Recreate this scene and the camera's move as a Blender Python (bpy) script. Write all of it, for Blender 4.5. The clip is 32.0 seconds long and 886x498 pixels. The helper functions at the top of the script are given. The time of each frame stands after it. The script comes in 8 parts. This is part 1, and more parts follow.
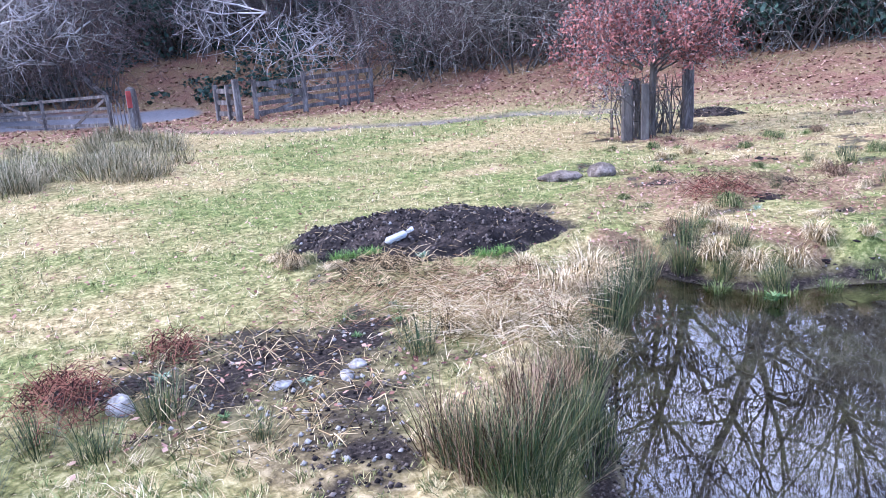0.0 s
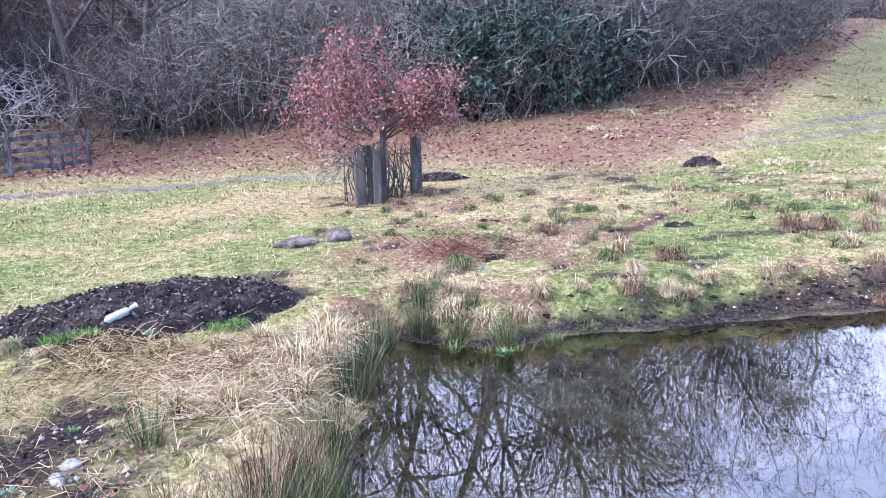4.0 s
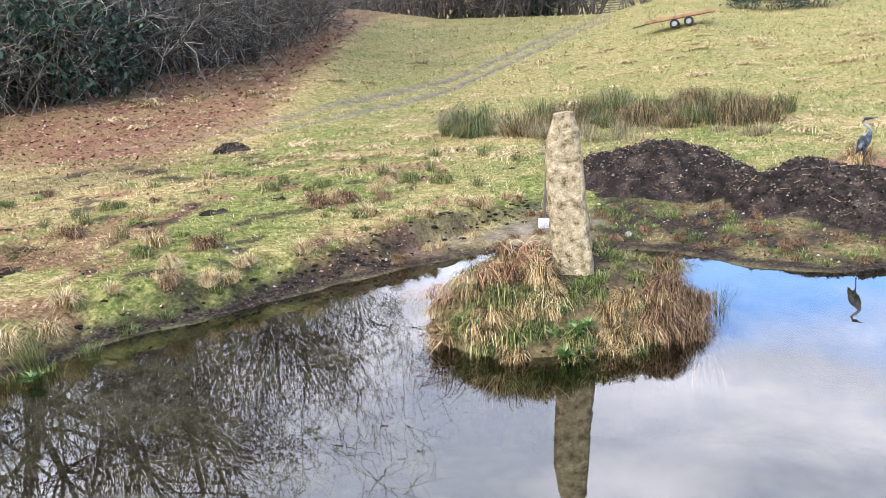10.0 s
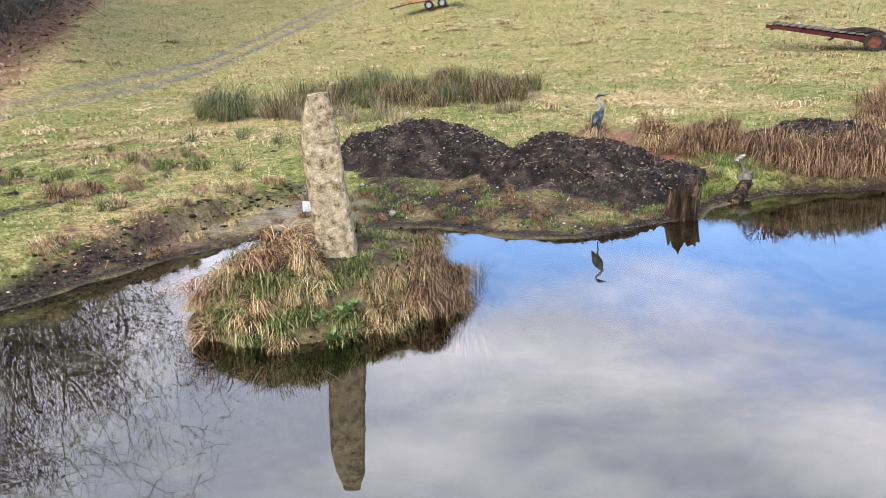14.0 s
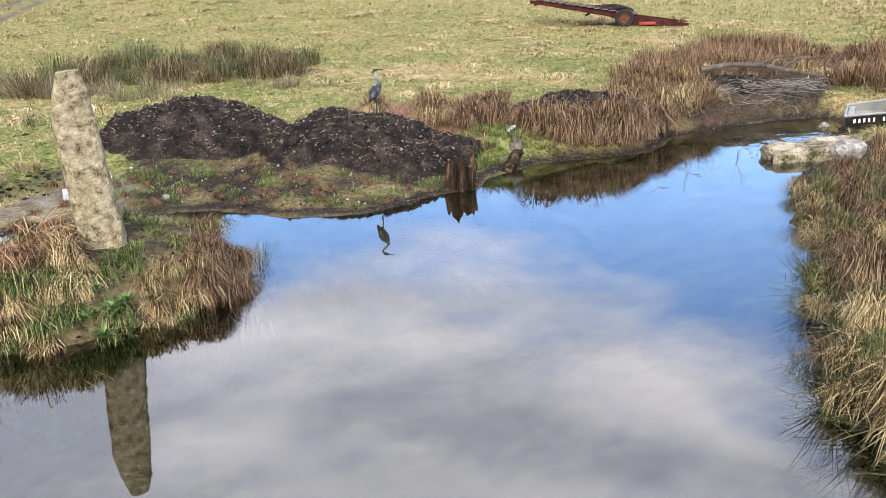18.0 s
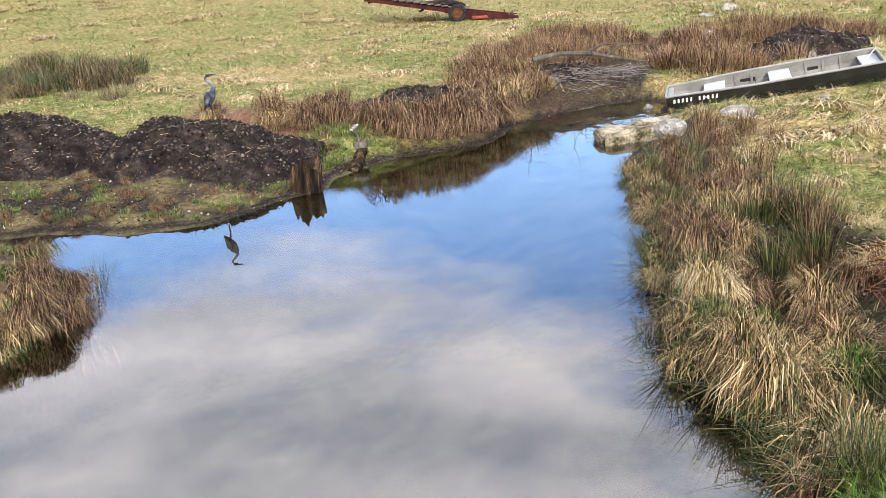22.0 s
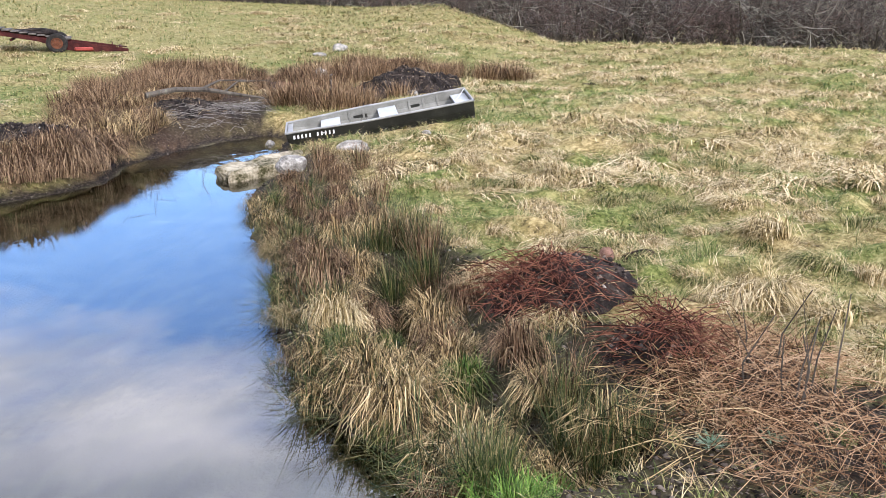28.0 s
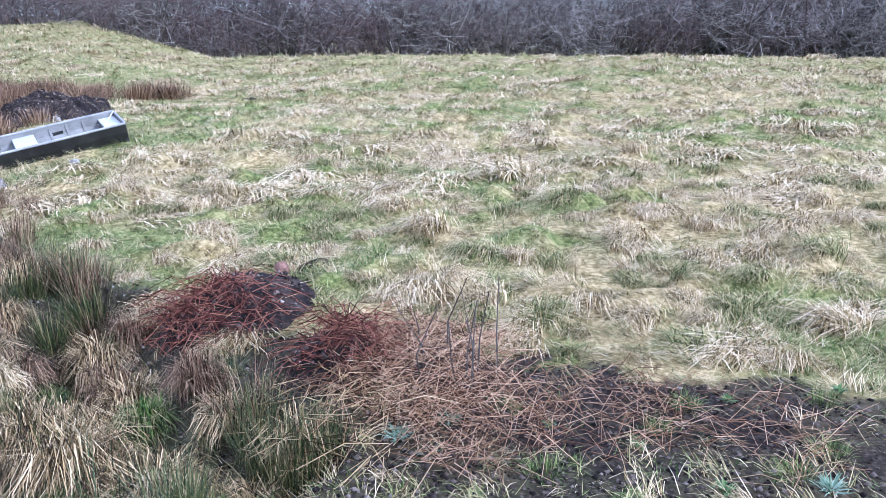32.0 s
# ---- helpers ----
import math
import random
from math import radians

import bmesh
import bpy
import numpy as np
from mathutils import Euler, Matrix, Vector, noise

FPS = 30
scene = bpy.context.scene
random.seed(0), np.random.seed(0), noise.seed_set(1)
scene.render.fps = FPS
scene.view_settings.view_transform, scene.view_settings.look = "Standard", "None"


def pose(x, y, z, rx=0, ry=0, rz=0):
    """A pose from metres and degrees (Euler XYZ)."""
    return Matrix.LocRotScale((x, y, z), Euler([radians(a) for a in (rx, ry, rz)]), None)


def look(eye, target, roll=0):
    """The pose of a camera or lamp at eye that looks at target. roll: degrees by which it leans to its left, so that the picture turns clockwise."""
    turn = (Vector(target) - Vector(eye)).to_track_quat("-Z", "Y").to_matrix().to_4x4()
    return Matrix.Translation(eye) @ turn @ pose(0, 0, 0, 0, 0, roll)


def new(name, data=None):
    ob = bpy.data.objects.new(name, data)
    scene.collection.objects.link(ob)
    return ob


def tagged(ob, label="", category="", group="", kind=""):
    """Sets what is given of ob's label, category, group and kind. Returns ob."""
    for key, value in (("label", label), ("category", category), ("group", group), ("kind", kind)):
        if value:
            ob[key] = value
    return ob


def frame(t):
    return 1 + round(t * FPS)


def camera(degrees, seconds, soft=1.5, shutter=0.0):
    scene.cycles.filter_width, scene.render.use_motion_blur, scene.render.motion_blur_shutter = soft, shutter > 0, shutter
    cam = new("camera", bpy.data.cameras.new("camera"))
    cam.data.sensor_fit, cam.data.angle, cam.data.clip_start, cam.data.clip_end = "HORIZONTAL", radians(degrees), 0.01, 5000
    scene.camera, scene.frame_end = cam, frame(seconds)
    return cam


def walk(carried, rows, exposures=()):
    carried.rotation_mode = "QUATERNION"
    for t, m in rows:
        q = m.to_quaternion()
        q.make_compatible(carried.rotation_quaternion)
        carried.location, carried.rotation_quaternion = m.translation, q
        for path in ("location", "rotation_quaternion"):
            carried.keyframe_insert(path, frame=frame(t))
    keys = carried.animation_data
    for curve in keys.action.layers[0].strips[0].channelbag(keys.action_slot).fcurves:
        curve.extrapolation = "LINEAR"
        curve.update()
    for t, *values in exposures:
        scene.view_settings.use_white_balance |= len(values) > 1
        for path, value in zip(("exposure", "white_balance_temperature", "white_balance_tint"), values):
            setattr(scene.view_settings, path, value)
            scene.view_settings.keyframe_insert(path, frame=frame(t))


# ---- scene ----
cam = camera(57.53, 32.0, soft=0.75)
walk(cam, [
    (0.0, pose(-0.110, -0.215, 2.149, 75.676, 4.486, 61.707)),
    (0.5, pose(-0.110, -0.208, 2.151, 75.918, 4.313, 60.018)),
    (1.0, pose(-0.103, -0.202, 2.149, 76.193, 3.939, 58.096)),
    (1.5, pose(-0.123, -0.180, 2.142, 76.380, 3.436, 55.825)),
    (2.0, pose(-0.125, -0.145, 2.147, 76.692, 3.253, 53.928)),
    (2.5, pose(-0.141, -0.136, 2.149, 76.921, 3.288, 51.742)),
    (3.0, pose(-0.167, -0.150, 2.160, 77.415, 3.393, 49.249)),
    (3.5, pose(-0.191, -0.138, 2.167, 78.158, 3.164, 46.182)),
    (5.5, pose(-0.178, -0.106, 2.162, 80.190, 2.124, 35.105)),
    (6.0, pose(-0.159, -0.097, 2.162, 79.958, 2.232, 32.056)),
    (6.5, pose(-0.150, -0.070, 2.154, 79.597, 2.457, 29.008)),
    (7.0, pose(-0.143, -0.051, 2.150, 79.283, 2.622, 25.864)),
    (7.5, pose(-0.140, -0.041, 2.150, 79.124, 2.915, 23.178)),
    (8.0, pose(-0.131, -0.037, 2.152, 78.978, 3.130, 20.607)),
    (8.5, pose(-0.123, -0.033, 2.155, 78.688, 3.322, 18.254)),
    (9.0, pose(-0.113, -0.027, 2.151, 78.134, 3.444, 15.891)),
    (9.5, pose(-0.113, -0.014, 2.146, 77.317, 3.547, 13.535)),
    (10.0, pose(-0.122, -0.016, 2.148, 76.283, 3.480, 11.074)),
    (10.5, pose(-0.120, 0.012, 2.145, 75.357, 3.474, 8.667)),
    (11.0, pose(-0.112, 0.009, 2.141, 74.615, 3.186, 6.618)),
    (11.5, pose(-0.111, -0.000, 2.146, 74.085, 3.003, 4.547)),
    (12.0, pose(-0.112, 0.001, 2.147, 73.914, 2.951, 2.504)),
    (12.5, pose(-0.116, -0.002, 2.148, 73.877, 2.936, 0.581)),
    (13.0, pose(-0.108, 0.011, 2.145, 74.005, 2.876, -1.505)),
    (13.5, pose(-0.070, 0.039, 2.138, 74.112, 2.857, -3.345)),
    (14.0, pose(-0.043, 0.050, 2.142, 74.037, 2.862, -5.289)),
    (14.5, pose(-0.036, 0.035, 2.146, 73.787, 2.981, -7.239)),
    (16.5, pose(-0.011, 0.059, 2.135, 71.887, 2.146, -15.003)),
    (17.0, pose(0.007, 0.069, 2.144, 71.762, 1.778, -16.871)),
    (17.5, pose(0.017, 0.072, 2.144, 71.686, 1.678, -18.634)),
    (18.0, pose(0.028, 0.076, 2.148, 71.623, 1.864, -20.373)),
    (18.5, pose(0.032, 0.079, 2.143, 71.538, 2.158, -22.024)),
    (19.0, pose(0.033, 0.077, 2.150, 71.439, 2.461, -23.466)),
    (19.5, pose(0.041, 0.075, 2.156, 71.390, 2.649, -24.882)),
    (20.0, pose(0.053, 0.079, 2.150, 71.351, 2.650, -26.153)),
    (20.5, pose(0.061, 0.079, 2.147, 71.367, 2.753, -27.470)),
    (21.0, pose(0.060, 0.078, 2.145, 71.350, 2.902, -28.894)),
    (21.5, pose(0.065, 0.078, 2.151, 71.220, 3.044, -30.327)),
    (22.0, pose(0.072, 0.082, 2.144, 70.998, 3.293, -31.600)),
    (22.5, pose(0.060, 0.087, 2.135, 70.782, 3.575, -32.674)),
    (23.0, pose(0.075, 0.098, 2.142, 70.767, 3.651, -33.721)),
    (23.5, pose(0.096, 0.085, 2.144, 71.002, 3.218, -35.310)),
    (24.0, pose(0.126, 0.083, 2.147, 71.417, 2.377, -36.909)),
    (24.5, pose(0.147, 0.083, 2.143, 71.973, 1.298, -38.472)),
    (25.0, pose(0.172, 0.086, 2.146, 72.355, 0.392, -40.126)),
    (25.5, pose(0.199, 0.087, 2.145, 72.507, -0.139, -42.247)),
    (27.5, pose(0.185, 0.083, 2.150, 72.380, -0.159, -54.255)),
    (28.0, pose(0.182, 0.074, 2.152, 72.689, -0.096, -57.112)),
    (28.5, pose(0.183, 0.059, 2.156, 73.007, 0.029, -60.421)),
    (29.0, pose(0.177, 0.054, 2.155, 73.181, 0.135, -64.073)),
    (29.5, pose(0.171, 0.030, 2.157, 73.248, 0.162, -67.729)),
    (30.0, pose(0.183, 0.032, 2.154, 73.202, 0.342, -71.105)),
    (30.5, pose(0.166, 0.031, 2.159, 73.158, 0.443, -73.767)),
    (31.0, pose(0.195, 0.012, 2.159, 73.159, 0.543, -76.035)),
    (31.5, pose(0.207, 0.002, 2.166, 73.217, 0.585, -78.267)),
    (32.0, pose(0.220, 0.001, 2.164, 73.442, 0.698, -80.393)),
], exposures=[
    (0.0, 0.9, 4850, 31), (3.5, 0.92, 4900, 31), (6.0, 0.8, 5400, 23), (9.0, 0.68, 5850, 18),
    (13.0, 0.38, 6050, 20), (18.0, 0.3, 6150, 17), (24.0, 0.3, 6350, 17), (28.0, 0.28, 5850, 19), (30.0, 0.4, 5150, 20), (32.0, 0.5, 4650, 26),
])

# ---- sky and sun ----
SUN_AZ, SUN_EL = radians(205), radians(26)
world = bpy.data.worlds.new("sky")
scene.world = world
world.use_nodes = True
wn, wl = world.node_tree.nodes, world.node_tree.links
wn.clear()
w_out = wn.new("ShaderNodeOutputWorld")
w_bg = wn.new("ShaderNodeBackground")
w_sky = wn.new("ShaderNodeTexSky")
w_sky.sky_type, w_sky.sun_disc = "NISHITA", False
w_sky.sun_elevation, w_sky.sun_rotation = SUN_EL, SUN_AZ
w_tc = wn.new("ShaderNodeTexCoord")
w_map = wn.new("ShaderNodeMapping")
w_map.inputs["Scale"].default_value = (1.0, 1.0, 3.2)
w_noise = wn.new("ShaderNodeTexNoise")
w_noise.inputs["Scale"].default_value, w_noise.inputs["Detail"].default_value, w_noise.inputs["Roughness"].default_value = 2.2, 7, 0.55
w_sep = wn.new("ShaderNodeSeparateXYZ")
w_h = wn.new("ShaderNodeMapRange")
w_h.inputs["From Min"].default_value, w_h.inputs["From Max"].default_value = 0.27, 0.44
w_h.inputs["To Min"].default_value, w_h.inputs["To Max"].default_value = -0.10, 0.36
w_add = wn.new("ShaderNodeMath")
w_ramp = wn.new("ShaderNodeValToRGB")
w_ramp.color_ramp.elements[0].position, w_ramp.color_ramp.elements[1].position = 0.50, 0.72
w_cloud = wn.new("ShaderNodeValToRGB")
w_cloud.color_ramp.elements[0].color = (7.6, 8.1, 8.8, 1)
w_cloud.color_ramp.elements[1].color = (14.6, 14.4, 14.2, 1)
w_cloud.color_ramp.elements[0].position, w_cloud.color_ramp.elements[1].position = 0.36, 0.64
w_noise2 = wn.new("ShaderNodeTexNoise")
w_noise2.inputs["Scale"].default_value, w_noise2.inputs["Detail"].default_value = 3.2, 4
w_mix = wn.new("ShaderNodeMix")
w_mix.data_type = "RGBA"
wl.new(w_tc.outputs["Generated"], w_map.inputs["Vector"])
wl.new(w_map.outputs[0], w_noise.inputs["Vector"])
wl.new(w_map.outputs[0], w_noise2.inputs["Vector"])
wl.new(w_tc.outputs["Generated"], w_sep.inputs[0])
wl.new(w_sep.outputs["Z"], w_h.inputs["Value"])
wl.new(w_noise.outputs["Fac"], w_add.inputs[0])
wl.new(w_h.outputs[0], w_add.inputs[1])
w_side = wn.new("ShaderNodeMapRange")
w_side.inputs["From Min"].default_value, w_side.inputs["From Max"].default_value = -0.02, -0.3
w_side.inputs["To Min"].default_value, w_side.inputs["To Max"].default_value = 0.0, 0.42
w_bank = wn.new("ShaderNodeMath")
w_clear = wn.new("ShaderNodeMapRange")
w_clear.inputs["From Min"].default_value, w_clear.inputs["From Max"].default_value = 0.48, 0.78
w_clear.inputs["To Min"].default_value, w_clear.inputs["To Max"].default_value = 0.0, -0.24
w_sum = wn.new("ShaderNodeMath")
wl.new(w_sep.outputs["X"], w_clear.inputs["Value"])
wl.new(w_sep.outputs["X"], w_side.inputs["Value"])
wl.new(w_side.outputs[0], w_sum.inputs[0])
wl.new(w_clear.outputs[0], w_sum.inputs[1])
wl.new(w_add.outputs[0], w_bank.inputs[0])
wl.new(w_sum.outputs[0], w_bank.inputs[1])
wl.new(w_bank.outputs[0], w_ramp.inputs[0])
wl.new(w_noise2.outputs["Fac"], w_cloud.inputs[0])
wl.new(w_ramp.outputs[0], w_mix.inputs[0])
w_gain = wn.new("ShaderNodeVectorMath")
w_gain.operation = "MULTIPLY"
w_gain.inputs[1].default_value = (1.8, 2.1, 2.45)
wl.new(w_sky.outputs[0], w_gain.inputs[0])
wl.new(w_gain.outputs[0], w_mix.inputs[6])
wl.new(w_cloud.outputs[0], w_mix.inputs[7])
wl.new(w_mix.outputs[2], w_bg.inputs[0])
w_bg.inputs[1].default_value = 0.15
wl.new(w_bg.outputs[0], w_out.inputs[0])
sun = new("sun", bpy.data.lights.new("sun", "SUN"))
sun.data.energy, sun.data.angle, sun.data.color = 3.6, radians(10), (1.0, 0.93, 0.8)
sun.matrix_world = look((0, 0, 0), (-math.sin(SUN_AZ) * math.cos(SUN_EL), -math.cos(SUN_AZ) * math.cos(SUN_EL), -math.sin(SUN_EL)))
scene.view_settings.exposure = 0.0

# ---- small tools ----

def mesh_from(name, v, f, mat, smooth=False):
    """One mesh from arrays: v (n,3), f a list of arrays (m,3) or (m,4)."""
    me = bpy.data.meshes.new(name)
    v = np.asarray(v, dtype=np.float32)
    fs = [np.asarray(a, dtype=np.int32) for a in f if len(a)]
    loops = np.concatenate([a.ravel() for a in fs])
    sizes = np.concatenate([np.full(len(a), a.shape[1], dtype=np.int32) for a in fs])
    me.vertices.add(len(v))
    me.vertices.foreach_set("co", v.ravel())
    me.loops.add(len(loops))
    me.loops.foreach_set("vertex_index", loops)
    me.polygons.add(len(sizes))
    me.polygons.foreach_set("loop_start", np.concatenate([[0], np.cumsum(sizes)[:-1]]).astype(np.int32))
    me.polygons.foreach_set("loop_total", sizes)
    me.update(calc_edges=True)
    if smooth:
        me.polygons.foreach_set("use_smooth", np.ones(len(sizes), dtype=bool))
    me.materials.append(mat)
    return me


def part(name, bm, material, parent, label=""):
    """A bmesh, or a ready mesh, as one object under a thing or a part."""
    if isinstance(bm, bmesh.types.BMesh):
        me = bpy.data.meshes.new(name)
        bm.to_mesh(me)
        bm.free()
        me.materials.append(material)
    else:
        me = bm
    ob = new(name, me)
    ob.parent = parent
    if label:
        ob["label"] = label
    return ob


def lattice(ix, iy, seed):
    h = (ix.astype(np.int64) * 374761393 + iy.astype(np.int64) * 668265263 + seed * 974711) & 0x7FFFFFFF
    h = ((h ^ (h >> 13)) * 1274126177) & 0x7FFFFFFF
    return ((h ^ (h >> 16)) & 0xFFFF) / 65535.0


def vnoise(x, y, scale, seed=0, octaves=3):
    """Smooth noise from -1 to 1 over the plan; scale is the size of its lumps in metres."""
    x, y = np.asarray(x, dtype=float) / scale, np.asarray(y, dtype=float) / scale
    total, amp, out = 0.0, 1.0, 0.0
    for o in range(octaves):
        ix, iy = np.floor(x), np.floor(y)
        fx, fy = x - ix, y - iy
        fx, fy = fx * fx * (3 - 2 * fx), fy * fy * (3 - 2 * fy)
        a, b = lattice(ix, iy, seed + o), lattice(ix + 1, iy, seed + o)
        c, d = lattice(ix, iy + 1, seed + o), lattice(ix + 1, iy + 1, seed + o)
        out = out + amp * ((a + (b - a) * fx) * (1 - fy) + (c + (d - c) * fx) * fy)
        total += amp
        x, y, amp = x * 2.03 + 11.3, y * 2.03 + 5.7, amp * 0.5
    return out / total * 2 - 1


def smooth01(x):
    x = np.clip(x, 0, 1)
    return x * x * (3 - 2 * x)


def poly_dist(x, y, poly):
    """Signed distance to a closed outline, negative inside."""
    p = np.array(poly, dtype=float)
    q = np.roll(p, -1, axis=0)
    best, inside = np.full(np.shape(x), 1e9), np.zeros(np.shape(x), dtype=bool)
    for (ax, ay), (bx, by) in zip(p, q):
        dx, dy = bx - ax, by - ay
        t = np.clip(((x - ax) * dx + (y - ay) * dy) / (dx * dx + dy * dy), 0, 1)
        best = np.minimum(best, (x - ax - t * dx) ** 2 + (y - ay - t * dy) ** 2)
        cross = ((ay > y) != (by > y)) & (x < (bx - ax) * (y - ay) / (by - ay + 1e-12) + ax)
        inside ^= cross
    best = np.sqrt(best)
    return np.where(inside, -best, best)


def line_dist(x, y, pts):
    best = np.full(np.shape(x), 1e9)
    for (ax, ay), (bx, by) in zip(pts[:-1], pts[1:]):
        dx, dy = bx - ax, by - ay
        t = np.clip(((x - ax) * dx + (y - ay) * dy) / (dx * dx + dy * dy), 0, 1)
        best = np.minimum(best, np.hypot(x - ax - t * dx, y - ay - t * dy))
    return best


def sticks(p0, p1, r0, r1, k=3):
    """Tapered prisms from p0 to p1."""
    p0, p1 = np.asarray(p0, float), np.asarray(p1, float)
    r0, r1 = np.asarray(r0, float), np.asarray(r1, float)
    d = p1 - p0
    d /= np.linalg.norm(d, axis=1, keepdims=True) + 1e-9
    a = np.where(np.abs(d[:, 2:3]) < 0.9, [[0, 0, 1.0]], [[1.0, 0, 0]])
    u = np.cross(d, a)
    u /= np.linalg.norm(u, axis=1, keepdims=True)
    w = np.cross(d, u)
    ang = np.arange(k) / k * 2 * np.pi
    ring = u[:, None] * np.cos(ang)[None, :, None] + w[:, None] * np.sin(ang)[None, :, None]
    v = np.concatenate([p0[:, None] + ring * r0[:, None, None], p1[:, None] + ring * r1[:, None, None]], axis=1)
    n = len(p0)
    base = (np.arange(n) * 2 * k)[:, None]
    i = np.arange(k)[None]
    j = (i + 1) % k
    f = np.stack([base + i, base + j, base + k + j, base + k + i], axis=-1).reshape(-1, 4)
    return v.reshape(-1, 3), f


def blades(base, head, length, width, lean, bend):
    """Grass blades of two joints: base (n,3), head the way they lean, lean and bend in radians from upright."""
    n = len(base)
    hx, hy = np.cos(head), np.sin(head)
    side = np.stack([-hy, hx, np.zeros(n)], 1) * width[:, None] * 0.5

    def step(a, l):
        return np.stack([hx * np.sin(a), hy * np.sin(a), np.cos(a)], 1) * l[:, None]
    mid = base + step(lean, length * 0.55)
    tip = mid + step(lean + bend, length * 0.45)
    v = np.stack([base - side, base + side, mid + side * 0.8, mid - side * 0.8, tip], 1).reshape(-1, 3)
    b = (np.arange(n) * 5)[:, None]
    return v, [b + np.array([[0, 1, 2, 3]]), b + np.array([[3, 2, 4]])]


def lumpy(bm, amount, size, seed=0):
    for vert in bm.verts:
        q = vert.co / size + Vector((seed * 3.1, seed * 1.7, seed * 0.9))
        vert.co += vert.normal * amount * noise.fractal(q, 1.0, 2.0, 3)


def box_bm(sx, sy, sz, bevel=0.0, at=(0, 0, 0)):
    bm = bmesh.new()
    bmesh.ops.create_cube(bm, size=1.0)
    bmesh.ops.scale(bm, vec=(sx, sy, sz), verts=bm.verts)
    if bevel:
        bmesh.ops.bevel(bm, geom=bm.edges[:], offset=bevel, segments=1, affect="EDGES")
    bmesh.ops.translate(bm, vec=at, verts=bm.verts)
    return bm


def beam_bm(a, b, w, h, rough=0.004, seed=0, cuts=3):
    """A weathered plank or post from a to b, w across and h thick."""
    a, b = Vector(a), Vector(b)
    length = (b - a).length
    bm = box_bm(w, h, length, min(w, h) * 0.12)
    bmesh.ops.translate(bm, vec=(0, 0, length / 2), verts=bm.verts)
    if cuts:
        edges = [e for e in bm.edges if abs((e.verts[0].co - e.verts[1].co).normalized().z) > 0.95]
        bmesh.ops.subdivide_edges(bm, edges=edges, cuts=cuts)
    bm.normal_update()
    lumpy(bm, rough, 0.15, seed)
    m = Matrix.Translation(a) @ (b - a).to_track_quat("Z", "Y").to_matrix().to_4x4()
    bmesh.ops.transform(bm, matrix=m, verts=bm.verts)
    return bm


def tube_bm(pts, radius, k=8):
    """A round bar through points; radius a number or one for each point."""
    bm = bmesh.new()
    pts = [Vector(p) for p in pts]
    rad = radius if isinstance(radius, (list, tuple)) else [radius] * len(pts)
    rings = []
    for i, p in enumerate(pts):
        d = (pts[min(i + 1, len(pts) - 1)] - pts[max(i - 1, 0)]).normalized()
        u = d.cross(Vector((0, 0, 1)) if abs(d.z) < 0.9 else Vector((1, 0, 0))).normalized()
        w = d.cross(u)
        rings.append([bm.verts.new(p + (u * math.cos(a) + w * math.sin(a)) * rad[i]) for a in [j * 2 * math.pi / k for j in range(k)]])
    for r0, r1 in zip(rings[:-1], rings[1:]):
        for j in range(k):
            bm.faces.new((r0[j], r0[(j + 1) % k], r1[(j + 1) % k], r1[j]))
    bm.faces.new(rings[0][::-1])
    bm.faces.new(rings[-1])
    return bm


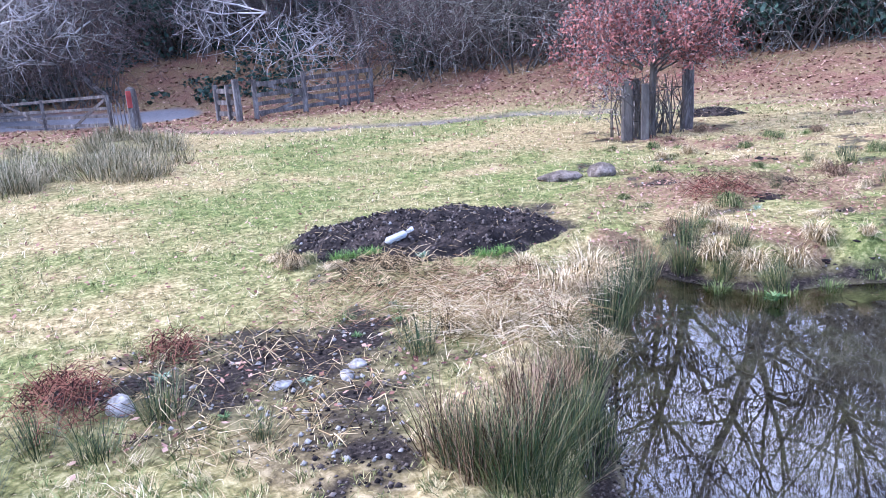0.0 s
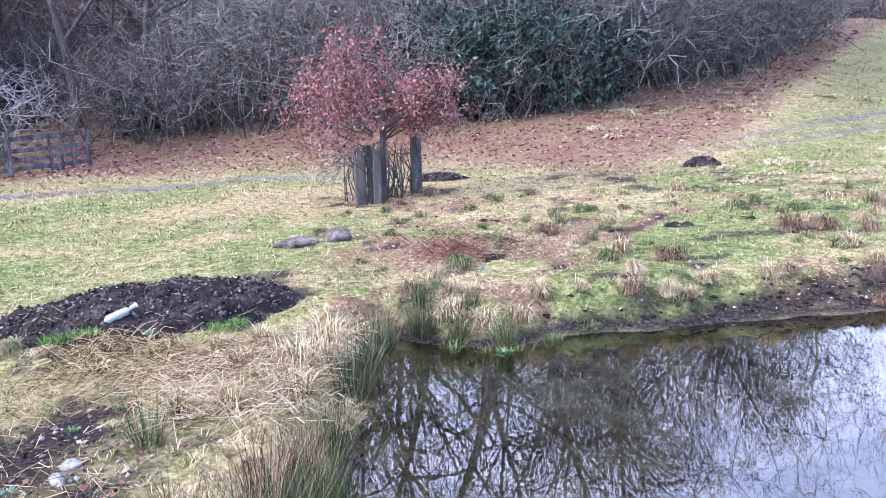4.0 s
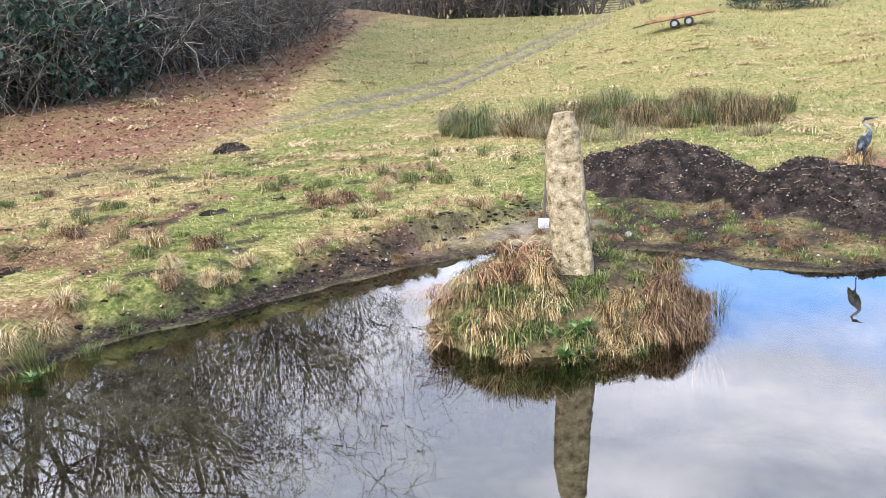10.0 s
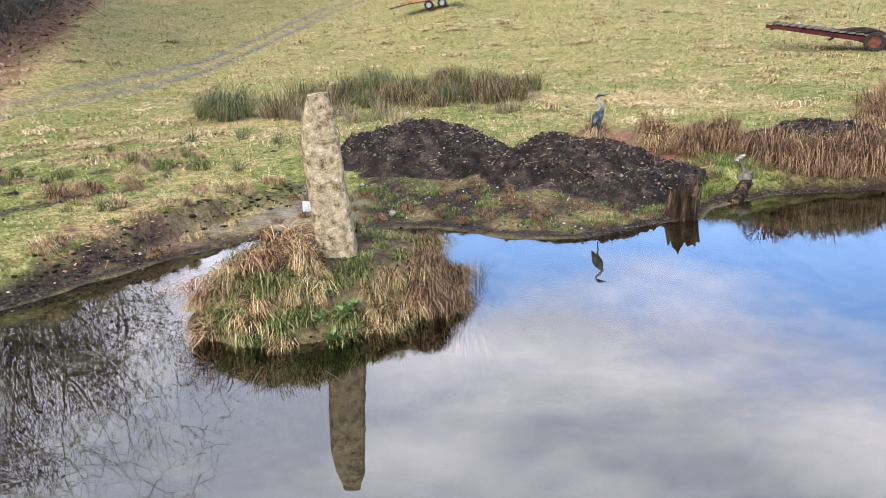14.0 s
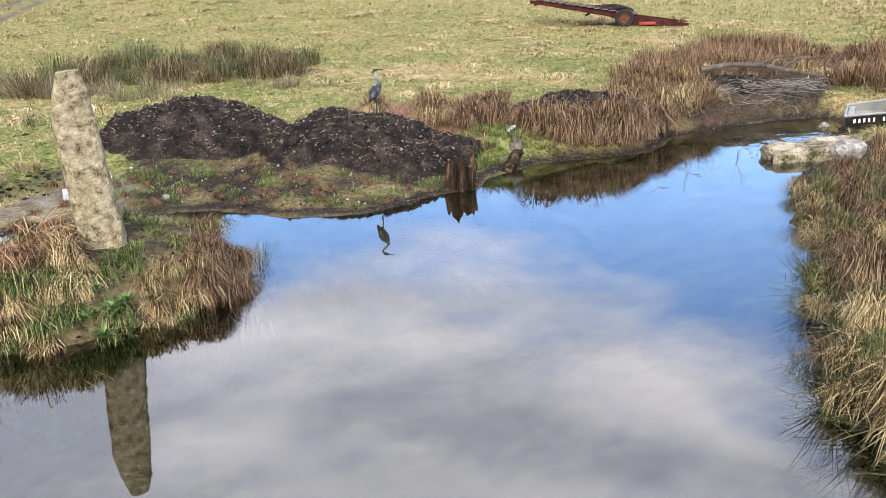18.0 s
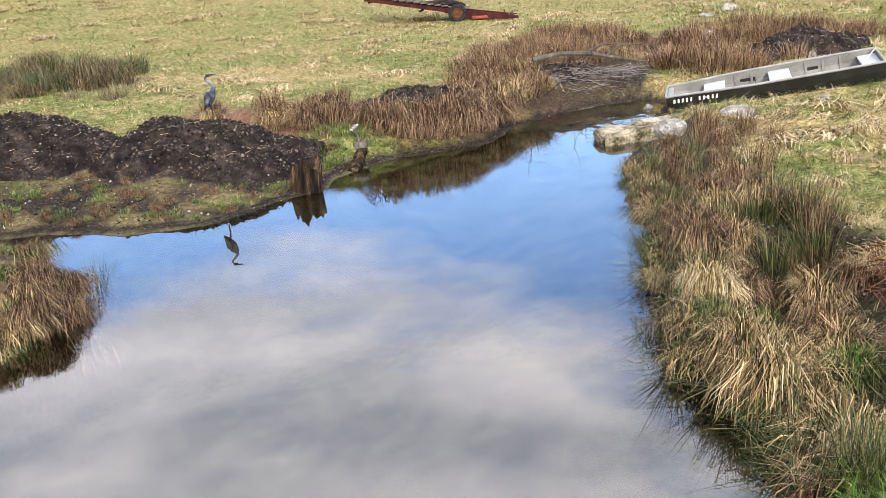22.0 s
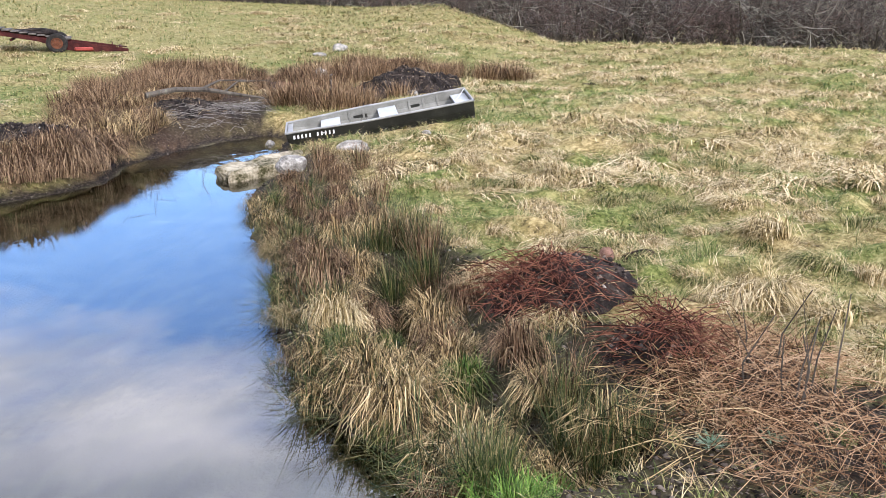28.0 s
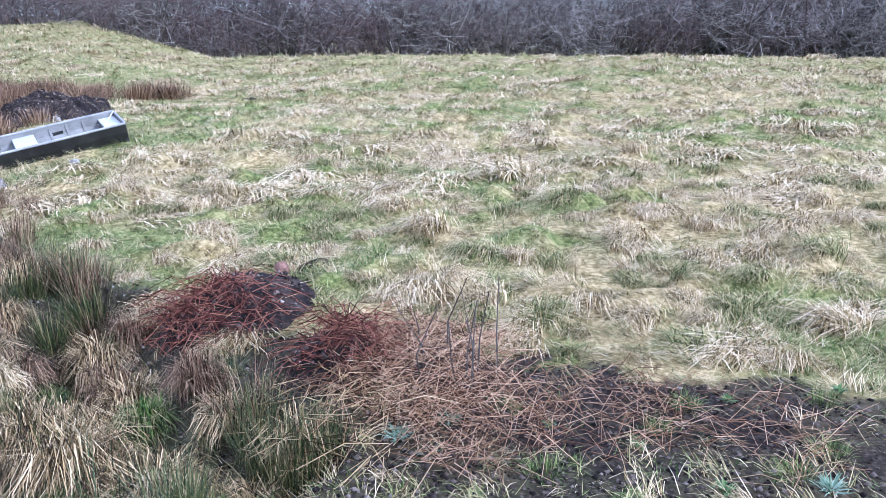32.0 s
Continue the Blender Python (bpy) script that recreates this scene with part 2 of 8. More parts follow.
# ---- materials ----
def mat(name, stops, scale=6.0, detail=5, rough=0.85, bump=0.3, bump_scale=30.0, island=0.0, metallic=0.0, coords="Object", stretch=(1, 1, 1)):
    """Colour from two scales of noise (and from chance, piece by piece) through the stops, with fine relief."""
    m = bpy.data.materials.new(name)
    m.use_nodes = True
    n, l = m.node_tree.nodes, m.node_tree.links
    b = n["Principled BSDF"]
    tc, mp = n.new("ShaderNodeTexCoord"), n.new("ShaderNodeMapping")
    mp.inputs["Scale"].default_value = stretch
    l.new(tc.outputs[coords], mp.inputs[0])
    t1, t2 = n.new("ShaderNodeTexNoise"), n.new("ShaderNodeTexNoise")
    for t, s, d in ((t1, scale, detail), (t2, bump_scale, 4)):
        t.inputs["Scale"].default_value, t.inputs["Detail"].default_value = s, d
        t.inputs["Roughness"].default_value = 0.6
        l.new(mp.outputs[0], t.inputs["Vector"])
    mixf = n.new("ShaderNodeMath")
    mixf.operation = "MULTIPLY_ADD"
    l.new(t2.outputs["Fac"], mixf.inputs[0])
    mixf.inputs[1].default_value = 0.5
    sub = n.new("ShaderNodeMath")
    sub.operation = "SUBTRACT"
    l.new(t1.outputs["Fac"], sub.inputs[0])
    sub.inputs[1].default_value = 0.25
    l.new(sub.outputs[0], mixf.inputs[2])
    fac = mixf.outputs[0]
    if island:
        g = n.new("ShaderNodeNewGeometry")
        mx = n.new("ShaderNodeMix")
        mx.inputs[0].default_value = island
        l.new(fac, mx.inputs[2])
        l.new(g.outputs["Random Per Island"], mx.inputs[3])
        fac = mx.outputs[0]
    ramp = n.new("ShaderNodeValToRGB")
    els = ramp.color_ramp.elements
    while len(els) < len(stops):
        els.new(0.5)
    for e, (p, c) in zip(els, stops):
        e.position, e.color = p, (*c, 1)
    l.new(fac, ramp.inputs[0])
    l.new(ramp.outputs[0], b.inputs["Base Color"])
    b.inputs["Roughness"].default_value, b.inputs["Metallic"].default_value = rough, metallic
    b.inputs["Specular IOR Level"].default_value = 0.3 if rough < 0.66 else 0.08
    if bump:
        bp = n.new("ShaderNodeBump")
        bp.inputs["Strength"].default_value, bp.inputs["Distance"].default_value = bump, 0.02
        l.new(t2.outputs["Fac"], bp.inputs["Height"])
        l.new(bp.outputs[0], b.inputs["Normal"])
    return m


SOIL = mat("dark_soil", [(0.3, (0.006, 0.005, 0.005)), (0.5, (0.022, 0.018, 0.016)), (0.64, (0.055, 0.042, 0.034)), (0.8, (0.15, 0.12, 0.095))], 5, 8, 0.95, 1.0, 38)
CRUMB = mat("soil_crumbs", [(0.25, (0.012, 0.01, 0.009)), (0.5, (0.05, 0.04, 0.033)), (0.75, (0.13, 0.105, 0.085)), (0.95, (0.28, 0.24, 0.2))], 5, 6, 0.95, 0.6, 38, island=0.7)
BARK = mat("bark", [(0.3, (0.045, 0.038, 0.032)), (0.6, (0.12, 0.105, 0.085)), (0.8, (0.2, 0.2, 0.15))], 5, 6, 0.95, 0.8, 25, stretch=(1, 1, 0.25))
TWIG = mat("twigs", [(0.25, (0.035, 0.03, 0.029)), (0.5, (0.11, 0.095, 0.088)), (0.8, (0.3, 0.27, 0.24))], 2, 3, 0.9, 0, 20, island=0.6)
PALE_TWIG = mat("pale_twigs", [(0.25, (0.2, 0.18, 0.16)), (0.6, (0.36, 0.33, 0.3)), (0.8, (0.5, 0.47, 0.43))], 2, 3, 0.85, 0, 20, island=0.6)
LICHEN_TWIG = mat("lichened_twigs", [(0.25, (0.055, 0.05, 0.042)), (0.5, (0.18, 0.165, 0.135)), (0.8, (0.42, 0.4, 0.34))], 2, 3, 0.9, 0, 20, island=0.6)
BRAMBLE = mat("bramble", [(0.25, (0.05, 0.034, 0.032)), (0.5, (0.14, 0.1, 0.088)), (0.8, (0.27, 0.205, 0.175))], 2, 3, 0.9, 0, 20, island=0.6)
EVERGREEN = mat("evergreen_leaf", [(0.25, (0.008, 0.02, 0.012)), (0.6, (0.022, 0.05, 0.03)), (0.85, (0.05, 0.09, 0.06))], 3, 3, 0.45, 0, 20, island=0.7)
BEECH_LEAF = mat("dead_beech_leaf", [(0.2, (0.13, 0.045, 0.035)), (0.55, (0.28, 0.11, 0.085)), (0.85, (0.42, 0.2, 0.15))], 3, 3, 0.7, 0, 20, island=0.7)
DEAD_LEAF = mat("dead_leaf", [(0.2, (0.1, 0.045, 0.035)), (0.5, (0.26, 0.13, 0.09)), (0.85, (0.44, 0.29, 0.21))], 3, 3, 0.8, 0, 20, island=0.8)
GRASS = mat("meadow_grass", [(0.3, (0.045, 0.055, 0.016)), (0.42, (0.138, 0.152, 0.046)), (0.54, (0.32, 0.282, 0.118)), (0.7, (0.54, 0.44, 0.24))], 0.9, 3, 0.75, 0, 3.0, island=0.42)
GREEN_GRASS = mat("green_grass", [(0.26, (0.03, 0.055, 0.012)), (0.48, (0.115, 0.165, 0.042)), (0.74, (0.3, 0.33, 0.12))], 1.2, 3, 0.7, 0, 4.0, island=0.6)
STRAW = mat("straw", [(0.28, (0.075, 0.055, 0.02)), (0.4, (0.29, 0.21, 0.085)), (0.54, (0.51, 0.4, 0.215)), (0.72, (0.72, 0.6, 0.38))], 1.0, 3, 0.75, 0, 4.0, island=0.5)
# sedge: low stops darkened so some strands stand for the shaded inside of tussocks
SEDGE = mat("sedge", [(0.26, (0.016, 0.012, 0.006)), (0.42, (0.09, 0.062, 0.025)), (0.56, (0.36, 0.255, 0.115)), (0.8, (0.72, 0.56, 0.31))], 1.5, 3, 0.75, 0, 5.0, island=0.65)
RUSSET = mat("russet_rush", [(0.26, (0.022, 0.011, 0.006)), (0.48, (0.125, 0.076, 0.042)), (0.8, (0.42, 0.295, 0.175))], 1.5, 3, 0.8, 0, 5.0, island=0.65)
RUSH = mat("green_rush", [(0.18, (0.01, 0.022, 0.006)), (0.46, (0.045, 0.075, 0.018)), (0.68, (0.13, 0.135, 0.042)), (0.9, (0.38, 0.3, 0.15))], 1.5, 3, 0.6, 0, 5.0, island=0.75)
FERN = mat("dead_fern", [(0.2, (0.02, 0.009, 0.007)), (0.48, (0.12, 0.04, 0.027)), (0.85, (0.34, 0.16, 0.095))], 2, 3, 0.85, 0, 5.0, island=0.7)
WEED = mat("weed_leaf", [(0.2, (0.025, 0.07, 0.012)), (0.55, (0.085, 0.15, 0.036)), (0.85, (0.22, 0.29, 0.1))], 3, 3, 0.55, 0, 20, island=0.6)
DEAD_RUSH = mat("dead_rush", [(0.25, (0.03, 0.017, 0.01)), (0.48, (0.25, 0.135, 0.066)), (0.8, (0.58, 0.4, 0.24))], 1.5, 3, 0.8, 0, 5.0, island=0.7)
ISLET_GRASS = mat("islet_grass", [(0.28, (0.012, 0.024, 0.007)), (0.45, (0.065, 0.11, 0.024)), (0.6, (0.18, 0.19, 0.065)), (0.82, (0.45, 0.37, 0.19))], 1.5, 3, 0.7, 0, 5.0, island=0.65)
BED_RUSH = mat("bed_rush", [(0.3, (0.016, 0.018, 0.008)), (0.48, (0.09, 0.075, 0.034)), (0.7, (0.3, 0.225, 0.125))], 1.5, 3, 0.75, 0, 5.0, island=0.6)
REED = mat("grey_reed", [(0.25, (0.045, 0.045, 0.02)), (0.45, (0.17, 0.155, 0.082)), (0.65, (0.34, 0.285, 0.17)), (0.85, (0.5, 0.43, 0.29))], 1.0, 3, 0.8, 0, 5.0, island=0.5)
GRANITE = mat("granite", [(0.3, (0.07, 0.055, 0.03)), (0.42, (0.235, 0.19, 0.112)), (0.58, (0.37, 0.31, 0.195)), (0.76, (0.54, 0.47, 0.325))], 18, 10, 0.92, 1.0, 70)
PALE_STONE = mat("pale_stone", [(0.3, (0.08, 0.072, 0.06)), (0.48, (0.25, 0.235, 0.205)), (0.68, (0.48, 0.455, 0.41))], 8, 6, 0.9, 0.5, 40)
OLD_WOOD = mat("weathered_wood", [(0.25, (0.03, 0.025, 0.022)), (0.5, (0.1, 0.086, 0.075)), (0.8, (0.27, 0.245, 0.215))], 5, 6, 0.9, 0.6, 40, stretch=(1, 1, 0.2))
STUMP_WOOD = mat("rotten_wood", [(0.4, (0.009, 0.006, 0.004)), (0.55, (0.04, 0.026, 0.016)), (0.68, (0.14, 0.095, 0.053)), (0.84, (0.36, 0.27, 0.155))], 9, 6, 0.9, 0.9, 30, stretch=(1, 1, 0.15))
HULL = mat("hull_paint", [(0.3, (0.012, 0.012, 0.01)), (0.6, (0.022, 0.022, 0.018)), (0.85, (0.05, 0.047, 0.038))], 4, 6, 0.5, 0.05, 30)
ALU = mat("bare_aluminium", [(0.3, (0.12, 0.12, 0.105)), (0.6, (0.19, 0.19, 0.17)), (0.85, (0.28, 0.28, 0.26))], 3, 6, 0.5, 0.05, 40, metallic=0.3)
RIM_ALU = mat("worn_rim", [(0.3, (0.2, 0.2, 0.19)), (0.6, (0.3, 0.3, 0.285)), (0.85, (0.4, 0.4, 0.38))], 4, 5, 0.5, 0.03, 40)
SEAT = mat("seat_paint", [(0.3, (0.36, 0.38, 0.39)), (0.6, (0.46, 0.48, 0.49)), (0.85, (0.55, 0.57, 0.58))], 3, 5, 0.5, 0.03, 40)
WHITE = mat("white_paint", [(0.3, (0.66, 0.67, 0.68)), (0.7, (0.8, 0.8, 0.8))], 6, 5, 0.5, 0.03, 40)
RUST = mat("rusty_red_paint", [(0.25, (0.018, 0.009, 0.008)), (0.5, (0.05, 0.014, 0.013)), (0.8, (0.11, 0.035, 0.027))], 5, 7, 0.8, 0.3, 30)
RUBBER = mat("old_rubber", [(0.3, (0.014, 0.013, 0.012)), (0.7, (0.04, 0.036, 0.032))], 8, 5, 0.85, 0.2, 30)
RIM = mat("orange_rim", [(0.3, (0.06, 0.022, 0.012)), (0.7, (0.15, 0.06, 0.03))], 8, 5, 0.7, 0.1, 30)
SLAB = mat("slab_stone", [(0.36, (0.05, 0.048, 0.02)), (0.47, (0.19, 0.165, 0.108)), (0.66, (0.44, 0.39, 0.29))], 4, 9, 0.92, 0.8, 30)
TIN = mat("tin_sheet", [(0.3, (0.12, 0.13, 0.14)), (0.7, (0.26, 0.27, 0.28))], 3, 5, 0.5, 0.05, 20, metallic=0.3)
STEEL = mat("dark_steel", [(0.3, (0.03, 0.028, 0.026)), (0.7, (0.09, 0.08, 0.07))], 8, 5, 0.55, 0.1, 30, metallic=0.5)

# ---- the lie of the land ----
POND = [(0, 1.0), (-1.2, 1.15), (-2.4, 1.55), (-3.1, 2.1), (-3.85, 2.72), (-4.5, 3.25), (-4.95, 3.7), (-5.4, 4.3), (-5.45, 4.65),
        (-4.85, 4.75), (-4.42, 5.05), (-4.3, 5.5), (-4.0, 5.9), (-3.5, 6.35), (-3.3, 6.7), (-2.85, 7.2), (-2.4, 7.75), (-1.9, 8.15),
        (-1.3, 8.5), (-0.7, 8.4), (0.0, 8.6), (0.55, 8.5), (0.92, 8.15), (1.25, 7.86), (1.9, 7.6), (2.3, 7.75), (2.75, 7.97), (3.2, 8.0),
        (3.5, 8.45), (3.85, 8.62), (4.35, 8.8), (4.9, 8.8), (5.5, 8.72), (5.95, 8.75), (6.6, 9.35), (7.6, 9.65), (8.8, 9.8), (9.7, 9.6),
        (9.6, 9.0), (8.9, 8.5), (8.2, 7.7), (7.4, 7.15), (6.8, 6.85), (6.1, 6.3), (5.4, 5.45), (5.05, 4.85), (4.55, 4.35), (4.15, 4.05), (3.75, 3.6),
        (3.44, 3.17), (3.18, 2.88), (3.1, 2.58), (3.05, 2.28), (2.95, 2.02), (2.75, 1.72), (2.2, 1.25), (0.9, 1.05)]
ISLAND = [(-1.74, 5.95), (-1.52, 5.47), (-1.0, 5.22), (-0.6, 5.22), (-0.2, 5.35), (0.1, 5.46), (0.5, 5.66), (0.7, 6.25), (0.78, 6.7), (0.5, 7.1),
          (-0.1, 7.5), (-0.9, 7.35), (-1.5, 6.8)]
TRACK = [(-29.5, 3.2), (-26, 4.4), (-22.6, 5.9), (-20.8, 7.6), (-18.5, 9.9), (-16.0, 11.9), (-14.3, 14.3), (-12.0, 16.3), (-10.0, 18.6), (-8.7, 22.2), (-8.0, 27.0), (-7.2, 32.6), (-5.9, 38.8), (-4.5, 46.6), (-3.0, 56.6), (-0.8, 66.0), (0.2, 80.0), (1.5, 95)]
ROAD = [(-50, -18), (-38, -5), (-32.6, 2.6), (-31.9, 4.9)]
FAR_BANK = [(3.6, 11.6), (4.6, 10.2), (5.6, 9.6), (7.2, 10.6), (9.0, 11.6), (10.6, 12.6), (13.0, 13.6), (15.0, 13.2), (16.5, 12.2)]
SEEP = [(4.35, 3.15), (3.85, 2.65), (3.5, 2.3), (3.2, 1.7), (3.12, 1.45)]
# each way: bearing, where the flat ends, how steeply it rises, where that ends, how it goes on
SLOPES = np.array([
    (-180, 40, 0.05, 60, 0.1), (-105, 36, 0.08, 46, 0.3), (-85, 34, 0.35, 60, 0.25), (-72, 33.5, 0.45, 60, 0.25), (-60, 31, 0.38, 60, 0.2),
    (-48, 25, 0.2, 42, 0.3), (-36, 22, 0.18, 30, 0.3), (-24, 22, 0.13, 50, 0.1), (-19, 24, 0.143, 56, 0.09), (-11, 31, 0.105, 85, 0.13),
    (0, 30, 0.094, 95, 0.15), (6, 28, 0.13, 48, 0.11), (10, 28, 0.1, 48, 0.1), (17, 22, 0.09, 45, 0.08), (32, 20, 0.05, 40, 0.04),
    (48, 19, 0.035, 45, 0.02), (57, 18, 0.055, 46, -0.03), (65, 20, 0.01, 33, -0.07), (80, 18, 0.02, 30, -0.08), (106, 18, 0.02, 28, -0.08)])
SLOPES = np.vstack([SLOPES, (180, 40, 0.05, 60, 0.1)])


def land(x, y):
    """Height of the ground without the pond."""
    a, d = np.degrees(np.arctan2(x, y)), np.hypot(x, y)
    d0, s1, d1, s2 = [np.interp(a, SLOPES[:, 0], SLOPES[:, k]) for k in (1, 2, 3, 4)]
    soft = 1.5
    up = soft * np.log1p(np.exp(np.clip((d - d0) / soft, -30, 30))) - soft * np.log1p(np.exp(np.clip((d - d1) / soft, -30, 30)))
    z = 0.3 - 0.14 * smooth01((-56 - a) / 8) * smooth01((d - 14) / 8) + s1 * up + s2 * np.clip(d - d1, 0, 60)
    z = z + 0.22 * np.exp(-(d / 2.2) ** 2)
    z = z + 0.15 * np.clip(d - 170, 0, 420) * smooth01((a + 60) / 15) * smooth01((32 - a) / 10)
    rough = smooth01((d - 4) / 10)
    z = z + 0.035 * vnoise(x, y, 1.3, 3) + 0.03 * rough * vnoise(x, y, 5.0, 5) + 0.012 * vnoise(x, y, 0.3, 9)
    tuss = np.clip(vnoise(x, y, 0.42, 15, 2), 0, 1) * smooth01((a - 44) / 12) * smooth01((112 - a) / 5)
    z = z + 0.17 * tuss * smooth01((d - 4.2) / 2) * (1 - smooth01((d - 60) / 20))
    z = z + 0.19 * np.exp(-((x - 11.2) ** 2 + (y - 5.4) ** 2) / 5.5)
    trk = line_dist(x, y, TRACK)
    z = z - 0.07 * np.exp(-((trk - np.where(x < -15.5, 0.0, 0.55)) / 0.3) ** 2)
    return z


def ground_z(x, y):
    """Height of the ground sheet: land, banks, bed of the pond and the islet."""
    x, y = np.asarray(x, float), np.asarray(y, float)
    wob = 0.07 * vnoise(x, y, 0.5, 21)
    sd = poly_dist(x, y, POND) + wob
    a = np.degrees(np.arctan2(x, y))
    beach = smooth01((a + 14) / 8) * (1 - smooth01((a - 19) / 5)) * (y > 5)
    wide = 0.42 + 2.6 * beach
    top = land(x, y)
    bank = 0.025 + (top - 0.025) * smooth01(np.clip(sd, 0, None) / wide) ** 0.8
    bed = 0.025 - 0.5 * smooth01(np.clip(-sd, 0, None) / 2.2) - 0.08 * smooth01(-sd / 0.25) + 0.03 * vnoise(x, y, 0.6, 31)
    z = np.where(sd > 0, bank, bed)
    si = poly_dist(x, y, ISLAND) + wob * 0.8
    isl = -0.16 + 0.3 * smooth01(-si / 0.4) + 0.3 * smooth01(-si / 0.85) + 0.03 * vnoise(x, y, 0.3, 33)
    z = np.where(si < 0.1, np.maximum(z, isl - 0.1 * np.clip(si, 0, 1)), z)
    along = np.clip(((x - 9.0) * 0.648 - (y - 8.48) * 0.762) / 2.72, -0.05, 1.05)
    off = np.hypot(x - 9.0 - along * 1.763, y - 8.48 + along * 2.073)
    z = np.where(sd > 0, np.minimum(z, 0.005 + 0.46 * np.clip(along, 0, 1) + 0.3 * np.clip(off - 0.55, 0, None)), z)
    z = z + np.where((sd > 0) & (sd < 0.7), 0.05 * vnoise(x, y, 0.13, 35, 2) * smooth01(sd / 0.08), 0)
    shelf = smooth01(0.5 - (poly_dist(x, y, SHELF) + 0.5 * wob) / 0.14)
    z = np.where(sd > 0, z + (np.minimum(z, 0.05 + 0.08 * smooth01(sd / 2) + 0.03 * vnoise(x, y, 0.3, 36)) - z) * shelf, z)
    seep = line_dist(x, y, SEEP)
    z = np.where((sd > -0.2) & (seep < 0.5), np.minimum(z, -0.08 + 0.75 * np.clip(seep - 0.04 + 0.4 * wob, 0, 1)), z)
    return z


SHELF = [(-2.95, 7.05), (-2.4, 7.6), (-1.9, 8.0), (-1.3, 8.35), (-0.7, 8.25), (0.1, 8.7), (-0.1, 9.4), (-0.45, 10.2), (-1.0, 10.3), (-1.5, 9.6), (-2.0, 8.9), (-2.5, 8.05)]
CUT = [(-4.3, 5.4), (-4.0, 5.9), (-3.5, 6.35), (-3.3, 6.7), (-2.95, 7.15), (-2.5, 8.05), (-2.0, 8.9), (-1.5, 9.6), (-1.0, 10.3)]


def gz(x, y):
    return float(ground_z(np.array([x]), np.array([y]))[0])


# patches of bare soil, dead leaves and straw, as outlines in the plan
BARE = [[(-5.3, -0.4), (-5.75, 0.5), (-5.4, 1.2), (-5.15, 1.9), (-4.55, 2.15), (-4.0, 1.85), (-3.2, 0.95), (-3.5, 0.5), (-4.3, 0.35), (-4.7, -0.6)],
        [(-6.4, 2.1), (-7.3, 1.9), (-8.0, 2.8), (-8.1, 3.9), (-7.4, 4.8), (-6.7, 4.7), (-5.6, 3.4)],
        [(3.9, 1.5), (4.35, 0.9), (4.3, 0.1), (4.2, -0.8), (4.1, -2.2), (2.2, -2.2), (1.8, -0.5), (2.0, 1.1), (3.3, 1.5)],
        [(-0.9, 8.2), (-0.6, 9.8), (0.2, 11.4), (1.6, 10.5), (3.4, 9.3), (3.5, 8.3), (2.6, 7.7), (1.2, 7.7), (0.4, 8.4)],
        [(7.6, 9.9), (8.9, 10.0), (9.9, 9.8), (10.8, 10.9), (10.2, 11.6), (9.2, 11.3), (8.3, 10.8)]]


RIGHT_BANK = [(2.3, 1.0), (3.0, 2.9), (4.2, 4.2), (6.0, 6.3), (7.2, 7.0), (7.5, 6.3), (6.2, 4.9), (5.2, 3.3), (4.7, 1.9), (3.7, 0.9)]
DITCH = [(7.2, 9.6), (9.6, 9.6), (10.4, 10.2), (12.2, 11.6), (14.2, 13.6), (13.4, 14.0), (11.4, 12.6), (9.6, 11.6), (7.6, 10.6)]


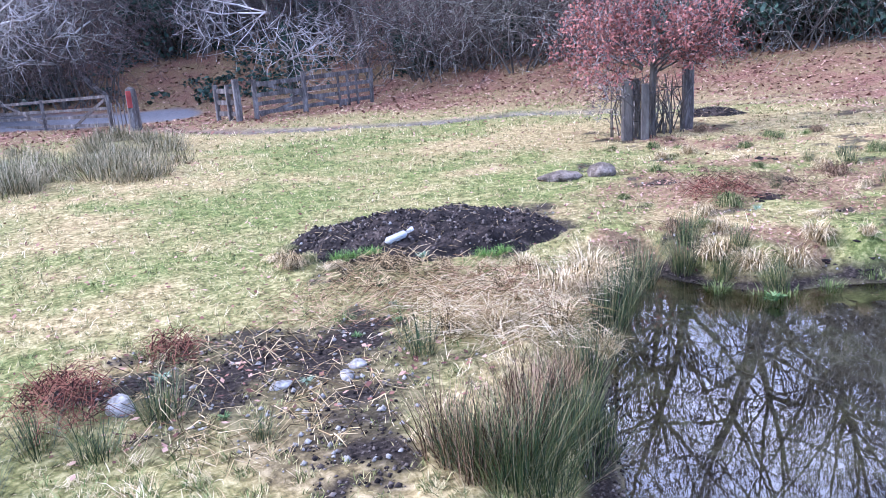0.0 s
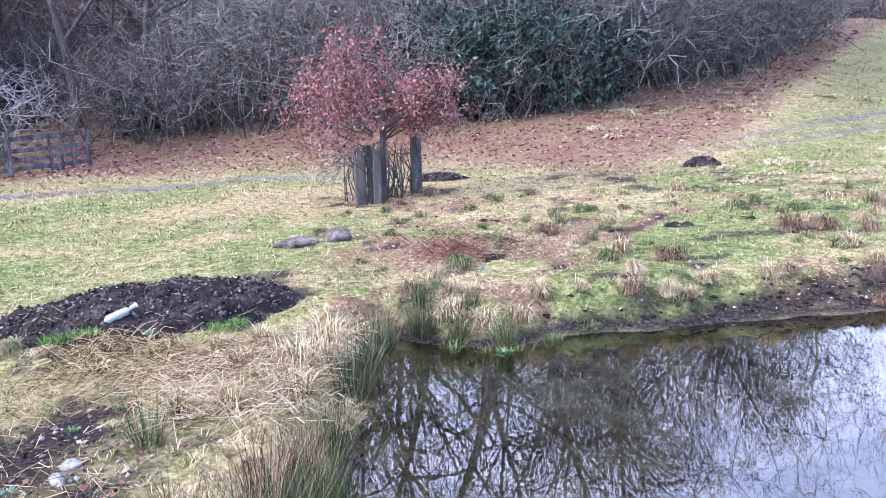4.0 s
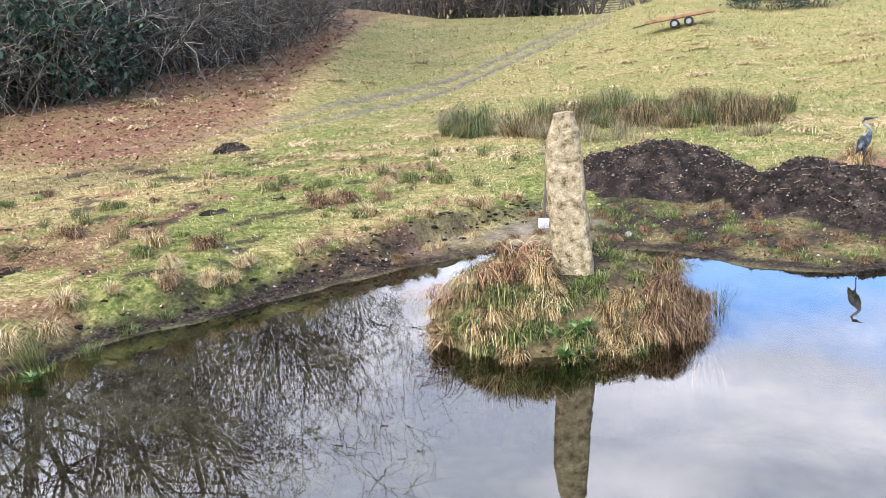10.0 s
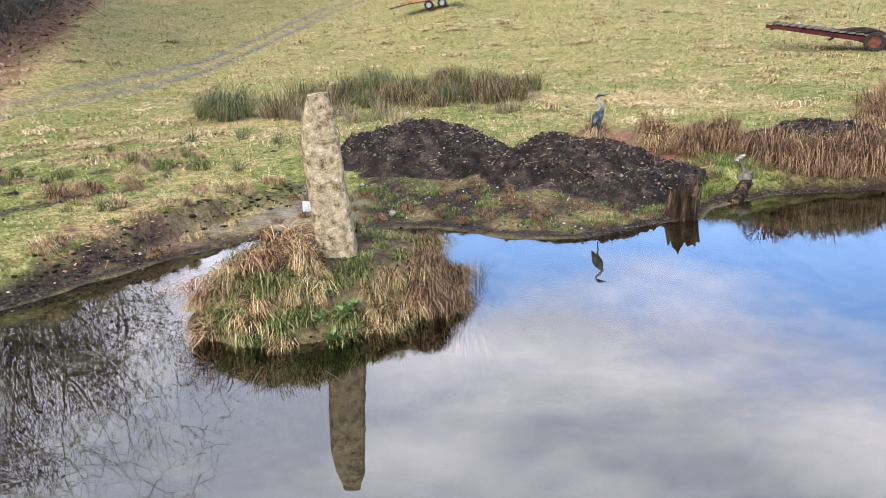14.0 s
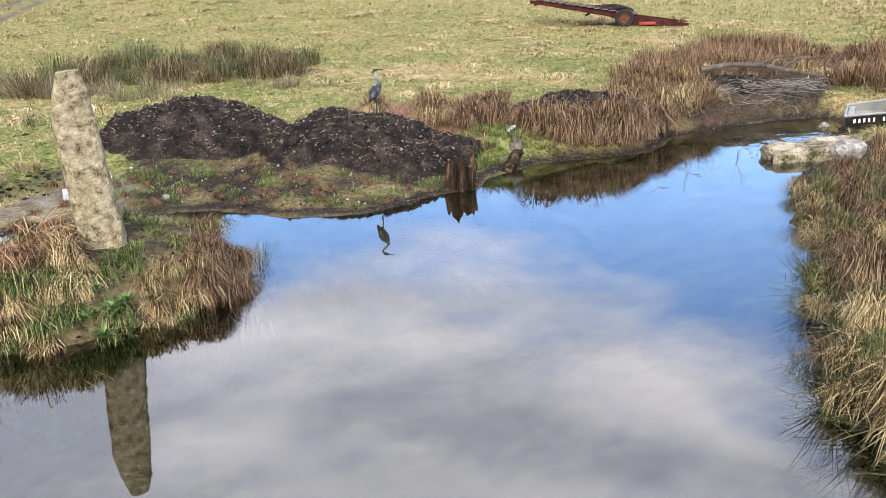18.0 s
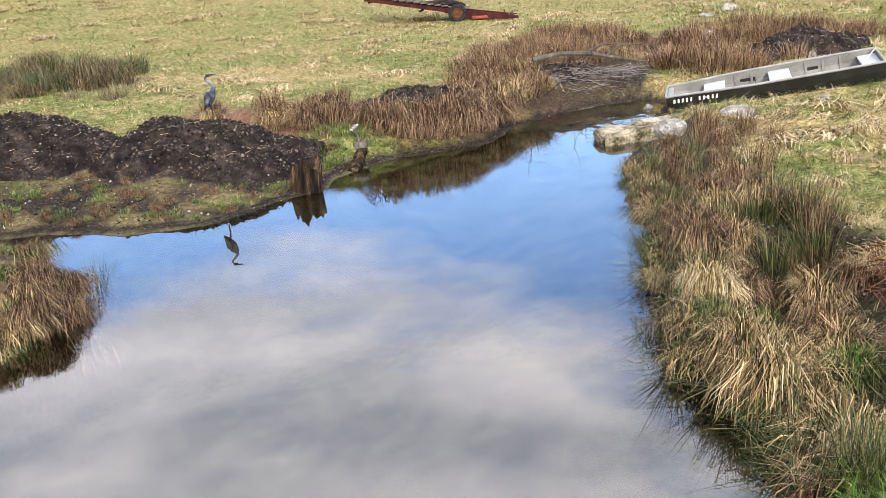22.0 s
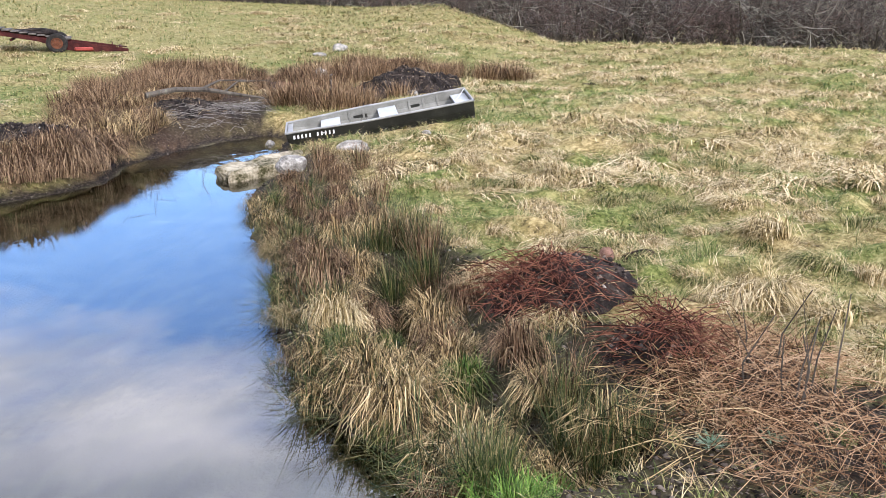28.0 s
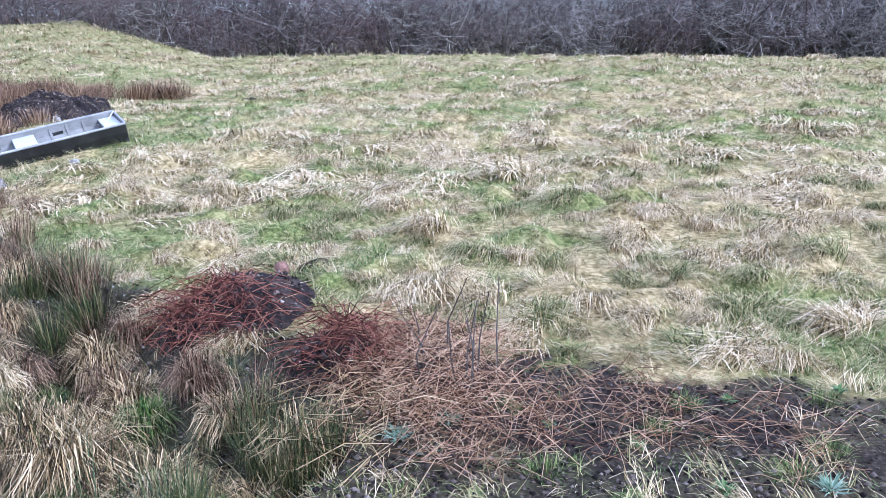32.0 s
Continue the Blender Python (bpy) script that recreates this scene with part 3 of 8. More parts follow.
def covers(x, y):
    """How much of each cover lies at a place: soil, litter, straw, track, road."""
    wob = 0.5 * vnoise(x, y, 0.8, 41) + 0.3 * vnoise(x, y, 0.22, 42)
    soil = np.zeros(np.shape(x))
    ragged = smooth01(0.5 + 1.6 * vnoise(x, y, 0.45, 44, 3))
    for k, p in enumerate(BARE):
        soil = np.maximum(soil, smooth01(0.5 - (poly_dist(x, y, p) + wob) / 0.25) * (0.45 + 0.55 * ragged if k == 0 else 0.6 + 0.4 * ragged if k == 3 else 0.85 + 0.15 * ragged))
    sd = poly_dist(x, y, POND) + 0.05 * vnoise(x, y, 0.3, 43)
    a, d = np.degrees(np.arctan2(x, y)), np.hypot(x, y)
    strip = 0.1 + 0.22 * np.exp(-((a + 15) / 11) ** 2) * (y > 5)
    soil = np.maximum(soil, smooth01(1.3 - (sd + 0.3 * wob * strip) / strip))
    # dark soil along the right bank, also standing for shade between its tussocks
    soil = np.maximum(soil, 0.9 * smooth01(0.5 - (poly_dist(x, y, RIGHT_BANK) + 0.4 * wob) / 0.3))
    soil = np.maximum(soil, 0.85 * smooth01(0.5 - (poly_dist(x, y, DITCH) + 0.5 * wob) / 0.3))
    bed = smooth01((-sd - 0.05) / 0.25) * smooth01((poly_dist(x, y, ISLAND) - 0.02) / 0.1)
    islet = (poly_dist(x, y, ISLAND) < 0.1)
    soil = np.where(islet, 0.6 + 0.4 * ragged, soil)
    patch = vnoise(x, y, 0.55, 47, 4)
    soil = np.maximum(soil, smooth01((patch - 0.26) / 0.2) * (a < -14) * (a > -54) * (d < 17) * (d > 6.5) * 0.85)
    edge = wood_edge(a)
    litter = smooth01((d - edge + 12 + 4 * smooth01((a + 40) / 8) + 3 * vnoise(x, y, 3, 51)) / 7.0) * smooth01((-9 - a + 2 * vnoise(x, y, 2.5, 50)) / 9) * (0.8 + 0.2 * np.clip(2 * vnoise(x, y, 0.8, 52, 3), -1, 1))
    litter = np.maximum(litter, 0.85 * smooth01((vnoise(x, y, 0.9, 53) + 0.15) / 0.3) * np.exp(-((x + 6.9) ** 2 + (y - 6.9) ** 2) / 2.2))
    shore = (a > -54) & (a < -12) & (d > 5.5) & (d < 18)
    litter = np.where(shore, np.maximum(litter, 0.65 * smooth01((vnoise(x, y, 0.7, 54, 4) - 0.1) / 0.25) * smooth01((18 - d) / 4)), litter)
    litter = np.maximum(litter, smooth01(1.25 - line_dist(x, y, FAR_BANK) / 1.5 + 0.7 * vnoise(x, y, 0.6, 55)) * 0.95 * (y > 8.3))
    litter = np.where(d > 190, 0.75, litter)
    straw = np.clip(0.46 + (1.15 * vnoise(x, y, 2.2, 57) + np.where(a > 44, 1.3, 0.75) * vnoise(x, y, 0.6, 58)) * (1 - 0.75 * smooth01((d - 14) / 14)) + 0.06 * (a > 52), 0, 1)
    straw = np.clip(straw + 0.6 * np.exp(-((x + 4.2) ** 2 + (y - 0.8) ** 2) / 2.5) + 0.45 * np.exp(-((x + 6) ** 2 + (y - 2) ** 2) / 3) + 0.45 * np.exp(-((d - edge + 14) / 3.5) ** 2) * (a < -12) * (a > -60) - 0.45 * np.exp(-((a + 17) / 16) ** 2) * np.exp(-((d - 12.5) / 4) ** 2), 0, 1)
    t = line_dist(x, y, TRACK) + 0.15 * vnoise(x, y, 0.8, 59)
    rut = np.where(x < -15.5, 0.0, 0.55)
    track = np.exp(-((t - rut) / np.where(x < -15.5, 0.5, 0.24)) ** 2) * np.interp(y, [10, 14, 20, 26, 34, 60, 70], [0.95, 0.6, 0.45, 0.7, 0.9, 0.9, 0.5])
    mud = smooth01(0.5 - (poly_dist(x, y, SHELF) + 0.1 * wob) / 0.25) * (sd > 0) * smooth01(0.45 + 1.3 * vnoise(x, y, 0.4, 45))
    track = np.maximum(track, 0.8 * mud)
    soil = np.maximum(soil * (1 - 0.7 * mud), np.exp(-(line_dist(x, y, CUT) / 0.13) ** 2) * (0.55 + 0.45 * ragged) * (sd > 0.02))
    road = smooth01((1.5 - line_dist(x, y, ROAD)) / 0.4)
    return soil * (1 - bed), litter, straw, track, road, bed


def wood_edge(a):
    return np.interp(a, [-180, -100, -76, -62, -50, -36, -24, -19, -15, 180], [34, 36, 34, 32.5, 29.5, 28, 36, 50, 80, 90])


def ground_material():
    m = bpy.data.materials.new("ground")
    m.use_nodes = True
    n, l = m.node_tree.nodes, m.node_tree.links
    b = n["Principled BSDF"]
    tc = n.new("ShaderNodeTexCoord")

    def tex(scale, detail=5):
        t = n.new("ShaderNodeTexNoise")
        t.inputs["Scale"].default_value, t.inputs["Detail"].default_value, t.inputs["Roughness"].default_value = scale, detail, 0.65
        l.new(tc.outputs["Object"], t.inputs["Vector"])
        return t.outputs["Fac"]

    def ramp(fac, stops):
        r = n.new("ShaderNodeValToRGB")
        while len(r.color_ramp.elements) < len(stops):
            r.color_ramp.elements.new(0.5)
        for e, (p, c) in zip(r.color_ramp.elements, stops):
            e.position, e.color = p, (*c, 1)
        l.new(fac, r.inputs[0])
        return r.outputs[0]

    def mix(fac, a, c):
        x = n.new("ShaderNodeMix")
        x.data_type = "RGBA"
        l.new(fac, x.inputs[0])
        l.new(a, x.inputs[6])
        l.new(c, x.inputs[7])
        return x.outputs[2]

    def attr(name):
        a = n.new("ShaderNodeAttribute")
        a.attribute_name = name
        return a.outputs["Fac"]
    small, mid = tex(24, 6), tex(3.0, 6)
    blend = n.new("ShaderNodeMix")
    blend.inputs[0].default_value = 0.42
    l.new(small, blend.inputs[2])
    l.new(tex(6.5, 4), blend.inputs[3])
    fine = blend.outputs[0]
    # turf colours; the dark low stops put shade between the blades into the ground
    green = ramp(fine, [(0.35, (0.016, 0.022, 0.006)), (0.49, (0.112, 0.134, 0.034)), (0.64, (0.33, 0.315, 0.12))])
    straw = ramp(fine, [(0.35, (0.04, 0.03, 0.012)), (0.49, (0.26, 0.2, 0.085)), (0.65, (0.58, 0.46, 0.24))])
    soil = ramp(tex(30, 7), [(0.3, (0.008, 0.007, 0.006)), (0.52, (0.028, 0.022, 0.018)), (0.66, (0.08, 0.064, 0.05)), (0.8, (0.25, 0.22, 0.19))])
    litter = ramp(tex(26, 7), [(0.3, (0.06, 0.03, 0.022)), (0.5, (0.17, 0.085, 0.055)), (0.64, (0.3, 0.18, 0.12)), (0.75, (0.45, 0.36, 0.28))])
    track = ramp(mid, [(0.3, (0.045, 0.038, 0.034)), (0.5, (0.12, 0.105, 0.092)), (0.7, (0.25, 0.225, 0.2))])
    road = ramp(fine, [(0.3, (0.1, 0.1, 0.105)), (0.7, (0.19, 0.185, 0.19))])
    col = mix(attr("straw"), green, straw)
    col = mix(attr("track"), col, track)
    col = mix(attr("litter"), col, litter)
    col = mix(attr("soil"), col, soil)
    col = mix(attr("road"), col, road)
    mud = ramp(tex(2.2, 7), [(0.34, (0.06, 0.05, 0.03)), (0.48, (0.15, 0.135, 0.08)), (0.6, (0.24, 0.23, 0.125)), (0.74, (0.4, 0.37, 0.25))])
    col = mix(attr("bed"), col, mud)
    l.new(col, b.inputs["Base Color"])
    b.inputs["Roughness"].default_value = 0.95
    b.inputs["Specular IOR Level"].default_value = 0.06
    bp = n.new("ShaderNodeBump")
    bp.inputs["Strength"].default_value, bp.inputs["Distance"].default_value = 0.9, 0.03
    l.new(fine, bp.inputs["Height"])
    l.new(bp.outputs[0], b.inputs["Normal"])
    return m


GROUND = ground_material()


def build_ground():
    az = np.radians(np.concatenate([np.arange(-100, 114, 0.36), np.arange(114, 260, 4.0)]))
    rad = [0.0]
    while rad[-1] < 1500:
        rad.append(rad[-1] + max(0.05, 0.0125 * rad[-1]) if rad[-1] > 2 else rad[-1] + 0.25)
    rad = np.array(rad[1:])
    A, R = np.meshgrid(az, rad)
    x, y = R * np.sin(A), R * np.cos(A)
    z = ground_z(x, y)
    nr, na = A.shape
    v = np.concatenate([np.stack([x, y, z], -1).reshape(-1, 3), [[0, 0, gz(0, 0)]]])
    i = (np.arange(nr - 1)[:, None] * na + np.arange(na)[None])
    j = (np.arange(nr - 1)[:, None] * na + (np.arange(na)[None] + 1) % na)
    quads = np.stack([i, i + na, j + na, j], -1).reshape(-1, 4)
    k = np.arange(na)
    tris = np.stack([np.full(na, nr * na), k, (k + 1) % na], -1)
    me = mesh_from("ground", v, [quads, tris], GROUND, True)
    for name, c in zip(("soil", "litter", "straw", "track", "road", "bed"), covers(v[:, 0], v[:, 1])):
        me.attributes.new(name, "FLOAT", "POINT").data.foreach_set("value", np.asarray(c, dtype=np.float32))
    return tagged(new("ground", me), "rough meadow with straw grass, bare soil and leaf litter round a pond", "ground", kind="structure")


build_ground()


RIPPLE = 0.0008


def build_water():
    m = bpy.data.materials.new("pond_water")
    m.use_nodes = True
    n, l = m.node_tree.nodes, m.node_tree.links
    n.clear()
    out, mx = n.new("ShaderNodeOutputMaterial"), n.new("ShaderNodeMixShader")
    tr, gl, fr = n.new("ShaderNodeBsdfTransparent"), n.new("ShaderNodeBsdfGlossy"), n.new("ShaderNodeFresnel")
    tr.inputs[0].default_value = (0.88, 0.87, 0.74, 1)
    gl.inputs["Roughness"].default_value = 0.0
    gl.inputs["Color"].default_value = (0.97, 0.97, 0.97, 1)
    fr.inputs["IOR"].default_value = 2.35
    tc, rip, big, sm = n.new("ShaderNodeTexCoord"), n.new("ShaderNodeBump"), n.new("ShaderNodeTexNoise"), n.new("ShaderNodeMath")
    big.inputs["Scale"].default_value, big.inputs["Detail"].default_value = 4.5, 2
    patch = n.new("ShaderNodeTexNoise")
    patch.inputs["Scale"].default_value, patch.inputs["Detail"].default_value = 0.45, 2
    sm.operation = "MULTIPLY"
    rip.inputs["Strength"].default_value, rip.inputs["Distance"].default_value = 1.0, RIPPLE
    l.new(tc.outputs["Object"], big.inputs["Vector"])
    l.new(tc.outputs["Object"], patch.inputs["Vector"])
    l.new(big.outputs["Fac"], sm.inputs[0])
    l.new(patch.outputs["Fac"], sm.inputs[1])
    l.new(sm.outputs[0], rip.inputs["Height"])
    l.new(rip.outputs[0], gl.inputs["Normal"])
    l.new(fr.outputs[0], mx.inputs[0])
    l.new(tr.outputs[0], mx.inputs[1])
    l.new(gl.outputs[0], mx.inputs[2])
    l.new(mx.outputs[0], out.inputs[0])
    xs, ys = np.linspace(-7, 11, 10), np.linspace(0.2, 11, 8)
    X, Y = np.meshgrid(xs, ys)
    v = np.stack([X, Y, np.zeros_like(X)], -1).reshape(-1, 3)
    i = (np.arange(7)[:, None] * 10 + np.arange(9)[None])
    me = mesh_from("water", v, [np.stack([i, i + 1, i + 11, i + 10], -1).reshape(-1, 4)], m, True)
    return tagged(new("water", me), "still murky pond water mirroring trees and clouds", "water", kind="structure")


build_water()

# ---- soil heaps ----
def soil_heap(x, y, rx, ry, turn, height, label, crest=(0.0, 0.0), seed=0, material=SOIL, n=46):
    """A mound of dug soil on the ground, with clods and roots; its foot sinks just below the turf."""
    u = np.linspace(-1.15, 1.15, n)
    U, V = np.meshgrid(u, u)
    c, s = math.cos(radians(turn)), math.sin(radians(turn))
    X, Y = x + U * rx * c - V * ry * s, y + U * rx * s + V * ry * c
    r = np.sqrt((U - crest[0] * (1 - np.clip(U * U + V * V, 0, 1))) ** 2 + (V - crest[1] * (1 - np.clip(U * U + V * V, 0, 1))) ** 2)
    r = r * (1 + 0.22 * vnoise(X, Y, 0.7, 60 + seed) + 0.12 * vnoise(X, Y, 0.2, 63 + seed))
    body = np.clip(1 - r * r, -0.25, 1)
    dz = height * np.where(body > 0, np.clip(body, 0, 1) ** 0.95, body * 0.4)
    dz = dz + (0.09 * vnoise(X, Y, 0.5, 61 + seed) + 0.075 * vnoise(X, Y, 0.14, 62 + seed, 4)) * smooth01(body * 3 + 0.3) * min(1, height / 0.4)
    Z = ground_z(X, Y) + dz
    v = np.stack([X, Y, Z], -1).reshape(-1, 3)
    i = (np.arange(n - 1)[:, None] * n + np.arange(n - 1)[None]).reshape(-1)
    keep = (U * U + V * V).reshape(-1)[i] < 1.25
    i = i[keep]
    q = np.stack([i, i + 1, i + n + 1, i + n], -1)
    org = np.array([x, y, gz(x, y)])
    heap = tagged(new("soil_mound", mesh_from("soil_mound", v - org, [q], material, True)), label, "soil heap", "heaps of dug soil")
    heap.location = org
    # clods
    rng = np.random.default_rng(100 + seed)
    flat = np.where(body.reshape(-1) > 0.02)[0]
    pick = rng.choice(flat, size=int(2600 * rx * ry / 1.2) + 60)
    p = v[pick] - org + rng.normal(0, 0.02, (len(pick), 3)) * [1, 1, 0.2]
    size = rng.uniform(0.005, 0.023, len(pick)) * rng.uniform(0.5, 1.3, len(pick)) * (0.35 + 0.65 * smooth01(body.reshape(-1)[pick] * 3))
    octv = np.array([(1, 0, 0), (0, 1, 0), (-1, 0, 0), (0, -1, 0), (0, 0, 1), (0, 0, -0.6)], float)
    cv = p[:, None] + octv[None] * size[:, None, None] * rng.uniform(0.6, 1.4, (len(pick), 6, 1))
    of = np.array([(0, 1, 4), (1, 2, 4), (2, 3, 4), (3, 0, 4), (1, 0, 5), (2, 1, 5), (3, 2, 5), (0, 3, 5)])
    f = (np.arange(len(pick)) * 6)[:, None, None] + of[None]
    clods = part("crumb_layer", mesh_from("crumb_layer", cv.reshape(-1, 3), [f.reshape(-1, 3)], CRUMB), None, heap, "crumbled dark clods")
    clods["kind"] = "stuff"
    # small pale stones
    pick = rng.choice(flat, size=int(26 * rx * ry) + 10)
    p = v[pick] - org + [0, 0, 0.005]
    size = rng.uniform(0.006, 0.02, len(pick))
    cv = p[:, None] + octv[None] * size[:, None, None] * rng.uniform(0.6, 1.3, (len(pick), 6, 1))
    f = (np.arange(len(pick)) * 6)[:, None, None] + of[None]
    peb = part("gravel", mesh_from("gravel", cv.reshape(-1, 3), [f.reshape(-1, 3)], PALE_STONE), None, heap, "small pale stones")
    peb["kind"] = "stuff"
    # roots and straw
    pick = rng.choice(flat, size=int(190 * rx * ry) + 40)
    p = v[pick] - org
    w = rng.normal(0, 1, (len(pick), 3)) * [1, 1, 0.25]
    w /= np.linalg.norm(w, axis=1, keepdims=True)
    le = rng.uniform(0.03, 0.13, len(pick))
    sv, sf = sticks(p + [0, 0, 0.01], p + w * le[:, None] + [0, 0, 0.03], np.full(len(pick), 0.0022), np.full(len(pick), 0.0012))
    rt = part("root_mat", mesh_from("root_mat", sv, [sf], SEDGE), None, heap, "torn pale roots")
    rt["kind"] = "stuff"
    return heap


HEAPS = [(-7.04, 3.17, 1.4, 0.9, 62, 0.27, "low dark heap of wet black soil in the meadow", (0.15, 0), 1),
         (0.6, 11.1, 1.35, 0.95, -24, 0.5, "dark soil heap with a grassy top behind the stone", (0, 0), 2),
         (2.46, 9.66, 1.42, 0.92, -40, 0.45, "large dark soil heap at the pond edge under the heron", (0.05, 0.1), 3),
         (5.7, 9.95, 1.05, 0.55, -26, 0.36, "black gravelly soil heap with white stones", (0, 0), 4),
         (8.9, 10.8, 0.9, 0.45, -20, 0.26, "low stony soil heap among brown rushes", (0, 0), 5),
         (13.2, 9.5, 1.5, 0.7, -18, 0.42, "dark soil heap behind the boat", (0.2, 0), 6),
         (-7.98, 16.05, 0.46, 0.32, 10, 0.2, "small dark mound of turned soil", (0, 0), 7),
         (-12.2, 12.3, 0.62, 0.32, 40, 0.16, "low mound of dark roots beside the tree guard", (0, 0), 8),
         (4.75, 2.1, 0.55, 0.36, -20, 0.2, "black soil mound capped with dead fern", (0, 0), 9),
         (4.05, 1.25, 0.34, 0.26, 10, 0.17, "small black soil mound with red fern stalks", (0, 0), 10)]
for hx, hy, hrx, hry, ht, hh, hl, hc, hs in HEAPS:
    soil_heap(hx, hy, hrx, hry, ht, hh, hl, hc, hs, n=84 if hrx > 0.7 else 34)


def on_heap(x, y):
    best = np.full(np.shape(x), 9.0)
    for hx, hy, hrx, hry, ht, hh, hl, hc, hs in HEAPS:
        c, s = math.cos(radians(ht)), math.sin(radians(ht))
        u, w = ((x - hx) * c + (y - hy) * s) / hrx, (-(x - hx) * s + (y - hy) * c) / hry
        best = np.minimum(best, np.hypot(u, w))
    return best


def spoil_mounds():
    """Small clods of turned soil and molehills scattered over the rough ground."""
    rng = np.random.default_rng(5)
    spots = [(-6.4, 7.6), (-5.6, 8.7), (-7.6, 8.6), (-5.1, 9.4), (-4.6, 10.3), (-5.9, 6.6), (16.6, 7.0), (-1.6, 12.6), (-3.0, 11.9)]
    for k, (x, y) in enumerate(spots):
        r = rng.uniform(0.1, 0.22)
        bm = bmesh.new()
        bmesh.ops.create_icosphere(bm, subdivisions=3, radius=1.0)
        bmesh.ops.scale(bm, vec=(r, r * rng.uniform(0.5, 0.9), r * 0.26), verts=bm.verts)
        bm.normal_update()
        lumpy(bm, 0.05, 0.12, k)
        ob = part("molehill", bm, SOIL, None)
        ob.matrix_basis = pose(x, y, gz(x, y) - 0.03, 0, 0, rng.uniform(0, 180))
        tagged(ob, "small crumbly molehill of dark soil in the grass", "molehill", "molehills")


spoil_mounds()


# ---- grass ----
def scatter(n, a0, a1, d0, d1, rng):
    a = np.radians(rng.uniform(a0, a1, n))
    d = np.exp(rng.uniform(math.log(d0), math.log(d1), n))
    return d * np.sin(a), d * np.cos(a), d


def grow(name, label, n, a0, a1, d0, d1, material, length, width, lean, seed, want, swirl=0.0, clump=0.0):
    """Blades over part of the meadow: want(x, y, covers, d) gives the chance that one grows."""
    rng = np.random.default_rng(seed)
    x, y, d = scatter(n, a0, a1, d0, d1, rng)
    if clump:
        clump = clump * 1.5 ** np.clip(np.round(np.log(np.maximum(d, 1) / 8) / math.log(1.5)), 0, 6)
        cx, cy = np.round(x / clump + vnoise(x, y, 1.0, seed)) * clump, np.round(y / clump) * clump
        off = 0.45 * clump * vnoise(cx, cy, 0.37, seed + 1)
        pull = rng.uniform(0.2, 0.75, n)
        x, y = x + (cx + off - x) * pull, y + (cy - off - y) * pull
    sd = poly_dist(x, y, POND)
    cov = covers(x, y)
    p = want(x, y, cov, d) * (sd > 0.06) * (on_heap(x, y) > 0.92) * (cov[4] < 0.2) * (line_dist(x, y, SEEP) > 0.12)
    keep = rng.uniform(0, 1, n) < p
    x, y, d = x[keep], y[keep], d[keep]
    m = len(x)
    z = ground_z(x, y) - 0.01
    head = rng.uniform(0, 2 * np.pi, m)
    if swirl:
        head = head * (1 - swirl) + swirl * (3.2 * np.pi * vnoise(x, y, 0.55, 71, 2) + 1.0)
    le = length * rng.uniform(0.5, 1.35, m) * (1 + 0.35 * vnoise(x, y, 0.8, 73))
    wi = width * rng.uniform(0.6, 1.5, m) * np.maximum(1, d / 7)
    le = le * np.maximum(1, d / 8) ** 0.45
    v, f = blades(np.stack([x, y, z], 1), head, le, wi, lean * rng.uniform(0.55, 1.1, m), rng.uniform(-0.1, 0.8, m))
    return tagged(new(name, mesh_from(name, v, f, material)), label, "grass", kind="stuff")


def w_meadow(x, y, c, d):
    return (1 - 0.985 * c[0]) * (1 - 0.93 * c[1]) * (1 - 0.97 * c[3])


def w_green(x, y, c, d):
    return w_meadow(x, y, c, d) * np.clip(1.15 - 1.3 * c[2], 0.04, 1)


def w_straw(x, y, c, d):
    return w_meadow(x, y, c, d) * np.clip(0.25 + c[2], 0, 1)


grow("meadow_grass", "short grazed winter grass, green and straw", 270000, -97, 56, 2.8, 78, GRASS, 0.06, 0.0045, 1.0, 11, w_meadow, swirl=0.25, clump=0.22)
grow("green_grass", "short green meadow grass", 130000, -97, 114, 2.8, 70, GREEN_GRASS, 0.07, 0.0045, 0.95, 12, w_green, clump=0.2)
grow("straw_grass", "bleached straw grass among the green", 95000, -97, 56, 3.4, 75, STRAW, 0.1, 0.0036, 1.3, 13, w_straw, swirl=0.5, clump=0.3)
grow("green_grass", "green grass between the straw tussocks", 100000, 46, 114, 2.8, 48, GREEN_GRASS, 0.1, 0.0032, 1.2, 16, w_green, swirl=0.4, clump=0.3)
grow("straw_grass", "long flattened straw grass in tussocks", 150000, 46, 114, 2.8, 48, STRAW, 0.15, 0.003, 1.5, 14, w_straw, swirl=0.8, clump=0.34)
grow("meadow_grass", "tangled winter grass, green and straw", 170000, 46, 114, 2.8, 48, GRASS, 0.12, 0.0032, 1.4, 15, w_meadow, swirl=0.5, clump=0.3)


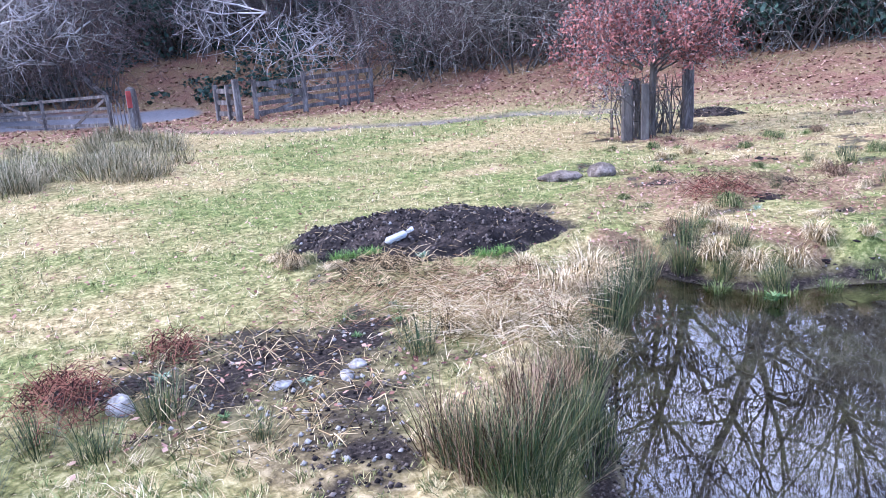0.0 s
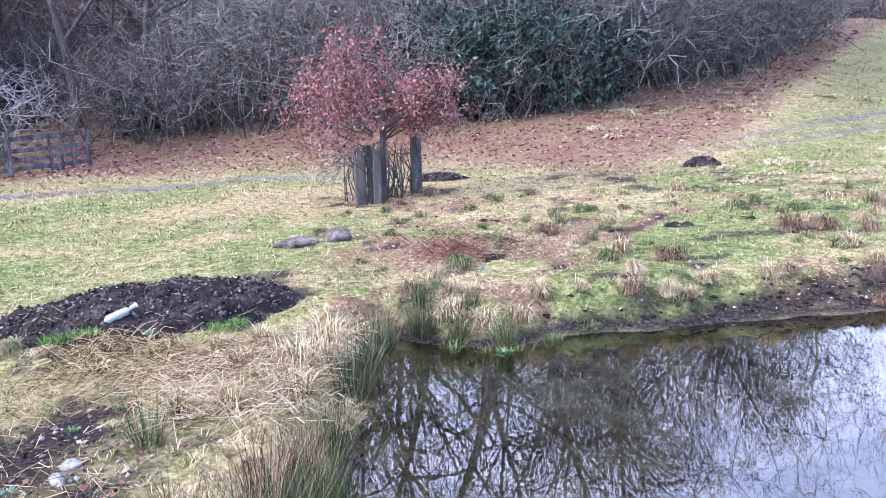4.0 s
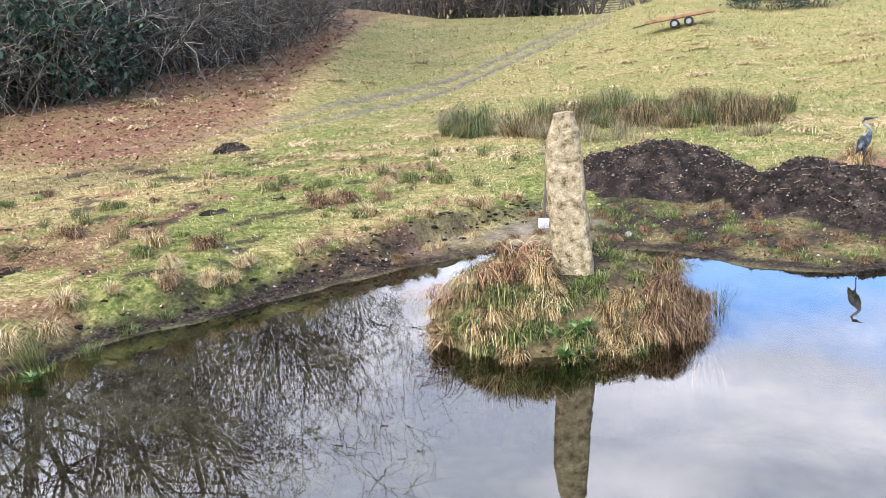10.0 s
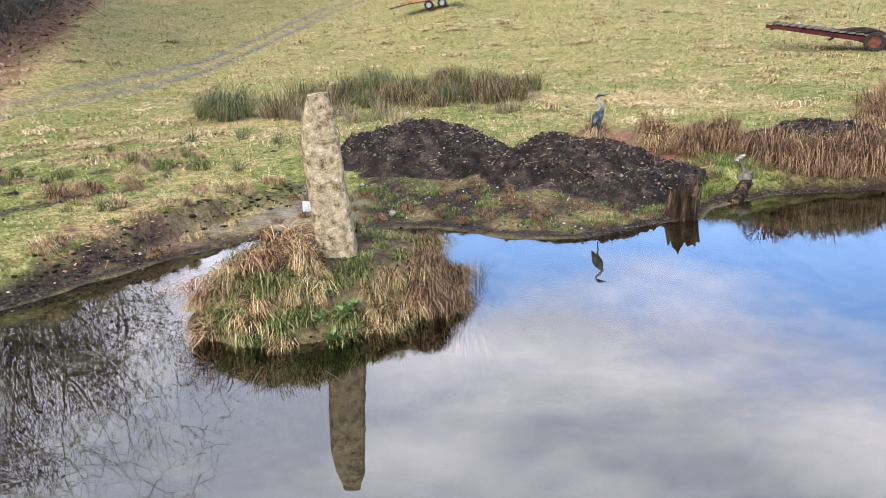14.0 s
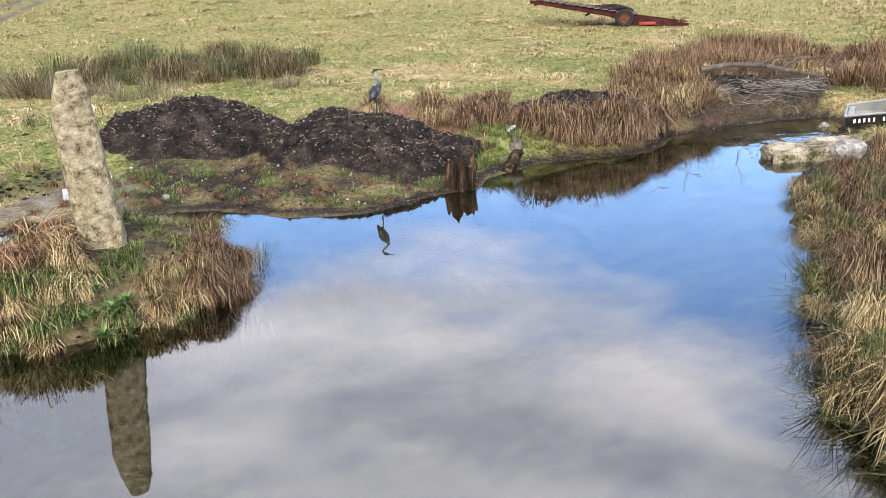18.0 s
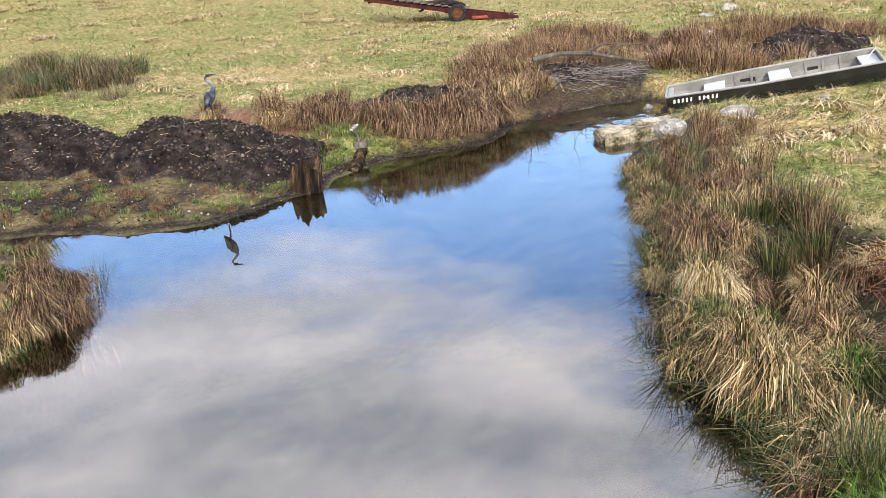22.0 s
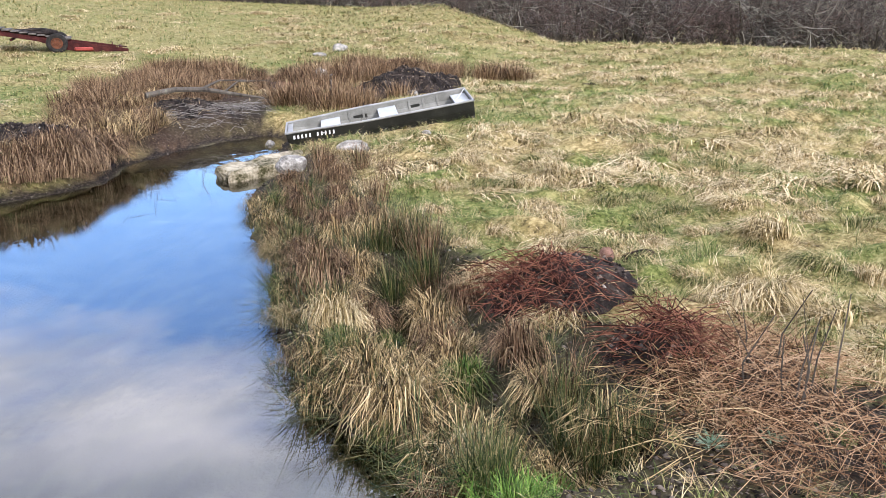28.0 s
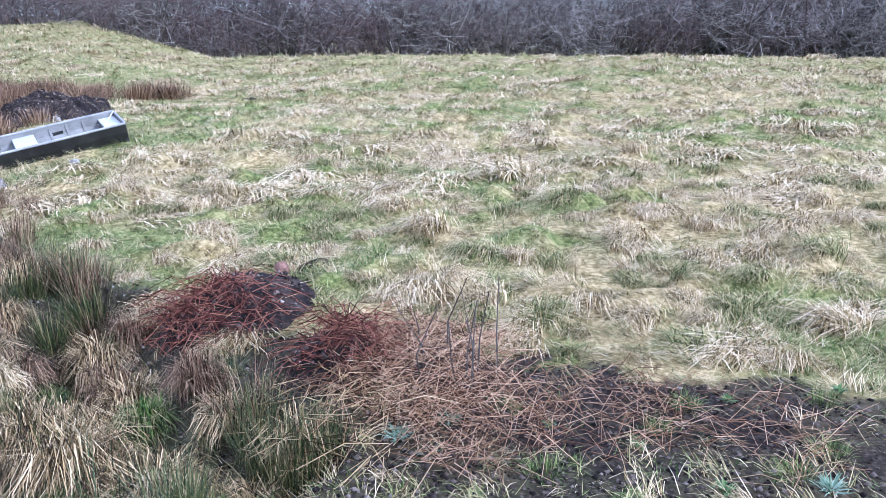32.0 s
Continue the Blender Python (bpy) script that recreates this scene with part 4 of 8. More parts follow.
def leaf_litter():
    rng = np.random.default_rng(21)
    n = 110000
    x, y, d = scatter(n, -95, -12, 4, 58, rng)
    c = covers(x, y)
    keep = (rng.uniform(0, 1, n) < np.clip(c[1] + 0.05 * (d < 20), 0, 1)) & (poly_dist(x, y, POND) > 0.1) & (c[4] < 0.3)
    x, y, d = x[keep], y[keep], d[keep]
    m = len(x)
    s = 0.02 * rng.uniform(0.6, 1.4, m) * np.maximum(1, d / 9)
    a = rng.uniform(0, 2 * np.pi, m)
    u = np.stack([np.cos(a), np.sin(a), rng.normal(0, 0.3, m)], 1) * s[:, None]
    w = np.stack([-np.sin(a), np.cos(a), rng.normal(0, 0.3, m)], 1) * s[:, None] * 0.6
    p = np.stack([x, y, ground_z(x, y) + 0.02], 1)
    v = np.stack([p - u, p - w, p + u, p + w], 1).reshape(-1, 3)
    f = (np.arange(m) * 4)[:, None] + np.array([[0, 1, 2, 3]])
    tagged(new("leaf_litter", mesh_from("leaf_litter", v, [f], DEAD_LEAF)), "russet fallen leaves along the wood's edge", "leaves", kind="stuff")


leaf_litter()


# ---- rushes, sedge and weeds ----
def tuft_mesh(name, material, stems, height, spread, lean, droop, width, seed):
    rng = np.random.default_rng(seed)
    r = spread * np.sqrt(rng.uniform(0, 1, stems))
    t = rng.uniform(0, 2 * np.pi, stems)
    base = np.stack([r * np.cos(t), r * np.sin(t), np.full(stems, -0.04)], 1)
    head = t + rng.normal(0, 0.8, stems)
    le = height * rng.uniform(0.45, 1.15, stems)
    v, f = blades(base, head, le, width * rng.uniform(0.7, 1.3, stems), lean * rng.uniform(0.1, 1.3, stems) * (0.4 + r / spread), droop * rng.uniform(0.3, 1.3, stems))
    v[:, 2] = np.maximum(v[:, 2], -0.16)
    return mesh_from(name, v, f, material)


REED_MESH = [tuft_mesh("rush_clump", REED, 260, 0.72, 0.5, 0.75, 0.6, 0.011, 285 + k) for k in range(3)]
BROWN_RUSH = [tuft_mesh("rush_clump", RUSSET, 190, 0.6, 0.18, 0.45, 0.3, 0.0056, 280 + k) for k in range(2)]
RUSH_MESH = [tuft_mesh("rush_clump", RUSH, 260, 0.62, 0.17, 0.42, 0.2, 0.0056, 200 + k) for k in range(4)]
FAR_RUSH_MESH = [tuft_mesh("rush_clump", RUSH, 300, 0.72, 0.34, 0.4, 0.2, 0.011, 210 + k) for k in range(3)]
BED_MESH = [tuft_mesh("rush_clump", BED_RUSH, 300, 0.7, 0.42, 0.5, 0.35, 0.009, 290 + k) for k in range(3)]
FAR_BROWN_MESH = [tuft_mesh("rush_clump", RUSSET, 330, 0.58, 0.42, 0.6, 0.45, 0.009, 215 + k) for k in range(3)]
SEDGE_MESH = [tuft_mesh("sedge_tussock", SEDGE, 420, 0.52, 0.16, 0.75, 1.35, 0.007, 220 + k) for k in range(4)]
PALE_MESH = [tuft_mesh("sedge_tussock", STRAW, 420, 0.48, 0.13, 0.6, 1.7, 0.008, 230 + k) for k in range(3)]
RUSSET_MESH = [tuft_mesh("rush_tussock", RUSSET, 380, 0.46, 0.2, 0.6, 0.7, 0.007, 240 + k) for k in range(4)]
GREEN_MESH = [tuft_mesh("grass_tuft", GREEN_GRASS, 170, 0.26, 0.15, 0.7, 0.8, 0.006, 250 + k) for k in range(3)]


def arch_mesh(name, material, stems, height, reach, root, width, seed, hang=0.0, comb=False):
    """A domed tussock: strands rise from the crown, arch over and fall to the ground all round."""
    rng = np.random.default_rng(seed)
    r = root * np.sqrt(rng.uniform(0, 1, stems))
    t = rng.uniform(0, 2 * np.pi, stems)
    way = t + rng.normal(0, 0.45, stems) + 0.5 * np.sin(3 * t + seed)
    if comb:
        way = rng.normal(0, 0.9, stems)
    h = height * rng.uniform(0.45, 1.15, stems) * (1.0 - 0.3 * r / root)
    out = reach * rng.uniform(0.35, 1.1, stems)
    d = np.stack([np.cos(way), np.sin(way)], 1)
    side = np.stack([-d[:, 1], d[:, 0], np.zeros(stems)], 1) * (width * rng.uniform(0.6, 1.3, stems))[:, None] * 0.5
    fall = rng.uniform(-0.15, 0.65, stems) - hang
    rows = []
    for u, k in ((0.0, None), (0.22, 0.8), (0.52, 1.0), (0.85, 0.62), (1.0, None)):
        z = -0.03 * np.ones(stems) if u == 0 else h * (k if k else fall)
        rr = out * u + 0.03 * np.sin(9 * u + way * 5)
        p = np.stack([r * np.cos(t) + d[:, 0] * rr, r * np.sin(t) + d[:, 1] * rr, z], 1)
        rows += [p] if u == 1.0 else [p - side * (1.05 - 0.5 * u), p + side * (1.05 - 0.5 * u)]
    v = np.stack(rows, 1).reshape(-1, 3)
    b = (np.arange(stems) * 9)[:, None]
    quads = np.concatenate([b + np.array([[k, k + 1, k + 3, k + 2]]) for k in (0, 2, 4)])
    return mesh_from(name, v, [quads, b + np.array([[6, 7, 8]])], material)


SEDGE_ARCH = [arch_mesh("sedge_tussock", SEDGE, 460, 0.3, 0.28, 0.13, 0.0048, 500 + k, 0.2) for k in range(4)]
PALE_ARCH = [arch_mesh("sedge_tussock", STRAW, 460, 0.28, 0.2, 0.08, 0.0048, 510 + k, 0.15) for k in range(3)]
RUSSET_ARCH = [arch_mesh("rush_tussock", RUSSET, 420, 0.32, 0.28, 0.15, 0.005, 520 + k, 0.15) for k in range(4)]
GREEN_ARCH = [arch_mesh("grass_tussock", ISLET_GRASS, 320, 0.26, 0.2, 0.13, 0.0068, 530 + k, 0.35) for k in range(4)]
MAT_ARCH = [arch_mesh("grass_tussock", m, 240, 0.13, 0.32, 0.16, 0.0062, 540 + k, 0.1, True) for k, m in enumerate((STRAW, GRASS, STRAW, STRAW, GRASS))]
HANG = [[arch_mesh(n, m, 170, 0.2, 0.28, 0.14, 0.0062, 570 + 3 * q + k, 0.45, True) for k in range(3)] for q, (n, m) in enumerate((("sedge_tussock", SEDGE), ("rush_tussock", RUSSET), ("grass_tussock", ISLET_GRASS), ("sedge_tussock", STRAW)))]
FLAT_STALKS = [arch_mesh("rush_tussock", DEAD_RUSH, 130, 0.14, 0.4, 0.22, 0.0062, 590 + k, 0.1, True) for k in range(3)]
BED_ARCH = [arch_mesh("rush_clump", m, 620, 0.72, 0.62, 0.36, 0.007, 550 + k, -0.25) for k, m in enumerate((BED_RUSH, BED_RUSH, BED_RUSH, RUSH))]
DARK_MESH = [tuft_mesh("rush_clump", RUSH, 150, 0.5, 0.12, 0.6, 0.25, 0.0052, 260 + k) for k in range(2)]


OVER_MESH = [tuft_mesh("rush_clump", RUSH, 70, 0.5, 0.07, 1.15, 0.3, 0.0048, 620 + k) for k in range(3)]
BRIGHT = mat("wet_grass", [(0.25, (0.04, 0.09, 0.012)), (0.55, (0.12, 0.24, 0.03)), (0.85, (0.28, 0.4, 0.08))], 3, 3, 0.6, 0, 20, island=0.6)
BRIGHT_MESH = [tuft_mesh("grass_tuft", BRIGHT, 200, 0.2, 0.17, 0.8, 0.8, 0.006, 630 + k) for k in range(2)]


def plant(meshes, x, y, size, label, category, group, rng, dz=0.0, lean=0.0, turn=None):
    me = meshes[int(rng.integers(len(meshes)))]
    ob = new(me.name.split(".")[0], me)
    m = pose(x, y, gz(x, y) + dz, rng.normal(0, 4) + lean, rng.normal(0, 4), rng.uniform(0, 360) if turn is None else turn)
    ob.matrix_basis = m @ Matrix.Diagonal((size * rng.uniform(0.9, 1.15), size * rng.uniform(0.9, 1.15), size * rng.uniform(0.9, 1.1), 1))
    return tagged(ob, label, category, group)


def joined(name, places, material, label, category):
    """Clumps past counting, as one mesh: places are (mesh, x, y, size, turn)."""
    vs, quads, tris, base = [], [], [], 0
    for me, x, y, size, turn in places:
        co = np.empty(len(me.vertices) * 3, dtype=np.float32)
        me.vertices.foreach_get("co", co)
        co = co.reshape(-1, 3) * size
        stems = len(co) // 5
        b = (np.arange(stems) * 5)[:, None] + base
        c, s = math.cos(turn), math.sin(turn)
        vs.append(np.stack([co[:, 0] * c - co[:, 1] * s + x, co[:, 0] * s + co[:, 1] * c + y, co[:, 2] + gz(x, y)], 1))
        quads.append(b + np.array([[0, 1, 2, 3]]))
        tris.append(b + np.array([[3, 2, 4]]))
        base += len(co)
    me = mesh_from(name, np.concatenate(vs), [np.concatenate(quads), np.concatenate(tris)], material)
    return tagged(new(name, me), label, category, kind="stuff")


def build_plants():
    rng = np.random.default_rng(31)
    # by the near left bank
    for x, y, s in [(-3.05, 1.3, 0.7), (-2.95, 1.6, 0.75), (-3.1, 1.85, 0.7), (-2.8, 1.4, 0.75), (-3.25, 2.1, 0.65), (-3.45, 2.25, 0.55)]:
        plant(RUSH_MESH, x, y, s, "tall green rush clump on the bank", "rush", "rushes by the near bank", rng)
        plant(DARK_MESH, x + 0.12, y + 0.08, s * 0.9, "tall green rush clump on the bank", "rush", "rushes by the near bank", rng)
        plant(BROWN_RUSH, x - 0.1 + rng.normal(0, 0.06), y - 0.05 + rng.normal(0, 0.06), s * 0.95, "tall dead brown rush clump on the bank", "rush", "rushes by the near bank", rng)
    for x, y, s in [(-4.35, 1.75, 0.72), (-4.38, 0.22, 0.72), (-4.4, -0.4, 0.7), (-4.15, -0.15, 0.6), (-3.85, 0.6, 0.4), (-4.05, -0.65, 0.7), (-4.5, -0.75, 0.6)]:
        plant(DARK_MESH, x, y, s, "dark green rush tuft on disturbed soil", "rush", "rush tufts in the soil", rng)
    for x, y, s in [(-4.35, 2.75, 0.75), (-4.75, 3.05, 0.8), (-4.9, 3.35, 0.85), (-5.2, 3.7, 0.8), (-4.4, 2.35, 0.6), (-5.0, 2.75, 0.55), (-5.35, 4.05, 0.7), (-4.6, 2.1, 0.5), (-4.2, 3.0, 0.6), (-5.5, 3.3, 0.5)]:
        plant(PALE_MESH if rng.uniform() < 0.6 else SEDGE_MESH, x, y, s, "bleached drooping sedge on the bank", "sedge", "sedge on the bank", rng)
    for x, y, s in [(-4.4, 3.2, 0.7), (-4.7, 3.55, 0.75), (-5.1, 4.0, 0.75), (-5.3, 4.35, 0.7), (-3.85, 2.62, 0.7)]:
        plant(RUSH_MESH, x, y, s, "green rush leaning over the water", "rush", "rushes by the water", rng)
    # ragged edge and green tufts of the near heap
    for x, y, s in ((-7.35, 1.75, 0.4), (-7.0, 1.95, 0.45), (-6.7, 2.05, 0.4), (-6.4, 2.3, 0.45), (-6.1, 2.5, 0.4), (-5.9, 2.75, 0.45), (-5.75, 3.05, 0.4), (-7.6, 1.9, 0.4), (-6.9, 1.75, 0.35), (-6.25, 2.15, 0.4)):
        plant(MAT_ARCH if rng.uniform() < 0.6 else SEDGE_ARCH, x, y, s * rng.uniform(0.8, 1.3), "matted straw tuft along the foot of the heap", "tussock", "tufts at the heap's foot", rng, 0.02)
    for x, y, dz in ((-6.75, 2.3, 0.06), (-6.6, 2.4, 0.1), (-6.0, 3.2, 0.05), (-5.95, 3.35, 0.05), (-6.85, 2.2, 0.04)):
        plant(BRIGHT_MESH, x, y, rng.uniform(0.4, 0.6), "bright green grass tuft on the soil heap", "grass", "green tufts on the heap", rng, dz)
    # far shore tufts
    for x, y, s in [(-5.2, 4.75, 0.65), (-5.35, 4.95, 0.6), (-4.85, 4.85, 0.55), (-4.4, 4.98, 0.55), (-4.9, 5.1, 0.5)]:
        plant(RUSH_MESH, x, y, s, "green rush tuft at the water's edge", "rush", "rushes by the water", rng)
    for x, y, s in [(-5.0, 4.95, 0.6), (-4.7, 5.05, 0.55), (-4.55, 5.35, 0.55), (-4.6, 5.7, 0.5), (-5.3, 5.3, 0.5)]:
        plant(PALE_MESH, x, y, s, "pale drooping grass tussock at the pond edge", "grass tussock", "pale tussocks", rng)
    for x, y, s in [(-4.25, 4.9, 0.75), (-4.38, 4.78, 0.7), (-4.2, 5.35, 0.55), (-4.1, 5.75, 0.5), (-4.75, 4.7, 0.6), (-3.9, 6.05, 0.45)]:
        plant(GREEN_MESH, x, y, s, "bright green water grass at the edge", "grass", "green tufts at the edge", rng)
    # tufts in the rough ground
    for x, y, s in [(-7.0, 9.3, 0.5), (-6.6, 8.9, 0.6), (-7.1, 8.8, 0.5), (-5.5, 8.0, 0.6), (-6.2, 7.1, 0.5), (-4.9, 11.0, 0.45), (-4.3, 7.9, 0.5), (-3.6, 12.2, 0.6), (-2.6, 11.4, 0.6), (-2.9, 12.6, 0.6), (-1.9, 11.0, 0.55), (-1.6, 13.4, 0.6), (-2.3, 14.2, 0.7), (-3.2, 14.4, 0.6), (-0.9, 12.3, 0.6), (-1.2, 15, 0.7), (-4.4, 13.8, 0.5)]:
        plant(DARK_MESH, x, y, s, "small dark rush tuft in rough grass", "rush", "small rush tufts", rng)
    for k in range(120):
        a, d = radians(rng.uniform(-52, -12)), 6.4 + 9.5 * rng.uniform() ** 1.3
        x, y = d * math.sin(a), d * math.cos(a)
        if poly_dist(np.array([x]), np.array([y]), POND)[0] > 0.25 and on_heap(np.array([x]), np.array([y]))[0] > 1.05:
            which = int(rng.choice(4, p=(0.14, 0.4, 0.18, 0.28)))
            lab = ("bleached straw tussock in rough grass", "brown matted sedge tussock in rough grass", "russet dead tussock in rough grass", "green and straw tussock in rough grass")[which]
            plant((PALE_ARCH, MAT_ARCH, RUSSET_ARCH, GREEN_ARCH)[which], x, y, rng.uniform(0.3, 0.62), lab, "tussock", "tussocks on the rough shore", rng, -0.02)
    for k in range(26):
        a, d = radians(rng.uniform(-50, -14)), rng.uniform(8.5, 15)
        x, y = d * math.sin(a), d * math.cos(a)
        if poly_dist(np.array([x]), np.array([y]), POND)[0] > 0.4:
            plant(GREEN_MESH if k % 3 else PALE_MESH, x, y, rng.uniform(0.35, 0.65), "low tuft of rough grass", "grass", "rough grass tufts", rng)
    # the rush bed behind the stone
    for _ in range(5):
        plant(BED_ARCH[3:], -3.25 + rng.normal(0, 0.3), 17.9 + rng.normal(0, 0.35), rng.uniform(0.55, 0.95), "dark green rush clump in the meadow", "rush", "rush bed in the meadow", rng)
    k = 0
    while k < 78:
        x, y = rng.uniform(-3.1, 3.9), 16.8 + 10 * rng.uniform() ** 1.2
        dens = vnoise(np.array([x]), np.array([y]), 1.1, 131, 2)[0] + 0.5 - 0.35 * max(0.0, -1.0 - x) - 0.3 * max(0.0, y - 21.5) - 0.9 * max(0.0, x - 2.6) * (y < 19)
        if rng.uniform() > dens or (x < -2.2 and y < 19.5) or (x > 0.5 and y < 17.6):
            continue
        k += 1
        tone = vnoise(np.array([x]), np.array([y]), 1.4, 133, 2)[0] + rng.normal(0, 0.25)
        front = y < 18.2
        if tone > 0.12 and not front:
            plant(FAR_RUSH_MESH + BED_ARCH[3:], x, y, rng.uniform(0.4, 1.0) * rng.uniform(0.8, 1.1), "dark green rush clump in the meadow", "rush", "rush bed in the meadow", rng)
        elif front and tone < 0:
            plant(REED_MESH, x, y, rng.uniform(0.5, 0.8), "pale dead rush clump in the meadow", "rush", "rush bed in the meadow", rng)
        else:
            plant(BED_ARCH[:3] + BED_MESH, x, y, rng.uniform(0.35, 0.95) * rng.uniform(0.8, 1.1), "brown winter rush clump in the meadow", "rush", "rush bed in the meadow", rng)
    for _ in range(16):
        plant(REED_MESH, rng.uniform(-2.2, 2.8), rng.uniform(15.6, 17.2), rng.uniform(0.3, 0.6), "low pale dead rush clump in the meadow", "rush", "rush bed in the meadow", rng)
    # reeds by the gate
    for k in range(46):
        a, d = radians(rng.uniform(-97, -81.5)), rng.uniform(14.5, 26)
        plant(REED_MESH, d * math.sin(a), d * math.cos(a), rng.uniform(0.55, 1.0), "grey-green rush clump near the gate", "rush", "rushes near the gate", rng)
    for k in range(300):
        x, y = rng.uniform(-0.6, 4.2), rng.uniform(7.8, 10.0)
        if poly_dist(np.array([x]), np.array([y]), POND)[0] < 0.1 or on_heap(np.array([x]), np.array([y]))[0] < 1.0:
            continue
        plant(GREEN_MESH if k % 3 else RUSSET_ARCH, x, y, rng.uniform(0.25, 0.5) * (1 if k % 3 else 0.6), "small grass tuft on the stony shore", "grass", "tufts on the stony shore", rng, -0.01)
    for k in range(44):
        x, y = rng.uniform(-2.6, 0.0), rng.uniform(7.2, 10.2)
        if poly_dist(np.array([x]), np.array([y]), SHELF)[0] > -0.1:
            continue
        plant(RUSSET_ARCH if k % 2 else PALE_ARCH, x, y, rng.uniform(0.2, 0.42), "brown flattened tuft on the mud shelf", "tussock", "tufts on the mud shelf", rng, -0.02)
    # the islet
    ring = ISLAND + ISLAND[:1]
    for (ax, ay), (bx, by) in zip(ring[:-1], ring[1:]):
        steps = max(1, int(math.hypot(bx - ax, by - ay) / 0.13))
        for q in range(steps):
            for inset in (0.03, 0.2, 0.38):
                x, y = ax + (bx - ax) * (q + rng.uniform()) / steps, ay + (by - ay) * (q + rng.uniform()) / steps
                out = math.degrees(math.atan2(y - 6.3, x + 0.4))
                x, y = x + (-0.4 - x) * inset + rng.normal(0, 0.03), y + (6.3 - y) * inset + rng.normal(0, 0.03)
                if math.hypot(x + 0.39, y - 6.1) < 0.34 or (inset > 0.3 and abs(x + 0.2) < 0.25 and y < 6):
                    continue
                u = rng.uniform()
                if x > 0.1:
                    kind = 1 if u < 0.4 else 0 if u < 0.72 else 2
                elif x < -1.0:
                    kind = 0 if u < 0.4 else 1 if u < 0.55 else 3 if u < 0.65 else 2
                else:
                    kind = 2 if u < 0.58 else 0 if u < 0.85 else 3
                if y > 6.6:
                    kind = 2 if u < 0.45 else 0
                lab = ("straw-brown sedge drooping over the islet's rim", "russet dead rushes drooping over the islet's rim", "green grass hanging over the islet's rim", "pale straw hanging over the islet's rim")[kind]
                plant(HANG[kind], x, y, rng.uniform(0.5, 0.95) * (1.0 if inset < 0.1 else 0.8), lab, ("sedge", "rush", "grass", "sedge")[kind], "plants on the islet's rim", rng, -0.06 if inset < 0.1 else -0.02, turn=out + rng.normal(0, 40))
    for x, y, t in ((-1.2, 6.15, -60), (-1.0, 6.2, -10), (-0.95, 6.0, -75), (-1.3, 5.95, -120), (-0.8, 6.3, 30)):
        plant(FLAT_STALKS, x, y, rng.uniform(0.75, 1.0), "flattened orange-brown rushes on the islet", "rush", "flattened rushes on the islet", rng, 0.02, turn=t + rng.normal(0, 15))
    for x, y in ((0.3, 6.1), (0.42, 5.95), (0.25, 5.85), (0.5, 6.25)):
        plant(RUSSET_ARCH, x, y, rng.uniform(0.6, 0.85), "russet domed rush tussock on the islet", "rush", "russet tussocks on the islet", rng, -0.02)
    for x, y in ((-0.25, 5.98), (-0.33, 5.92), (-0.18, 6.05), (0.3, 6.75), (0.2, 6.85), (0.12, 6.7), (-1.0, 6.75), (-1.25, 6.5), (-0.7, 6.7), (-0.05, 6.3), (-0.1, 6.55)):
        plant(GREEN_MESH, x, y, rng.uniform(0.4, 0.6), "bright green grass tuft on the islet", "grass", "grass on the islet", rng)
    for x, y in ((-0.7, 5.75), (-0.55, 5.62), (-0.12, 5.72), (-0.65, 5.95), (0.0, 5.85), (0.1, 6.15), (-0.85, 6.5), (-0.3, 6.8), (0.1, 7.0), (-0.6, 7.0), (-0.95, 5.55), (-0.8, 5.45), (-0.7, 5.6), (-0.95, 5.75), (-0.15, 5.5), (0.0, 5.6), (0.1, 5.7), (-0.8, 5.7), (-0.55, 5.8), (-0.4, 5.75), (-0.2, 5.85), (-0.1, 5.62), (-1.1, 5.7), (0.2, 5.65)):
        plant(SEDGE_ARCH if rng.uniform() < 0.4 else GREEN_ARCH, x, y, rng.uniform(0.42, 0.62), "low straw and green tussock on the islet", "sedge", "tussocks on the islet", rng, -0.03)
    for x, y, s in [(0.72, 6.55, 0.75), (0.76, 6.8, 0.7), (0.68, 6.35, 0.6), (-0.9, 7.1, 0.6), (0.2, 7.2, 0.5), (-1.45, 6.5, 0.5)]:
        plant(DARK_MESH, x, y, s, "dark rush leaning out over the water", "rush", "rushes on the islet", rng)
    # far brown bank
    for x, y, s in [(4.3, 9.9, 0.8), (4.7, 9.5, 0.9), (5.0, 9.25, 1.0), (5.35, 9.1, 1.05), (5.6, 9.0, 0.95), (4.5, 10.4, 0.8), (4.1, 10.6, 0.8), (3.9, 11.2, 0.8), (4.6, 11.3, 0.8), (4.2, 12.0, 0.9), (3.4, 12.4, 0.8), (5.2, 11.7, 0.8), (6.8, 9.75, 0.95), (7.2, 9.85, 1.0), (6.6, 10.1, 0.9), (7.0, 10.4, 0.95), (7.6, 10.0, 0.9), (7.5, 10.8, 0.9), (8.0, 10.2, 0.9), (8.4, 11.6, 0.95), (7.2, 11.4, 0.9), (8.0, 12.3, 0.9)]:
        plant(RUSSET_MESH if rng.uniform() < 0.75 else SEDGE_MESH, x, y, s, "russet dead rush tussock on the far bank", "rush", "russet rushes on the far bank", rng)
